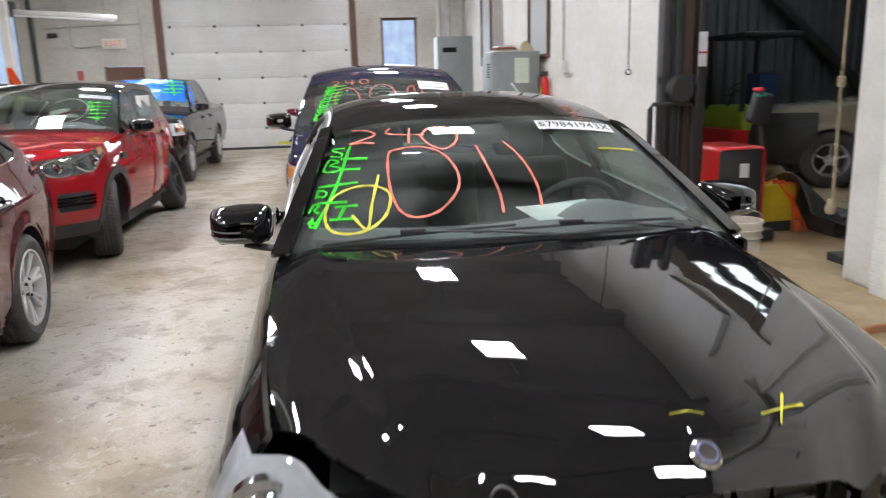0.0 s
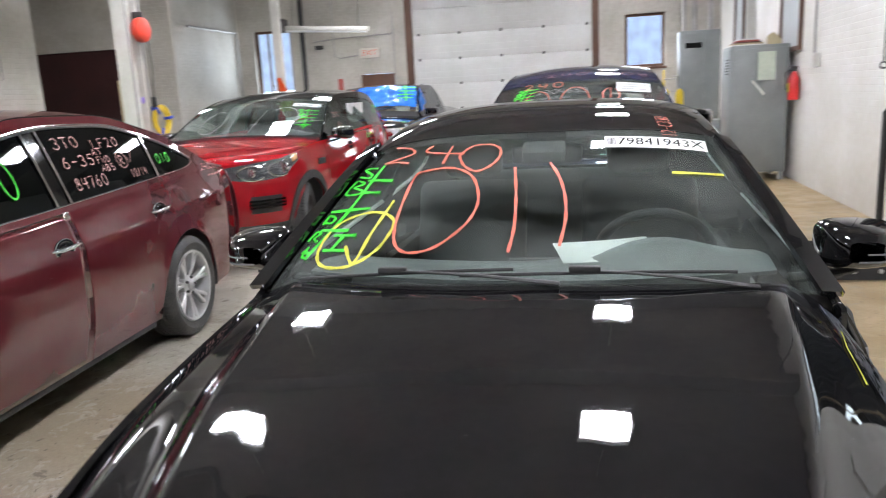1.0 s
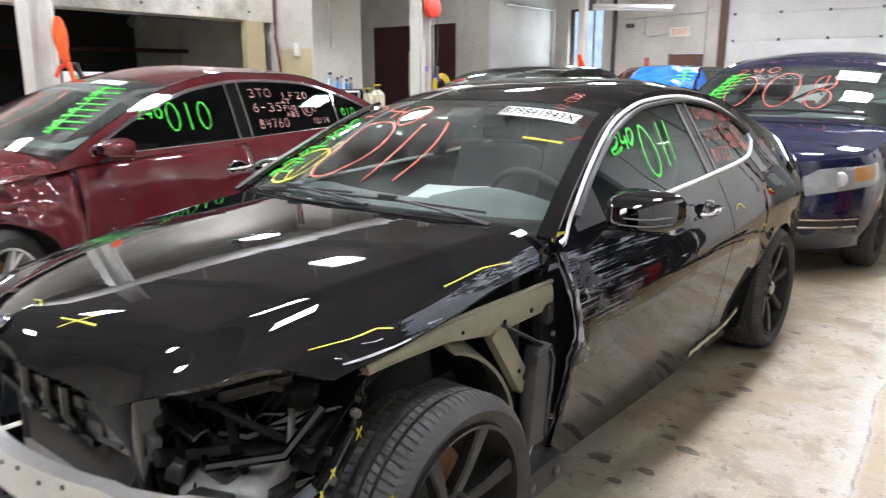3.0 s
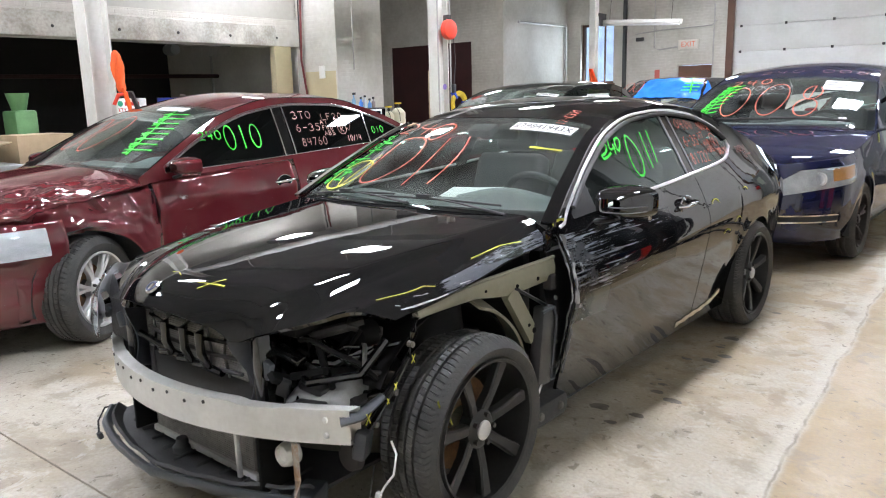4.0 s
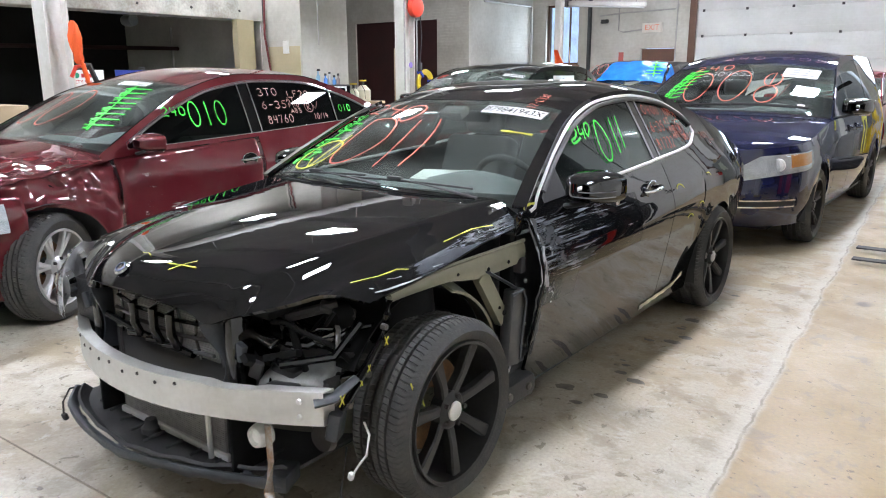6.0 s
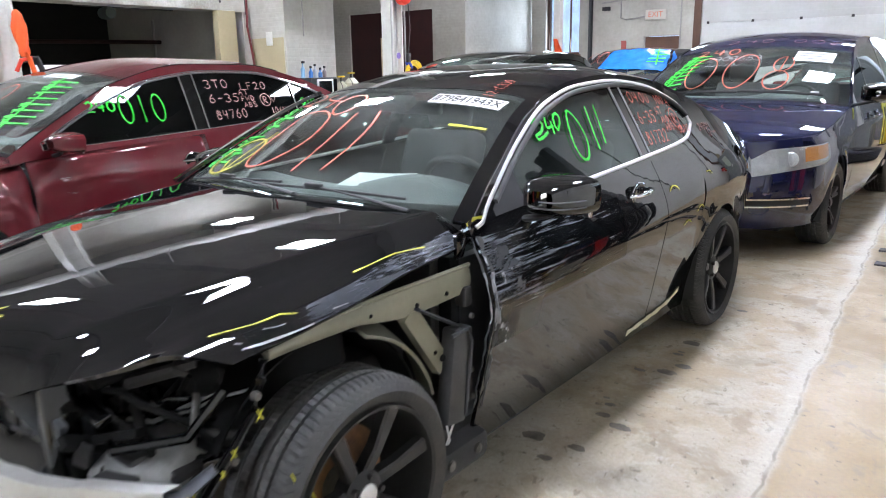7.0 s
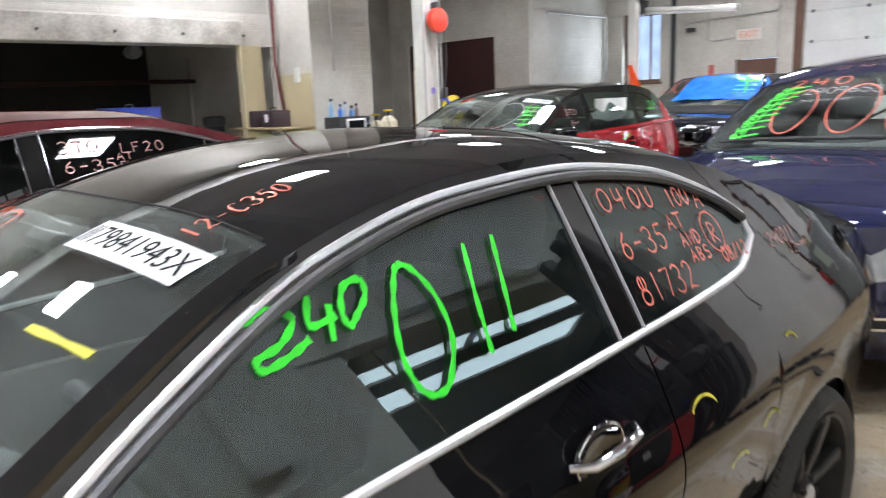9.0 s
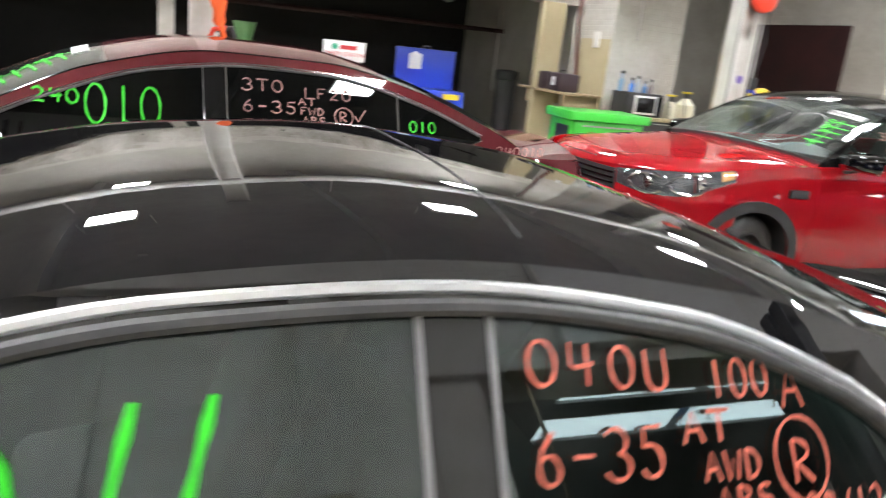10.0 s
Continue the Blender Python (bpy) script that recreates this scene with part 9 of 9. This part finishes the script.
part("glove", sheet(lambda u, v: Vector((-0.2 + 0.03 * math.sin(u * 6), -0.28 + 0.2 * u, 1.25 + 0.26 * v * (1 - 0.3 * abs(u - 0.5)))), span(0, 1, 10), span(0, 1, 8)), PAPER, bc, "white work glove on the lid", thick=0.02)
part("lid_handle", tubed([(-0.24, -0.06, 1.56), (-0.24, -0.05, 1.6), (-0.24, 0.05, 1.6), (-0.24, 0.06, 1.56)], 0.01, seg=6), CONDUIT, bc)
part("yellow_tag", boxed(0.262, 0.268, 0.15, 0.42, 0.86, 0.94), YELLOWPAINT, bc)
sg_ = thing("safety_sign", "white safety station sign with red letters", "sign", pose(-8.8, 3.82, 1.42, 90, 0, 90))
part("board", boxed(-0.29, 0.29, -0.13, 0.13, -0.012, 0.0, 0.004), STICKER, sg_)
part("letters", font_mesh("SAFETY STATION", 0.072, 0.001), material("sign_red", (0.6, 0.04, 0.05), 0.5), sg_).matrix_local = pose(0, -0.045, 0.003)
part("name_bar", boxed(-0.06, 0.17, 0.02, 0.075, 0.0, 0.003), material("sign_red_bar", (0.6, 0.04, 0.05), 0.5), sg_)
part("logo_dot", lathe(bmesh.new(), [(0.0, 0.004), (0.04, 0.003), (0.042, 0.0)], 20, "z", centre=(-0.13, 0.05, 0)), material("sign_green", (0.03, 0.35, 0.2), 0.5), sg_)
part("stand_leg", boxed(-0.03, 0.03, -1.4, -0.13, -0.03, -0.013, 0.005), STEELPAINT, sg_)
part("stand_foot", boxed(-0.2, 0.2, -1.42, -1.38, -0.15, 0.15, 0.005), STEELPAINT, sg_)
tb = thing("trash_bin", "tall black plastic bin by the wall", "bin", pose(-10.2, 6.9, 0))
part("bin", lathe(bmesh.new(), [(0.0, 0.0), (0.15, 0.0), (0.17, 1.2), (0.19, 1.22), (0.19, 1.34), (0.15, 1.36), (0.0, 1.37)], 28, "z"), TRIM, tb)
# reels and hoses on the columns
REELR = material("orange_reel_plastic", (0.75, 0.06, 0.03), 0.4)
rl = thing("hose_reel", "orange-red cable reel hanging by the column", "reel", pose(-5.95, 8.1, 2.56))
part("drum", lathe(bmesh.new(), [(0.0, -0.08), (0.12, -0.08), (0.16, -0.05), (0.17, 0.0), (0.16, 0.05), (0.12, 0.08), (0.0, 0.08)], 28, "x"), REELR, rl)
part("bracket", boxed(-0.1, 0.03, -0.03, 0.03, 0.14, 0.24, 0.006), RIM_STEEL, rl)
part("cord", tubed([(0.0, 0.12, -0.1), (0.02, 0.13, -0.5), (0.0, 0.1, -0.9)], 0.008, seg=6), TRIM, rl)
part("plug", boxed(-0.03, 0.03, 0.07, 0.13, -1.05, -0.9, 0.01), TRIM, rl)
yh = thing("yellow_hose", "coiled yellow air hose hung on the column", "hose", pose(-5.98, 8.35, 1.33))
for k in range(6):
    part("coil", lathe(bmesh.new(), [(0.14 + 0.014 * k + 0.012 * math.cos(t), 0.03 * (k % 2) + 0.012 * math.sin(t)) for t in (2 * math.pi * j / 8 for j in range(8))], 32, "x", closed=True), YELLOWPAINT, yh)
for a in (40, 160, 280):
    part("blue_tie", boxed(-0.03, 0.06, -0.02, 0.02, 0.12, 0.25, 0.005, m=pose(0, 0, 0, a)), BLUEP, yh)
pv = thing("vest_on_column", "orange jacket and hose hung on the column", "jacket", pose(-5.43, 1.97, 1.35))
jacket_w = curve((0, 0.015), (0.08, 0.04), (0.2, 0.05), (0.4, 0.066), (0.6, 0.058), (0.78, 0.044), (0.9, 0.048), (1.0, 0.03))
part("jacket", sheet(lambda a, v: Vector((0.075 + 0.55 * jacket_w(v) * math.cos(a) * (1 + 0.25 * math.sin(3 * a + 11 * v)), -0.005 + jacket_w(v) * math.sin(a) * (1 + 0.14 * math.sin(5 * a + 9 * v)) + 0.03 * v, 0.65 - 0.42 * v)), span(0, 2 * math.pi, 33), span(0, 1, 26)), HIVIS, pv)
part("jacket_sleeve", tubed([(0.09, 0.03, 0.27), (0.1, 0.05, 0.2), (0.1, 0.075, 0.1), (0.095, 0.085, 0.02)], [0.02, 0.034, 0.036, 0.02], seg=10, flat=0.6), HIVIS, pv)
part("black_hose", tubed([(0.05, 0.0, 0.2), (0.08, 0.12, 0.22), (0.08, 0.2, 0.0), (0.07, 0.25, -0.35)], 0.028, seg=8), TRIM, pv)
part("red_clamp", tubed([(0.05, -0.06, 0.1), (0.08, -0.02, 0.2), (0.08, 0.08, 0.22)], 0.02, seg=8), REELR, pv)
sk = thing("column_sticker", "small purple round sticker on the column", "sticker", pose(-6.028, 8.05, 1.62))
part("sticker", lathe(bmesh.new(), [(0.0, 0.002), (0.05, 0.002), (0.05, 0.0)], 20, "x"), material("purple_sticker", (0.25, 0.18, 0.5), 0.5), sk)
tagged(part("wood_batten", boxed(-6.32, -6.27, 7.95, 8.05, 0, 1.9, 0.004), PLY, None, ""), "wooden batten strapped to the column", "batten")
for k, y in enumerate((7.9, 8.22)):
    conduit("thin conduit running up the column", (-6.03, y, 4.6), (-6.03, y, 1.2), r=0.014)
bx = thing("cardboard_box", "open brown cardboard box on a trolley", "box", pose(-6.7, 1.6, 0.85))
part("box", boxed(-0.3, 0.3, -0.3, 0.3, 0, 0.3, 0.004), PLY, bx)
part("flap", boxed(-0.3, 0.3, -0.5, -0.3, 0.28, 0.29, m=pose(0, 0, 0.02, 12)), PLY, bx)
tr_ = thing("steel_trolley", "grey steel trolley under the boxes", "trolley", pose(-6.7, 1.6, 0))
part("deck", boxed(-0.45, 0.45, -0.6, 0.6, 0.8, 0.85, 0.01), GREYCAB, tr_)
for x in (-0.4, 0.4):
    for y in (-0.55, 0.55):
        part("leg", boxed(x - 0.025, x + 0.025, y - 0.025, y + 0.025, 0, 0.8, 0.004), GREYCAB, tr_)
conduit("red painted pipe across the dark room", (-12.0, 2.3, 1.98), (-12.0, 5.31, 2.0), (-12.0, 7.56, 2.02), r=0.04, mat=material("dull_red_pipe", (0.03, 0.006, 0.005), 0.7))
gm = thing("green_oil_caddy", "pale green plastic oil caddy in the dark room", "oil caddy", pose(-9.7, 2.59, 0))
CADDY = material("pale_green_plastic", (0.14, 0.3, 0.12), 0.5, second=(0.1, 0.22, 0.09), scale=6)
part("tank", boxed(-0.25, 0.25, -0.16, 0.16, 0.0, 1.41, 0.04), CADDY, gm)
part("bowl", lathe(bmesh.new(), [(0.0, 1.41), (0.1, 1.41), (0.16, 1.66), (0.14, 1.66), (0.0, 1.43)], 24, "z"), CADDY, gm)
structure("column_4", boxed(-10.02, -9.8, 1.46, 1.67, 0, CEIL, 0.01), STEELPAINT, "grey painted post in the dark room")
wn = thing("wall_winch", "grey motor on a bracket in the dark room", "motor", pose(-11.5, 6.2, 2.5))
part("motor", lathe(bmesh.new(), [(0.0, -0.15), (0.1, -0.15), (0.12, 0.0), (0.1, 0.15), (0.0, 0.15)], 20, "x"), GREYCAB, wn)
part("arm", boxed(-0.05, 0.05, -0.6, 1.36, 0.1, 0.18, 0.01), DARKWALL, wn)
structure("block_wall", boxed(-14, -9.3, 7.545, 7.566, 0, 3.2), material("grey_block_paint", (0.66, 0.64, 0.58), 0.7, second=(0.5, 0.48, 0.43), scale=1.5), "grey painted block wall of the dark room")

# ---- marks on the floor ----
structure("floor_joint", tubed([(-9.0, -1.11, 0.0), (-1.08, -0.793, 0.0), (-0.48, -0.768, 0.0), (0.3, -0.735, 0.0)], 0.004, seg=5), material("joint_dirt", (0.17, 0.145, 0.11), 0.9, second=(0.3, 0.26, 0.2), scale=9), "thin dark joint across the concrete floor", 30)
random.seed(9)
OIL = material("oil_stain", (0.1, 0.085, 0.068), 0.4, second=(0.22, 0.19, 0.15), scale=14, spread=0.4)
spots = bmesh.new()
for k in range(78):
    near, beside = k < 44, k >= 64
    cx, cy = (random.gauss(0.55, 0.4), random.gauss(-0.8, 0.14)) if near else (random.uniform(-1.6, 1.2), random.uniform(-1.4, 3.4))
    rad_ = random.uniform(0.012, 0.06) if near else random.uniform(0.005, 0.025)
    if beside:
        cx, cy, rad_ = random.gauss(0.86, 0.07), random.uniform(0.4, 2.4), random.uniform(0.012, 0.05)
    ring_ = []
    ph = random.uniform(0, 9)
    for i in range(18):
        a_ = 2 * math.pi * i / 18
        q_ = rad_ * (1 + 0.45 * noise.noise(Vector((math.cos(a_) * 1.3 + ph, math.sin(a_) * 1.3, k))))
        ring_.append(spots.verts.new((cx + 1.3 * q_ * math.cos(a_), cy + 0.8 * q_ * math.sin(a_), 0.0022 + 0.00002 * k)))
    spots.faces.new(ring_)
tagged(part("oil_spots", spots, OIL, None, "", smooth=0), "dark oil drips scattered on the concrete floor", "oil stain", kind="stuff")
